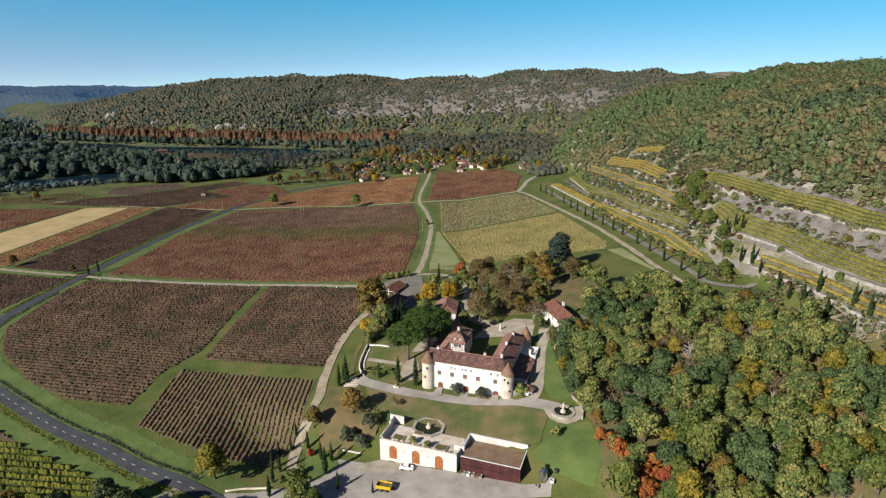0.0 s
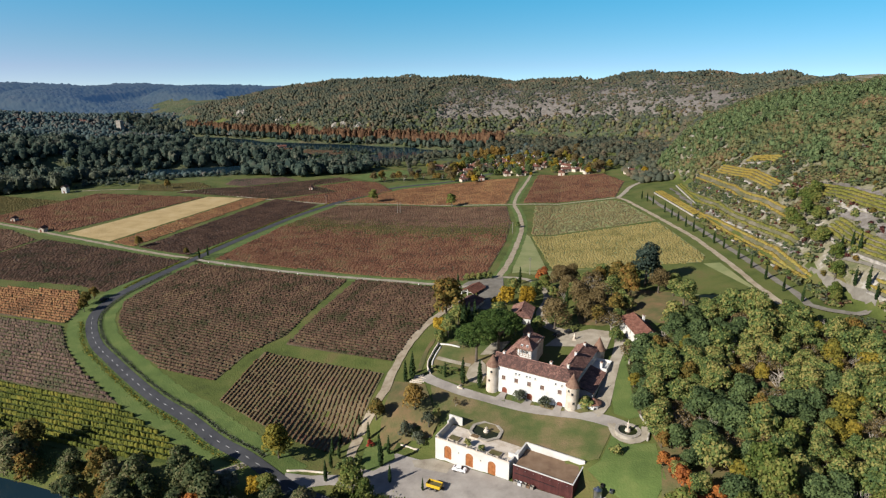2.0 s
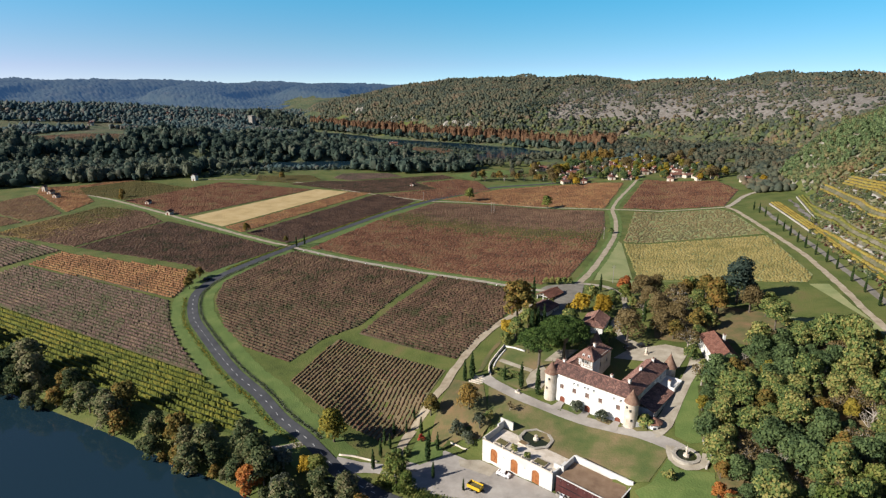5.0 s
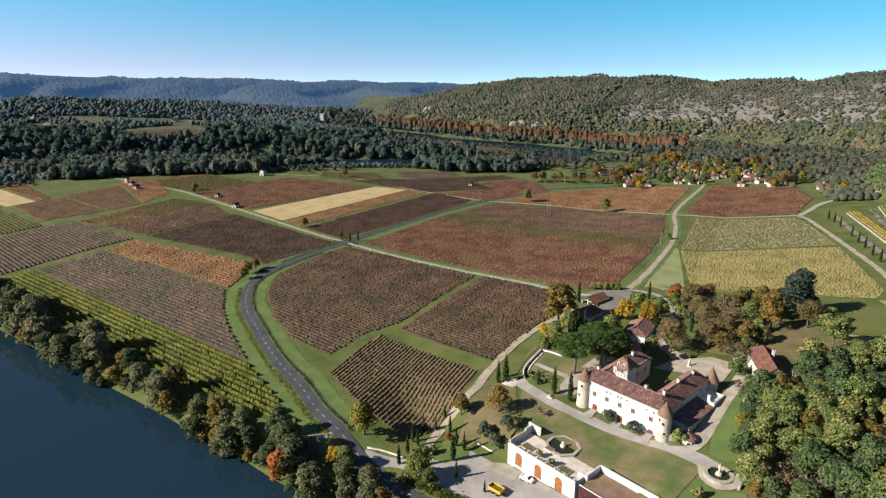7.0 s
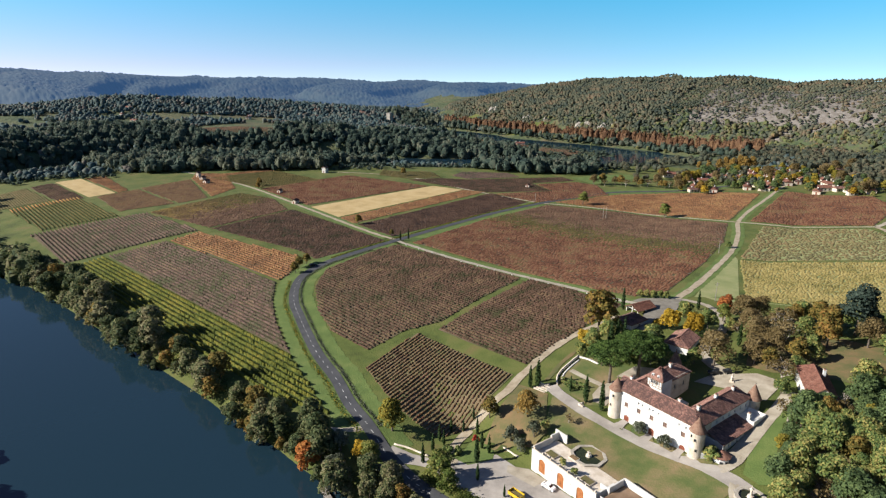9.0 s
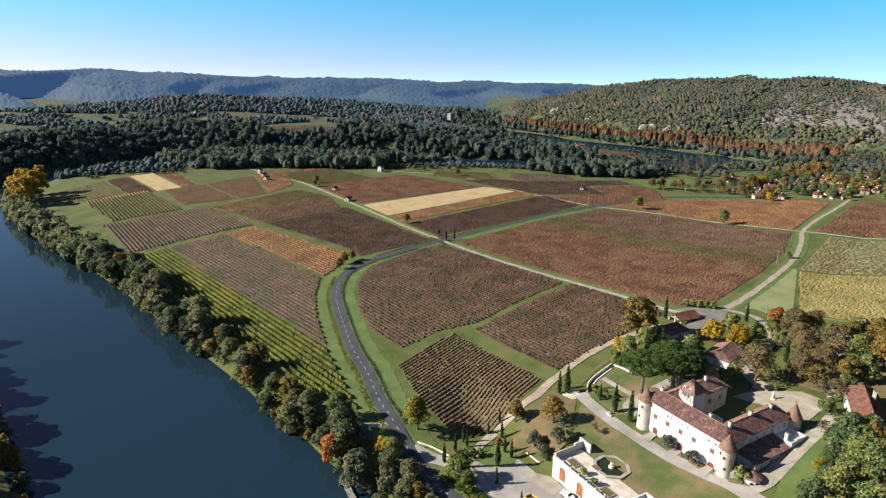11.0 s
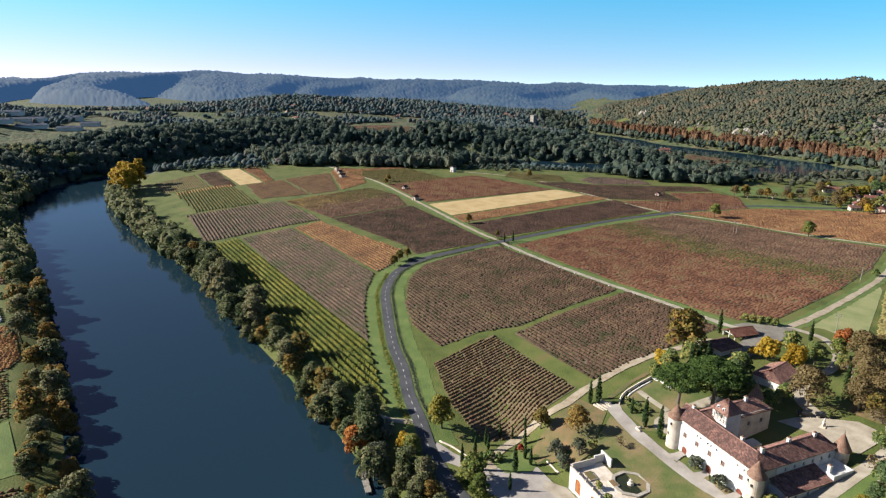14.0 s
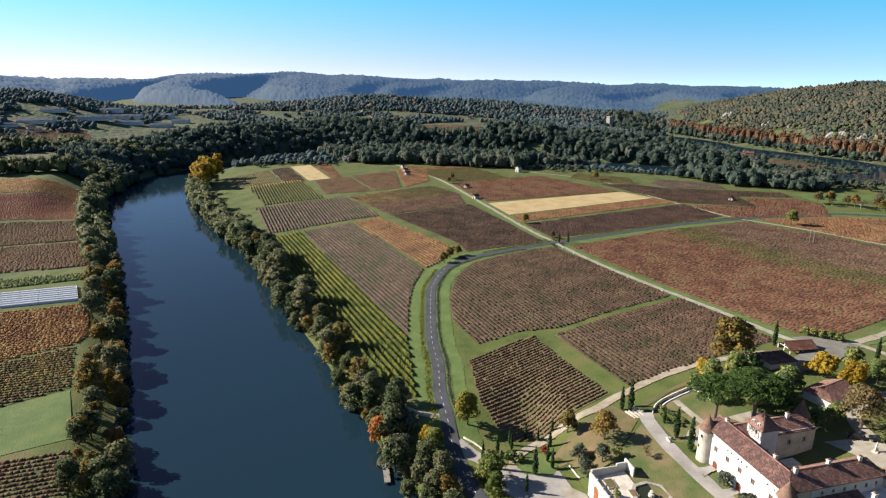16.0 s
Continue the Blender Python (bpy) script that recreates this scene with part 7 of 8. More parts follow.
# ---------------------------------------------------------------- fountains
def basin(name, x, y, z, r, sides, high, label, jet=1.5):
    ob = tagged(new(name), label, "fountain")
    ob.matrix_basis = pose(x, y, z, 0, 0, 11)
    bm = bmesh.new()
    lathe(bm, [(r, -0.6), (r, high), (r - 0.95, high), (r - 0.95, -0.4)], sides)
    part("rim", bm, POOLSTONE, ob, "wide pale stone rim")
    bm = bmesh.new()
    lathe(bm, [(r - 0.93, high - 0.32), (0, high - 0.32)], sides)
    part("pool", bm, POND, ob, "dark green pool water")
    bm = bmesh.new()
    lathe(bm, [(0.9, high - 0.5), (0.7, high + 0.25), (0.3, high + 0.4), (0.22, high + jet * 0.6), (0.5, high + jet * 0.62), (0.12, high + jet * 0.7), (0, high + jet)], 12)
    part("spout", bm, STONE, ob, "stone centre piece")
    return ob


basin("fountain", -12.4, 177.0, ground_z(-12.4, 177) + 0.05, 5.1, 8, 0.5, "octagonal stone fountain pool in the lawn")
basin("fountain", 27.2, 179.0, ground_z(27.2, 179) + 0.1, 3.6, 20, 0.6, "round stone fountain at the drive's end", 3.2)
lane("drive", [(23, 183), (24, 177.5), (27.5, 174.6), (31.5, 176.5), (32, 181)], 2.2, GRAVEL, "pale gravel ring round the fountain", 0.1)
mono = tagged(new("monument"), "small pale stone monument on the forecourt", "monument")
mono.matrix_basis = pose(12.3, 228.6, ground_z(12.3, 228.6))
boxpart("plinth", (-0.7, 0.7, -0.7, 0.7, -0.3, 0.5), STONE, mono, bevel=0.05)
bm = bmesh.new()
lathe(bm, [(0.5, 0.501), (0.38, 1.6), (0.55, 1.7), (0.3, 1.9), (0.12, 2.9), (0, 3.0)], 4)
part("shaft", bm, STONE, mono)


# ---------------------------------------------------------------- terraces on the hill
def terrace(pts, width, vines, label, rise=1.6, seed=1):
    """A bench cut into the slope: level ground, a dry stone edge wall and two or three vine rows."""
    rnd = np.random.RandomState(seed)
    base = lane("terrace", pts, width + 1.5, DRYGRASS, label, 0.3, 0.5, "terrace")
    base["kind"] = ""
    tagged(base, group="hill terraces")
    c = smooth_line(pts, 1.3)
    t = np.gradient(c, axis=0)
    n = np.stack([-t[:, 1], t[:, 0]], 1) / np.hypot(t[:, 0], t[:, 1])[:, None]
    count = max(2, int(width / 1.1))
    for k in range(count):
        o = -width / 2 + 0.4 + k * (width - 0.8) / (count - 1)
        row = c + n * o
        me = row_mesh(row, 1.0, 1.5, rnd)
        ob = link("vine_row", me, vines, base)
        ob["kind"] = "stuff"
        ob.location.z = 0.45
    return base


low_runs = (
    ([(69, 460), (82, 385), (92, 321), (100, 272)], 4.2, V_TERRACE, "golden vine terrace above the cypress lane"),
    ([(85, 478), (89, 382), (95, 336), (102, 295)], 2.6, V_TERRACE_GREEN, "green-gold vine terrace on the stony slope"),
    ([(94, 461), (97, 376), (102, 343), (105, 316)], 3.0, V_TERRACE, "golden vine terrace on the stony slope"),
    ([(101, 435), (104, 390), (108, 350)], 4.6, V_TERRACE, "short golden vine terrace near the hilltop"),
    ([(111, 409), (116, 379)], 4.0, V_TERRACE, "small golden vine terrace under the trees"),
    ([(113, 288), (116, 268), (124, 240), (132, 205), (140, 180)], 5.2, V_TERRACE_GREEN, "broad green-gold vine terrace below grey rock"),
    ([(113, 247), (119, 228), (123, 207), (124, 200), (128, 186)], 2.6, V_TERRACE, "narrow golden vine terrace above the wood"),
    ([(117, 322), (130, 270), (137, 247), (143, 226), (156, 190)], 5.4, V_TERRACE_GREEN, "upper green vine terrace under the pale scree"),
)
for k, (pts, w, vm, lb) in enumerate(low_runs):
    terrace(pts, w, vm, lb, seed=50 + k)
    low_wall([(x - w / 2 - 1.1, y) for x, y in pts], 0.75, 0.6, "dry stone terrace wall", OLDSTONE, name="terrace_wall")
lane("scree", [(116, 297), (123, 267), (130, 244), (137, 215), (146, 186)], [3, 5, 6.5, 7, 7], SCREE, "bare grey limestone scree band", 0.9, 0.45, "scree")
lane("scree", [(119, 328), (135, 266), (146, 231), (160, 196)], [2, 3.5, 4.5, 5], SCREE, "pale bare limestone bank above the vines", 0.8, 0.5, "scree")
lane("scree", [(78, 470), (87, 373), (96, 313), (102, 285)], [1.5, 3, 3, 2], SCREE, "pale stony bank between terraces", 0.9, 0.4, "scree")
lane("lane", [(93, 247), (97, 242.5), (101, 240), (105, 238), (109.5, 240), (110.5, 244.5), (108, 251), (104, 266), (101.5, 276)], 2.6, GREY_TRACK, "grey hairpin lane on the hill", 0.1, 0.5)
lane("lane", [(110, 268), (113, 260), (123, 229), (130, 204), (136, 186)], 1.1, GREY_TRACK, "stony track between terraces", 0.2, 0.55)
lane("lane", [(92, 231), (94, 227), (100, 212), (113, 197)], 1.1, GREY_TRACK, "stony footpath along the wood", 0.2, 0.4)
rnd = np.random.RandomState(77)
for k in range(620):
    x, y = rnd.uniform(80, 165), rnd.uniform(180, 450)
    if not inside(TERRACES, x, y) or min(near_line(p, np.array(x), np.array(y))[0] - w / 2 for p, w, _, _ in low_runs) < 1.2:
        continue
    u = rnd.rand()
    if 103 < x < 114 and 278 < y < 330 and u < 0.9:
        LIME.plant(x, y, rnd.uniform(0.55, 0.95), label="yellow-green oak between the terraces")
    elif u < 0.55:
        BUSH.plant(x, y, rnd.uniform(0.6, 1.5), label="wild green scrub on the stony terraces")
    elif u < 0.78:
        SUMAC.plant(x, y, rnd.uniform(0.5, 1.1)) if u < 0.68 else OCHRE.plant(x, y, 0.35, label="small ochre oak on the terraces")
rnd = np.random.RandomState(78)
x, y = rnd.uniform(66, 170, 16000), rnd.uniform(175, 475, 16000)
d, side, _ = near_line(FOOT, x, y)
free = inside(TERRACES, x, y) | ((side > 0) & (d < 62) & (y < 440) & (rnd.rand(16000) < 0.5))
for p, w, _, _ in low_runs:
    free &= near_line(p, x, y)[0] > w / 2 + 0.2
for p in ([(110, 268), (113, 260), (123, 229), (130, 204), (136, 186)], [(93, 247), (101, 240), (110, 241), (108, 251), (101.5, 276)]):
    free &= near_line(p, x, y)[0] > 3.2
for p, w in (([(116, 297), (123, 267), (130, 244), (137, 215), (146, 186)], 3.0), ([(119, 328), (135, 266), (146, 231), (160, 196)], 2.0)):
    free &= (near_line(p, x, y)[0] > w) | (rnd.rand(16000) < 0.2)
free &= (waves(x, y, 9, 2) + 0.6 * waves(x, y, 4, 5) > -0.45) & ~inside(FOREST, x, y)
x, y = x[free], y[free]
pick = rnd.rand(len(x))
stand("terrace_scrub", np.stack([x, y], 1)[pick < 0.62], 2.8, 1.9, W_HILL, "rough olive scrub on the stony terraces", 31, leaves=16, heart=0.3)
stand("terrace_scrub", np.stack([x, y], 1)[(pick > 0.62) & (pick < 0.74)], 2.2, 1.7, L_SUMAC, "low crimson scrub on the stony terraces", 32, leaves=14, heart=0.3)
stand("terrace_scrub", np.stack([x, y], 1)[pick > 0.74], 2.2, 1.5, L_OLIVE, "low grey-green scrub on the stony terraces", 33, leaves=14, heart=0.3)
for x, y, s in ((106, 262, .9), (108, 270, .85), (107, 282, .95), (105, 290, .8), (110, 296, .8), (112, 310, .7), (103, 252, .7), (101, 247, .6)):
    LIME.plant(x, y, s, label="yellow-green oak beside the hairpin lane")

# ---------------------------------------------------------------- fields across the river
vineyard([(-600, 5), (-565, 74), (-520, 76), (-532, 8)], 80, V_AUTUMN, SOIL, "orange vineyard across the river", 2.2, 1.7, wide=1.4, seed=61)
vineyard([(-529, 8), (-517, 76), (-455, 74), (-470, 12)], 80, V_PINK, SOIL, "rosy red vineyard across the river", 2.2, 1.7, wide=1.4, seed=62)
vineyard([(-462, 14), (-448, 74), (-386, 72), (-400, 16)], 80, V_TRELLIS, SOIL_MIX, "brown orchard block across the river", 3.0, 1.7, 2.4, 2.2, seed=63)
vineyard([(-394, 18), (-380, 71), (-322, 68), (-334, 22)], 80, V_TRELLIS, SOIL_MIX, "brown orchard rows across the river", 3.2, 1.7, 2.6, 2.3, seed=64)
vineyard([(-319, 27), (-308, 66), (-296, 66), (-302, 28)], 80, L_OAK, SOIL_GREEN, "green orchard rows across the river", 3.2, 1.6, 2.6, 1.8, seed=65)
vineyard([(-264, 29), (-254, 66), (-215, 65), (-206, 60), (-203, 32)], 76, V_AUTUMN, SOIL_MIX, "golden vineyard across the river", 2.0, 1.2, 0.7, 1.15, True, seed=66)
vineyard([(-201, 32), (-204, 60), (-166, 57), (-163, 35)], 76, V_FADING, SOIL_GREEN, "green and orange vine rows across the river", 2.0, 1.2, 0.6, 1.0, True, seed=67)
vineyard([(-128, 36), (-124, 56), (-98, 55), (-88, 38)], 76, V_TRELLIS, SOIL_GREEN, "gold and brown vine rows across the river", 2.0, 1.2, 0.6, 0.95, True, seed=68)
vineyard([(-880, -30), (-868, 92), (-800, 104), (-800, -30)], 80, V_RED, SOIL, "wide red-brown vineyard far across the river", 3.0, 2.4, wide=1.5, seed=69)
vineyard([(-510, 765), (-455, 802), (-395, 808), (-350, 810), (-345, 765), (-400, 752)], 40, V_RED, SOIL, "red-brown vineyard inside the far bend", 3.0, 2.4, wide=1.5, seed=70)
vineyard([(-338, 762), (-335, 808), (-300, 802), (-280, 790), (-300, 758)], 40, V_DUSKRED, SOIL, "dusky vineyard inside the far bend", 3.0, 2.4, wide=1.5, seed=71)
draped("meadow", [(-345, 752), (-344, 764), (-300, 757), (-290, 742)], VERGE, 0.14, label="green strip of meadow inside the far bend", category="meadow", kind="")
draped("meadow", [(-162, 34), (-164, 57), (-130, 57), (-131, 36)], VERGE, 0.14, label="mown green meadow across the river", category="meadow", kind="")
vineyard(FAR_FIELD, 40, V_DUSKRED, SOIL, "brown field on the wooded bluff", 3.2, 2.6, wide=1.6, seed=72)
draped("meadow", [(-836, 364), (-843, 441), (-880, 440), (-876, 360)], MEADOW, 0.3, label="pale meadow in the far valley", category="meadow", kind="")
draped("field", [(-770, 245), (-800, 215), (-850, 240), (-830, 290)], STRAW, 0.3, label="pale stubble field in the far valley", category="field", kind="")

for k in range(7):
    tun = tagged(new("polytunnel"), "long pale polythene tunnel in a field", "polytunnel", "polytunnel rows")
    bm = bmesh.new()
    prev = None
    for q in np.linspace(0, math.pi, 7):
        cur = [bm.verts.new((x_, 1.25 * math.cos(q), 1.3 * math.sin(q))) for x_ in np.linspace(-17, 17, 9)]
        if prev:
            for a, b, c_, d_ in zip(prev, prev[1:], cur[1:], cur):
                bm.faces.new((a, b, c_, d_))
        prev = cur
    part("cover", bm, PLASTIC, tun, smooth=True)
    bm = bmesh.new()
    for x_ in np.linspace(-17, 17, 5):
        for a0, a1 in zip(np.linspace(0, math.pi, 7), np.linspace(0, math.pi, 7)[1:]):
            tube(bm, (x_, 1.28 * math.cos(a0), 1.33 * math.sin(a0)), (x_, 1.28 * math.cos(a1), 1.33 * math.sin(a1)), 0.04, 0.04, 4)
    part("hoop", bm, STEEL, tun)
    cx_, cy_ = -287 + k * 3.3, 46
    tun.matrix_basis = pose(cx_, cy_, ground_z(cx_, cy_) + 0.1, 0, 0, 76)

# ---------------------------------------------------------------- roadside growth
def growth(name, pts, off, count, size, mat, label, tall=0.5, spread=0.5, seed=1):
    rnd = np.random.RandomState(seed)
    c = smooth_line(pts, 0.8)
    t = np.gradient(c, axis=0)
    n = np.stack([-t[:, 1], t[:, 0]], 1) / np.hypot(t[:, 0], t[:, 1])[:, None]
    k = rnd.randint(0, len(c), count)
    xy = c[k] + n[k] * (off + rnd.normal(scale=spread, size=(count, 1)))
    z = height(xy[:, 0], xy[:, 1]) + rnd.uniform(0.15, tall, count)
    cl = np.concatenate([xy, z[:, None], np.full((count, 3), 0.2)], 1)
    v, f = [], []
    p = np.repeat(cl, 1, 0)
    d = rnd.normal(size=(count, 3))
    d /= np.linalg.norm(d, axis=1)[:, None]
    a = np.cross(d, rnd.normal(size=(count, 3)))
    a /= np.linalg.norm(a, axis=1)[:, None]
    b = np.cross(d, a)
    s = size * rnd.uniform(0.6, 1.5, (count, 1))
    v = np.stack([p[:, :3] - a * s, p[:, :3] - b * s * 0.6, p[:, :3] + a * s, p[:, :3] + b * s * 0.6], 1).reshape(-1, 3)
    return link(name, soup(name, v, np.arange(count * 4).reshape(-1, 4)), mat, label=label, category="plants", kind="stuff")


BEND = ROAD[6:13]
growth("roadside_weeds", BEND, 4.0, 2400, 0.24, L_LIME, "thin yellow-flowering weeds along the road", 0.7, 0.6, 1)
growth("roadside_weeds", BEND, 4.0, 500, 0.2, L_YELLOW, "yellow flower heads along the road", 1.2, 0.4, 2)
growth("roadside_weeds", ROAD[6:16], -3.4, 4200, 0.26, L_OLIVE, "dry grass along the road's edge", 0.6, 0.35, 3)
growth("roadside_weeds", ROAD[14:20], 3.6, 2600, 0.3, V_GREEN, "rough grass beside the straight road", 0.6, 0.4, 4)
growth("bank_growth", [(-51, 153.5), (-38, 151.5), (-18, 149.3), (5, 148.3), (25, 147)], 0, 9000, 0.3, L_LIME, "tangled green bank below the winery yard", 1.1, 0.9, 5)
growth("bank_growth", [(-330, 163), (-236, 158), (-168, 152), (-107, 147), (-80, 145)], 0, 5200, 0.36, L_OAK, "rank growth on the river bank", 1.0, 1.6, 6)

# ---------------------------------------------------------------- village, huts and far buildings
def cottage(kind):
    w, l, hgt, wm, rm, lb = kind
    ob = tagged(new("cottage"), lb, "house", "village houses")
    a, b = w / 2, l / 2
    boxpart("wall", (-a, a, -b, b, -1.5, hgt), wm, ob)
    bm = bmesh.new()
    e = 0.4
    z, r = hgt - 0.15, hgt + w * 0.28
    vs = [bm.verts.new(p) for p in ((-a - e, -b - e, z), (a + e, -b - e, z), (a + e, b + e, z), (-a - e, b + e, z), (0, -b - e, r), (0, b + e, r))]
    for f in ((0, 1, 4), (2, 3, 5), (1, 2, 5, 4), (3, 0, 4, 5), (3, 2, 1, 0)):
        bm.faces.new([vs[i] for i in f])
    part("roof", bm, rm, ob, "red tile roof")
    for sx in (-1, 1):
        for k in range(2 + int(l > 10)):
            y_ = -b + l * (k + 0.7) / (2.4 + int(l > 10))
            boxpart("window", (sx * a - 0.06, sx * a + 0.06, y_ - 0.5, y_ + 0.5, hgt - 2.1, hgt - 0.8), GLASS, ob)
    boxpart("door", (-0.5, 0.5, -b - 0.06, -b + 0.02, 0, 2.1), DOORRED, ob)
    boxpart("chimney", (-0.35, 0.35, b * 0.3 - 0.35, b * 0.3 + 0.35, r - 0.8, r + 0.7), RENDERED, ob)
    return ob


KINDS = [cottage(k) for k in ((5.5, 8.5, 2.8, STONE, TILE_RED, "cream village cottage with a red tile roof"), (6, 10.5, 3.4, STONE, TILE_RED, "stone village house with a brown tile roof"), (5, 6.5, 2.6, STONE, TILE, "small stone cottage with a red tile roof"))]
rnd = np.random.RandomState(31)
spots = []
for cx_, cy_, n_, sp in ((-60, 632, 7, 9), (-50, 655, 7, 10), (-40, 590, 5, 7), (-28, 664, 7, 9), (-28, 622, 7, 8), (-72, 660, 4, 9), (-78, 560, 3, 7), (-84, 622, 3, 8), (-106, 626, 3, 8), (-126, 622, 1, 3), (-7, 640, 4, 7), (4, 612, 3, 6), (14, 580, 4, 6), (23, 577, 3, 5), (-4, 705, 2, 6), (56, 547, 1, 2),
                          (-376, 775, 2, 8), (-315, 926, 2, 8), (-440, 900, 3, 26), (-650, 760, 2, 10), (-700, 1000, 6, 40), (-900, 900, 9, 60), (-1000, 500, 12, 70), (-850, 760, 12, 50), (-1150, 420, 10, 70), (-760, 930, 14, 36), (-860, 40, 3, 14)):
    for k in range(n_):
        for _ in range(30):
            p = (cx_ + rnd.normal(scale=sp), cy_ + rnd.normal(scale=sp))
            if all(math.hypot(p[0] - q[0], p[1] - q[1]) > 9.5 for q in spots) and near_line(RIVER, np.array(p[0]), np.array(p[1]))[0] > 55:
                spots.append(p)
                break
for k, (x, y) in enumerate(spots):
    m = pose(x, y, ground_z(x, y), 0, 0, rnd.choice((20, 110)) + rnd.uniform(-25, 25))
    if k < 3:
        KINDS[k].matrix_basis = m
    else:
        copy_thing(KINDS[k % 3], m)
for x, y, s in [(p[0] + rnd.choice((-1, 1)) * rnd.uniform(5, 13), p[1] + rnd.choice((-1, 1)) * rnd.uniform(5, 13), rnd.uniform(0.55, 1.25)) for p in spots[:64] for _ in range(3)] + [(-110 + 9 * k, 560 + 5.5 * k + rnd.uniform(-6, 6), rnd.uniform(0.7, 1.1)) for k in range(12)]:
    (OCHRE, BROWN, YELLOW, GOLD, DARKOAK, EVER, DARKOAK, EVER)[rnd.randint(8)].plant(x, y, s, label="garden tree among the village houses")
for x, y, w, l, base, label, wm in ((-320, 337.5, 3.5, 5, 2.6, "small stone field hut beside the lane", STONE), (-479, 357, 3, 3, 4.5, "square stone dovecote among vineyards", STONE), (-403, 446, 4, 5, 5.0, "small white house before the river trees", WHITEWALL), (-466, 353, 3.5, 4.5, 2.4, "low stone field hut", STONE), (-362, 357, 3, 4, 2.2, "small stone field shelter among vines", STONE), (-208, 500, 3, 4, 2.0, "small stone hut in dark vines", STONE), (-448, 345, 3.4, 5, 2.6, "stone hut by the far lane", STONE)):
    ob = tagged(new("field_hut"), label if len(label.split()) > 3 else label + " on the plain", "hut")
    g = ground_z(x, y)
    ob.matrix_basis = pose(x, y, g, 0, 0, 14)
    boxpart("wall", (-w / 2, w / 2, -l / 2, l / 2, -0.5, base), wm, ob)
    gable_roof(ob, -w / 2, w / 2, -l / 2, l / 2, base, base + w * 0.3, TILE_RED if base < 4 else TILE, "y", pitch=0.6, wallmat=wm)
    boxpart("door", (-0.45, 0.45, -l / 2 - 0.05, -l / 2 + 0.02, -0.2, 1.9), DOORRED, ob)
rnd = np.random.RandomState(15)
for x, y, w, l, hgt, turn in [(-905, 40, 14, 44, 5, 62), (-935, 105, 16, 50, 6, 70), (-965, 150, 14, 46, 6, 66), (-990, 200, 16, 40, 6, 60), (-890, 5, 8, 30, 4, 80), (-905, 190, 12, 30, 5, 66), (-925, 150, 12, 36, 5, 68), (-960, 60, 12, 30, 5, 70), (-1000, 130, 14, 40, 6, 62), (-930, 220, 10, 24, 5, 64)]:
    ob = tagged(new("warehouse"), "long low warehouse with a blue-grey sheet roof", "warehouse", "far works")
    ob.matrix_basis = pose(x, y, ground_z(x, y), 0, 0, turn)
    boxpart("wall", (-l / 2, l / 2, -w / 2, w / 2, -1, hgt - 1.2), WHITEWALL, ob)
    gable_roof(ob, -l / 2, l / 2, -w / 2, w / 2, hgt - 1.2, hgt + 1.0, SLATE, "x", pitch=2.5, wallmat=WHITEWALL)
# the tower of a far village
ob = tagged(new("church_tower"), "square stone church tower in a distant village", "tower")
ob.matrix_basis = pose(-720, 905, ground_z(-720, 905))
boxpart("shaft", (-4, 4, -4, 4, -2, 17), OLDSTONE, ob)
boxpart("cap", (-4.4, 4.4, -4.4, 4.4, 17.001, 18), OLDSTONE, ob)
ob = tagged(new("manor_house"), "pale manor house with a red roof among yellow trees", "house")
ob.matrix_basis = pose(-540, 545, ground_z(-540, 545))
boxpart("wall", (-5, 5, -4, 4, -1, 9), WHITEWALL, ob)
gable_roof(ob, -5, 5, -4, 4, 9, 12, TILE_RED, "x", pitch=0.8, wallmat=WHITEWALL)
for x, y in ((-548, 540), (-552, 548), (-531, 552)):
    YELLOW.plant(x, y, 2.2)
# pale cliffs behind the poplars and outcrops on the scree slope
rnd = np.random.RandomState(8)
def rock(name, x, y, w, h, label, lean=0.35, mat=None):
    bm = bmesh.new()
    nx, nz = 14, 6
    g = ground_z(x, y)
    rows = [[bm.verts.new((w * (i / nx - 0.5) + rnd.uniform(-.5, .5), lean * h * (j / nz) + rnd.uniform(-1.2, 1.2), h * j / nz * (0.62 + 0.14 * math.sin(i * 0.9 + x) + 0.3 * math.sin(math.pi * i / nx)) + rnd.uniform(-.5, .5) - 2)) for i in range(nx + 1)] for j in range(nz + 1)]
    for a, b in zip(rows, rows[1:]):
        for i in range(nx):
            bm.faces.new((a[i], a[i + 1], b[i + 1], b[i]))
    back = [bm.verts.new((w * (i / nx - 0.5), h * 0.8 + 3, -2)) for i in range(nx + 1)]
    for i in range(nx):
        bm.faces.new((rows[-1][i], rows[-1][i + 1], back[i + 1], back[i]))
    me = bpy.data.meshes.new(name)
    bm.to_mesh(me)
    bm.free()
    ob = link(name, me, mat or CLIFF, label=label, category="cliff", kind="structure")
    ob.matrix_basis = pose(x, y, g, 0, 0, rnd.uniform(-15, 25))
    return ob


for x, y, w, h in ((-352, 942, 34, 16), (-318, 940, 20, 13), (-300, 943, 14, 10), (-470, 975, 18, 12), (-560, 1008, 20, 13), (-430, 965, 12, 10)):
    rock("cliff", x, y, w, h, "bare white limestone cliff above the river trees")
for k in range(46):
    x = rnd.uniform(-250, 130)
    y = np.interp(x, [-250, -50, 60, 130], [950, 905, 815, 690]) + rnd.uniform(10, 140)
    rock("outcrop", x, float(y), rnd.uniform(5, 12), rnd.uniform(2, 3.5), "grey limestone outcrop on the scree slope", 1.6, SCREE)

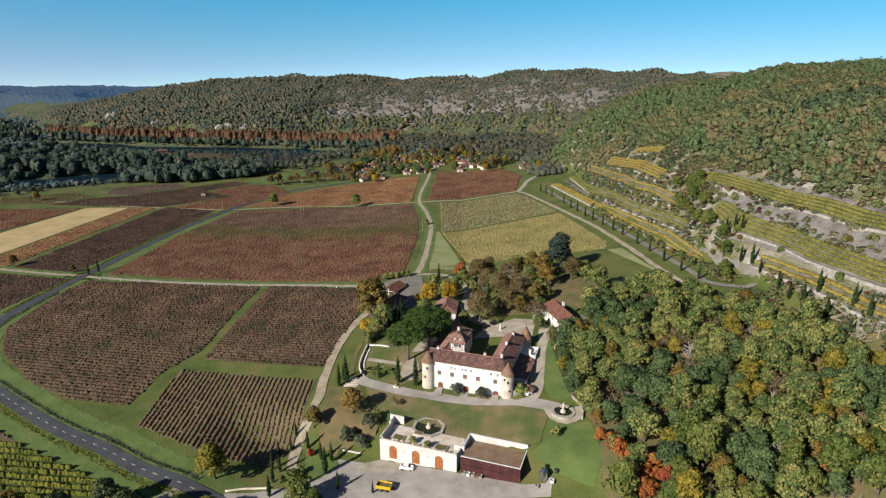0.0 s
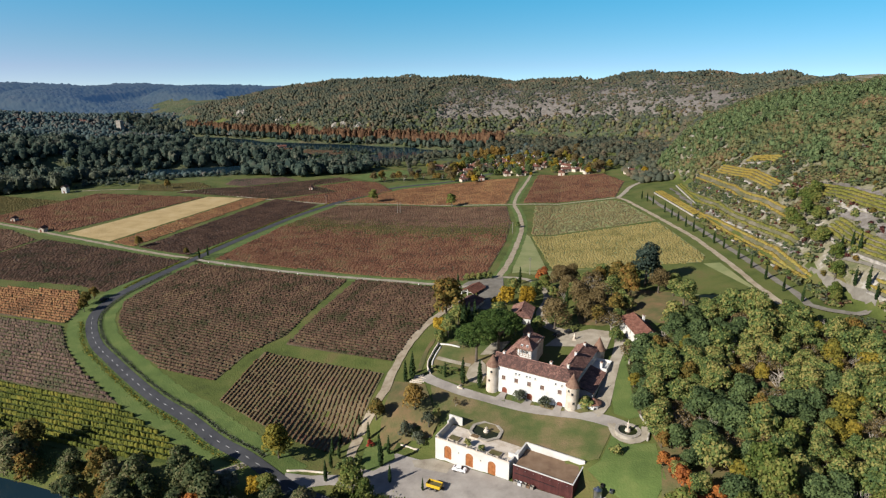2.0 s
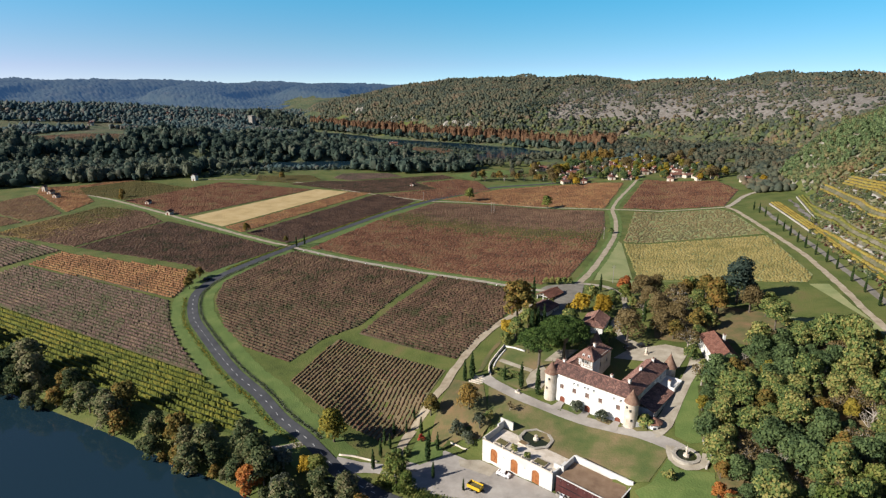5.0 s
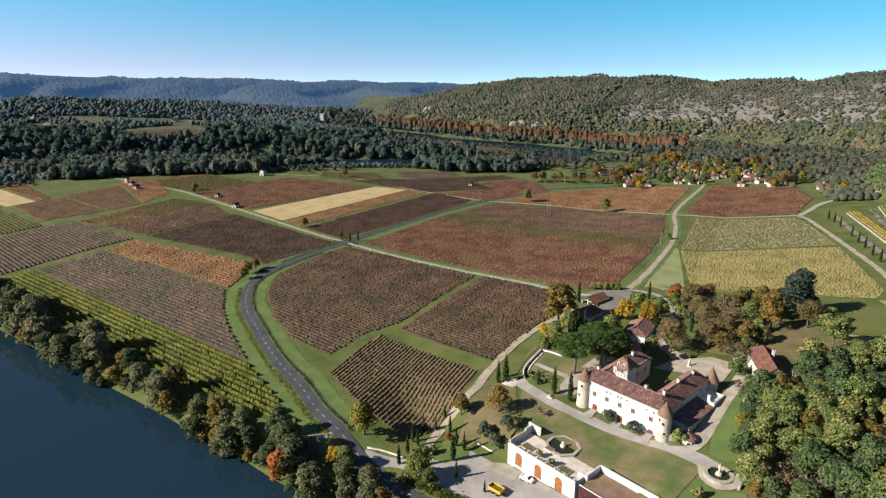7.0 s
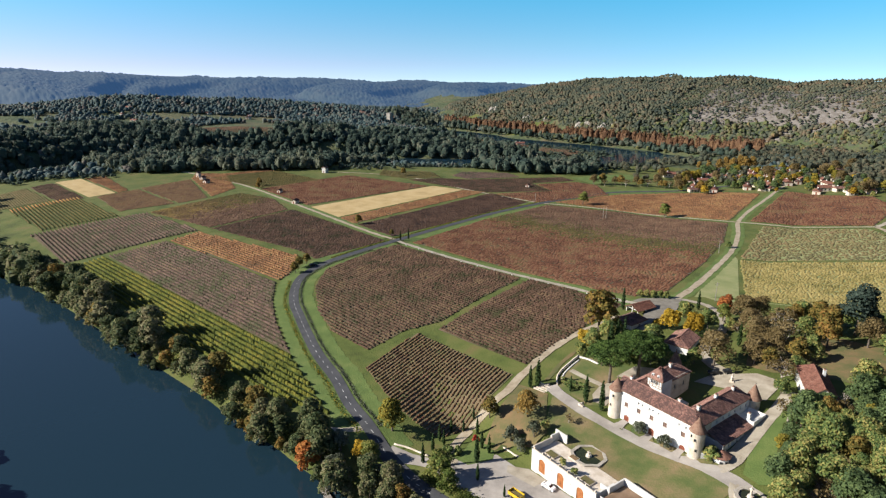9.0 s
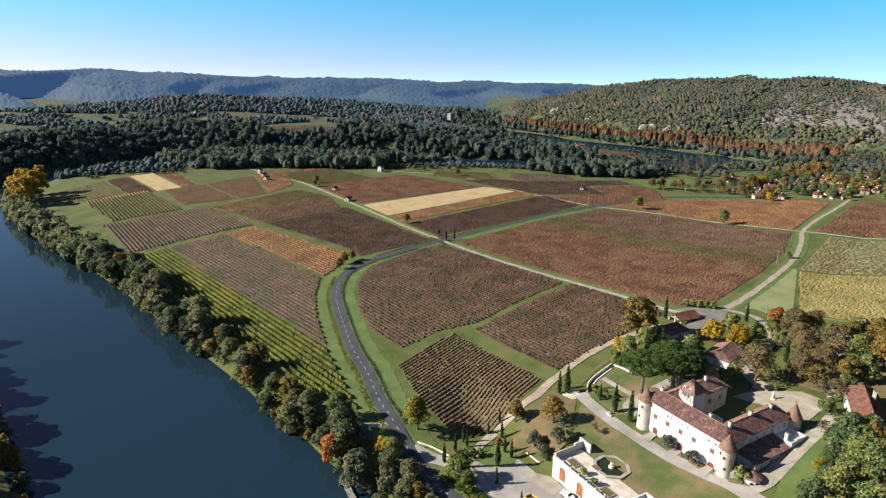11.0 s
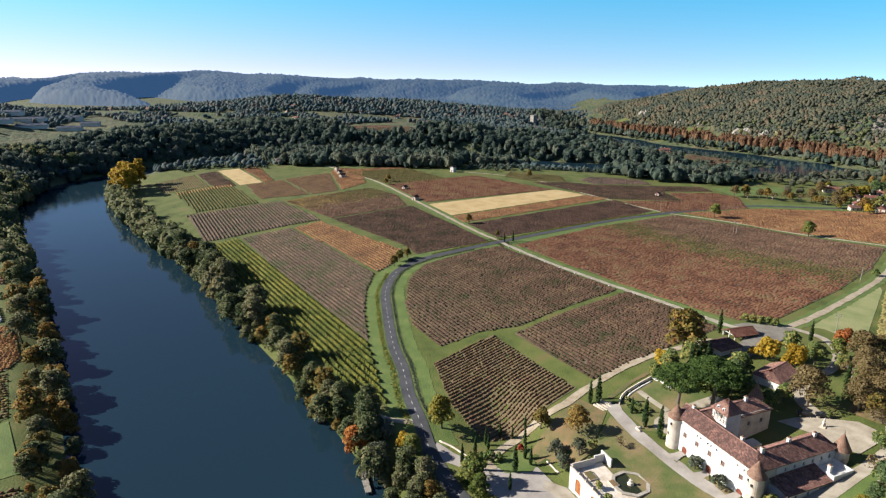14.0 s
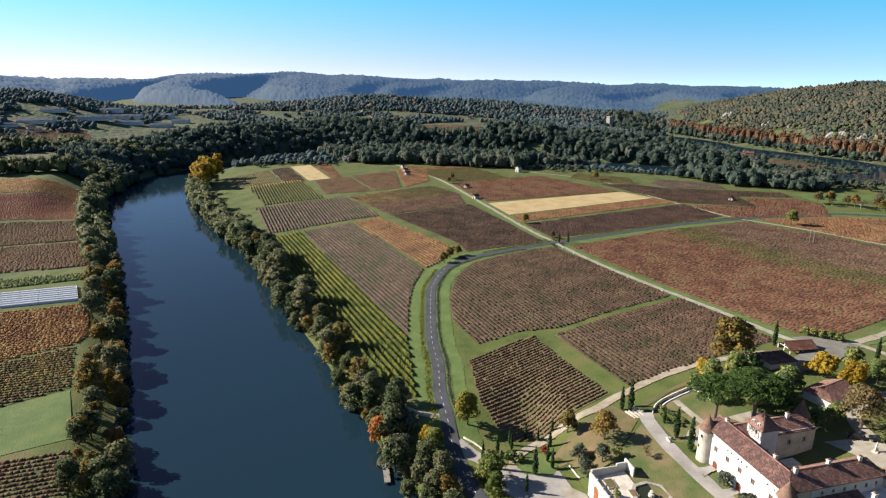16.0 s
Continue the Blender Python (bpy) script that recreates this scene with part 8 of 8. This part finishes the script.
# ---------------------------------------------------------------- poles, dock, vehicles and yard clutter
def pole(x, y, tall, label, arms=1):
    ob = tagged(new("power_pole"), label, "pole")
    ob.matrix_basis = pose(x, y, ground_z(x, y), 0, 0, 20)
    bm = bmesh.new()
    tube(bm, (0, 0, -0.5), (0, 0, tall), 0.16, 0.1, 8)
    part("shaft", bm, WOOD_POLE, ob)
    for k in range(arms):
        boxpart("crossarm", (-0.8, 0.8, -0.06, 0.06, tall - 0.5 - 0.8 * k, tall - 0.38 - 0.8 * k), WOOD_POLE, ob)
        for x_ in (-0.7, 0, 0.7):
            bm = bmesh.new()
            lathe(bm, [(0.05, tall - 0.379 - 0.8 * k), (0.08, tall - 0.25 - 0.8 * k), (0, tall - 0.15 - 0.8 * k)], 6, m=pose(x_, 0.1, 0))
            part("insulator", bm, GLASS, ob)
    return ob


pole(-8.5, 297, 8.5, "tall grey timber power pole in the meadow", 2)
pole(-112, 432, 8, "grey timber power pole in the vines", 1)
pole(-110, 432, 8, "grey timber power pole in the vines", 1)
pole(-172.5, 447, 7.5, "grey timber power pole at the crossroads", 1)
pole(-24, 372, 7, "slim grey pole beside the lane", 1)
dock = tagged(new("landing_stage"), "grey timber landing stage on the river", "landing stage")
dock.matrix_basis = pose(-69.5, 133.5, WATER, 0, 0, -22)
for k in range(22):
    boxpart("plank", (-4.4 + k * 0.4, -4.04 + k * 0.4, -0.9, 0.9, 0.75, 0.83), WOOD_POLE, dock)
for x_ in (-4.2, -1.4, 1.4, 4.2):
    for y_ in (-0.8, 0.8):
        bm = bmesh.new()
        tube(bm, (x_, y_, -3), (x_, y_, 1.2), 0.11, 0.1, 6)
        part("pile", bm, WOOD_POLE, dock)
for y_ in (-0.75, 0.75):
    boxpart("rail", (-4.4, 4.4, y_ - 0.05, y_ + 0.05, 0.55, 0.749), WOOD_POLE, dock)


def wheel(parent, x, y, r, w):
    bm = bmesh.new()
    lathe(bm, [(0, -w / 2), (r * 0.6, -w / 2), (r * 0.96, -w / 2), (r, -w * 0.3), (r, w * 0.3), (r * 0.96, w / 2), (r * 0.6, w / 2), (0, w / 2)], 16)
    ob = part("wheel", bm, RUBBER, parent)
    ob.matrix_basis = pose(x, y, r, 90, 0, 0)
    bm = bmesh.new()
    lathe(bm, [(0, -w / 2 - 0.01), (r * 0.58, -w / 2 - 0.01), (r * 0.58, w / 2 + 0.01), (0, w / 2 + 0.01)], 12)
    part("rim", bm, STEEL, ob)


def car(x, y, turn, mat, label):
    ob = tagged(new("car"), label, "car")
    ob.matrix_basis = pose(x, y, ground_z(x, y) + 0.22, 0, 0, turn)
    side = [(-1.95, .35), (-1.98, .75), (-1.75, .95), (-1.0, 1.02), (-0.45, 1.45), (0.9, 1.5), (1.6, 1.05), (1.95, .9), (1.98, .4)]
    bm = bmesh.new()
    rows = [[bm.verts.new((a, s * (0.82 if b < 1.1 else 0.66), b)) for a, b in side] for s in (-1, 1)]
    bm.faces.new(rows[0])
    bm.faces.new(rows[1][::-1])
    for i in range(len(side)):
        j = (i + 1) % len(side)
        bm.faces.new((rows[0][i], rows[1][i], rows[1][j], rows[0][j]))
    bmesh.ops.bevel(bm, geom=bm.edges[:], offset=0.05, segments=2, affect="EDGES")
    part("body", bm, mat, ob)
    for name, b in (("windscreen", (-0.98, -0.5)), ("rear_window", (1.55, 0.98))):
        bm = bmesh.new()
        z0, z1 = 1.06, 1.42
        vs = [bm.verts.new(p) for p in ((b[0], -0.68, z0), (b[0], 0.68, z0), (b[1], 0.6, z1), (b[1], -0.6, z1))]
        d = Vector((-0.03 if b[0] < 0 else 0.03, 0, 0.03))
        ws = [bm.verts.new(v.co + d) for v in vs]
        bm.faces.new(ws)
        for i in range(4):
            bm.faces.new((vs[i], vs[(i + 1) % 4], ws[(i + 1) % 4], ws[i]))
        part(name, bm, GLASS, ob)
    for s in (-1, 1):
        boxpart("side_window", (-0.4, 0.9, s * 0.74 - 0.02, s * 0.74 + 0.02, 1.1, 1.38), GLASS, ob)
        boxpart("headlight", (-2.0, -1.9, s * 0.6 - 0.14, s * 0.6 + 0.14, 0.68, 0.82), STEEL, ob)
        boxpart("tail_light", (1.92, 2.0, s * 0.62 - 0.12, s * 0.62 + 0.12, 0.7, 0.85), L_RED, ob)
        for x_ in (-1.25, 1.25):
            wheel(ob, x_, s * 0.76, 0.31, 0.2)
    return ob


car(-18.0, 164.6, 170, CARWHITE, "small white parked car before the winery doors")
car(6.5, 231.5, 30, IRON, "dark parked car under the forecourt tree")
car(10.5, 233.5, 30, IRON, "dark parked car on the castle forecourt")
car(-196.2, 243, -100, IRON, "dark car on the country road")
tip = tagged(new("tipper_trailer"), "yellow tipper trailer parked in the winery yard", "trailer")
tip.matrix_basis = pose(-23.4, 156.8, ground_z(-23.4, 156.8) + 0.2, 0, 0, -12)
boxpart("bed", (-2.0, 2.0, -1.1, 1.1, 0.85, 1.0), YELLOW_PAINT, tip)
for b in ((-2.0, 2.0, -1.1, -1.02, 1.001, 1.8), (-2.0, 2.0, 1.02, 1.1, 1.001, 1.8), (-2.0, -1.92, -1.01, 1.01, 1.001, 1.8), (1.92, 2.0, -1.01, 1.01, 1.001, 1.8)):
    boxpart("side_panel", b, YELLOW_PAINT, tip)
boxpart("load", (-1.9, 1.9, -1.0, 1.0, 1.001, 1.35), LEAFLITTER, tip, label="dark grape pomace load")
boxpart("chassis", (-1.9, 2.8, -0.4, 0.4, 0.6, 0.849), IRON, tip)
for x_ in (-0.9, 0.7):
    for s in (-1, 1):
        wheel(tip, x_, s * 1.0, 0.45, 0.3)
tank = tagged(new("steel_tank"), "upright steel wine tank beside the barn", "tank")
tank.matrix_basis = pose(18.6, 157.2, ground_z(18.6, 157.2) + 0.2)
bm = bmesh.new()
lathe(bm, [(0, 0.3), (1.1, 0.4), (1.1, 3.0), (0.3, 3.5), (0.3, 3.7), (0, 3.7)], 20)
part("vessel", bm, STEEL, tank, smooth=False)
for a in (0, 120, 240):
    boxpart("leg", (0.75, 0.9, -0.07, 0.07, -0.3, 0.45), STEEL, tank, pose(0, 0, 0, 0, 0, a))
for k, (x, y, s, mt, lb) in enumerate(((-2.2, 161.2, .95, WOOD_POLE, "wooden crate by the barn wall"), (-1.1, 160.7, 1.0, PLASTIC, "pale plastic bin by the barn wall"), (0.2, 160.3, 1.0, WOOD_POLE, "wooden crate by the barn wall"), (1.2, 160.0, 0.8, TIMBER, "brown wooden cask crate by the barn"), (2.2, 159.6, 0.9, WOOD_POLE, "stacked wooden crate by the barn"), (20.8, 156, 1.0, PLASTIC, "pale plastic tub beside the tank"), (22, 158, 0.9, STEEL, "steel drum beside the tank"), (19.8, 159.5, 0.8, IRON, "dark bin beside the barn"), (16.8, 155.4, 0.9, WOOD_POLE, "wooden pallet stack in the yard"))):
    ob = tagged(new("crate"), lb, "crate")
    ob.matrix_basis = pose(x, y, ground_z(x, y) + 0.21, 0, 0, -18)
    boxpart("base", (-s / 2, s / 2, -s / 2, s / 2, 0, 0.12), mt, ob)
    for b in ((-s / 2, s / 2, -s / 2, -s / 2 + 0.06), (-s / 2, s / 2, s / 2 - 0.06, s / 2), (-s / 2, -s / 2 + 0.06, -s / 2 + 0.061, s / 2 - 0.061), (s / 2 - 0.06, s / 2, -s / 2 + 0.061, s / 2 - 0.061)):
        boxpart("side", (*b, 0.121, s * 0.9), mt, ob)
# stone markers along the gravel lane
for x, y in [(float(np.interp(q, [p[0] for p in LANE_E[:6]], [p[1] for p in LANE_E[:6]])) and (q, float(np.interp(q, [p[0] for p in LANE_E[:6]], [p[1] for p in LANE_E[:6]])) - 1.9)) for q in range(-180, -48, 11)]:
    ob = tagged(new("marker_stone"), "white marker stone at the lane's edge", "stone", "lane markers")
    bm = bmesh.new()
    lathe(bm, [(0.3, -0.2), (0.28, 0.45), (0.15, 0.6), (0, 0.62)], 8, 0.08, int(-x))
    part("block", bm, WHITEWALL, ob)
    ob.matrix_basis = pose(x, y, ground_z(x, y) + 0.1)
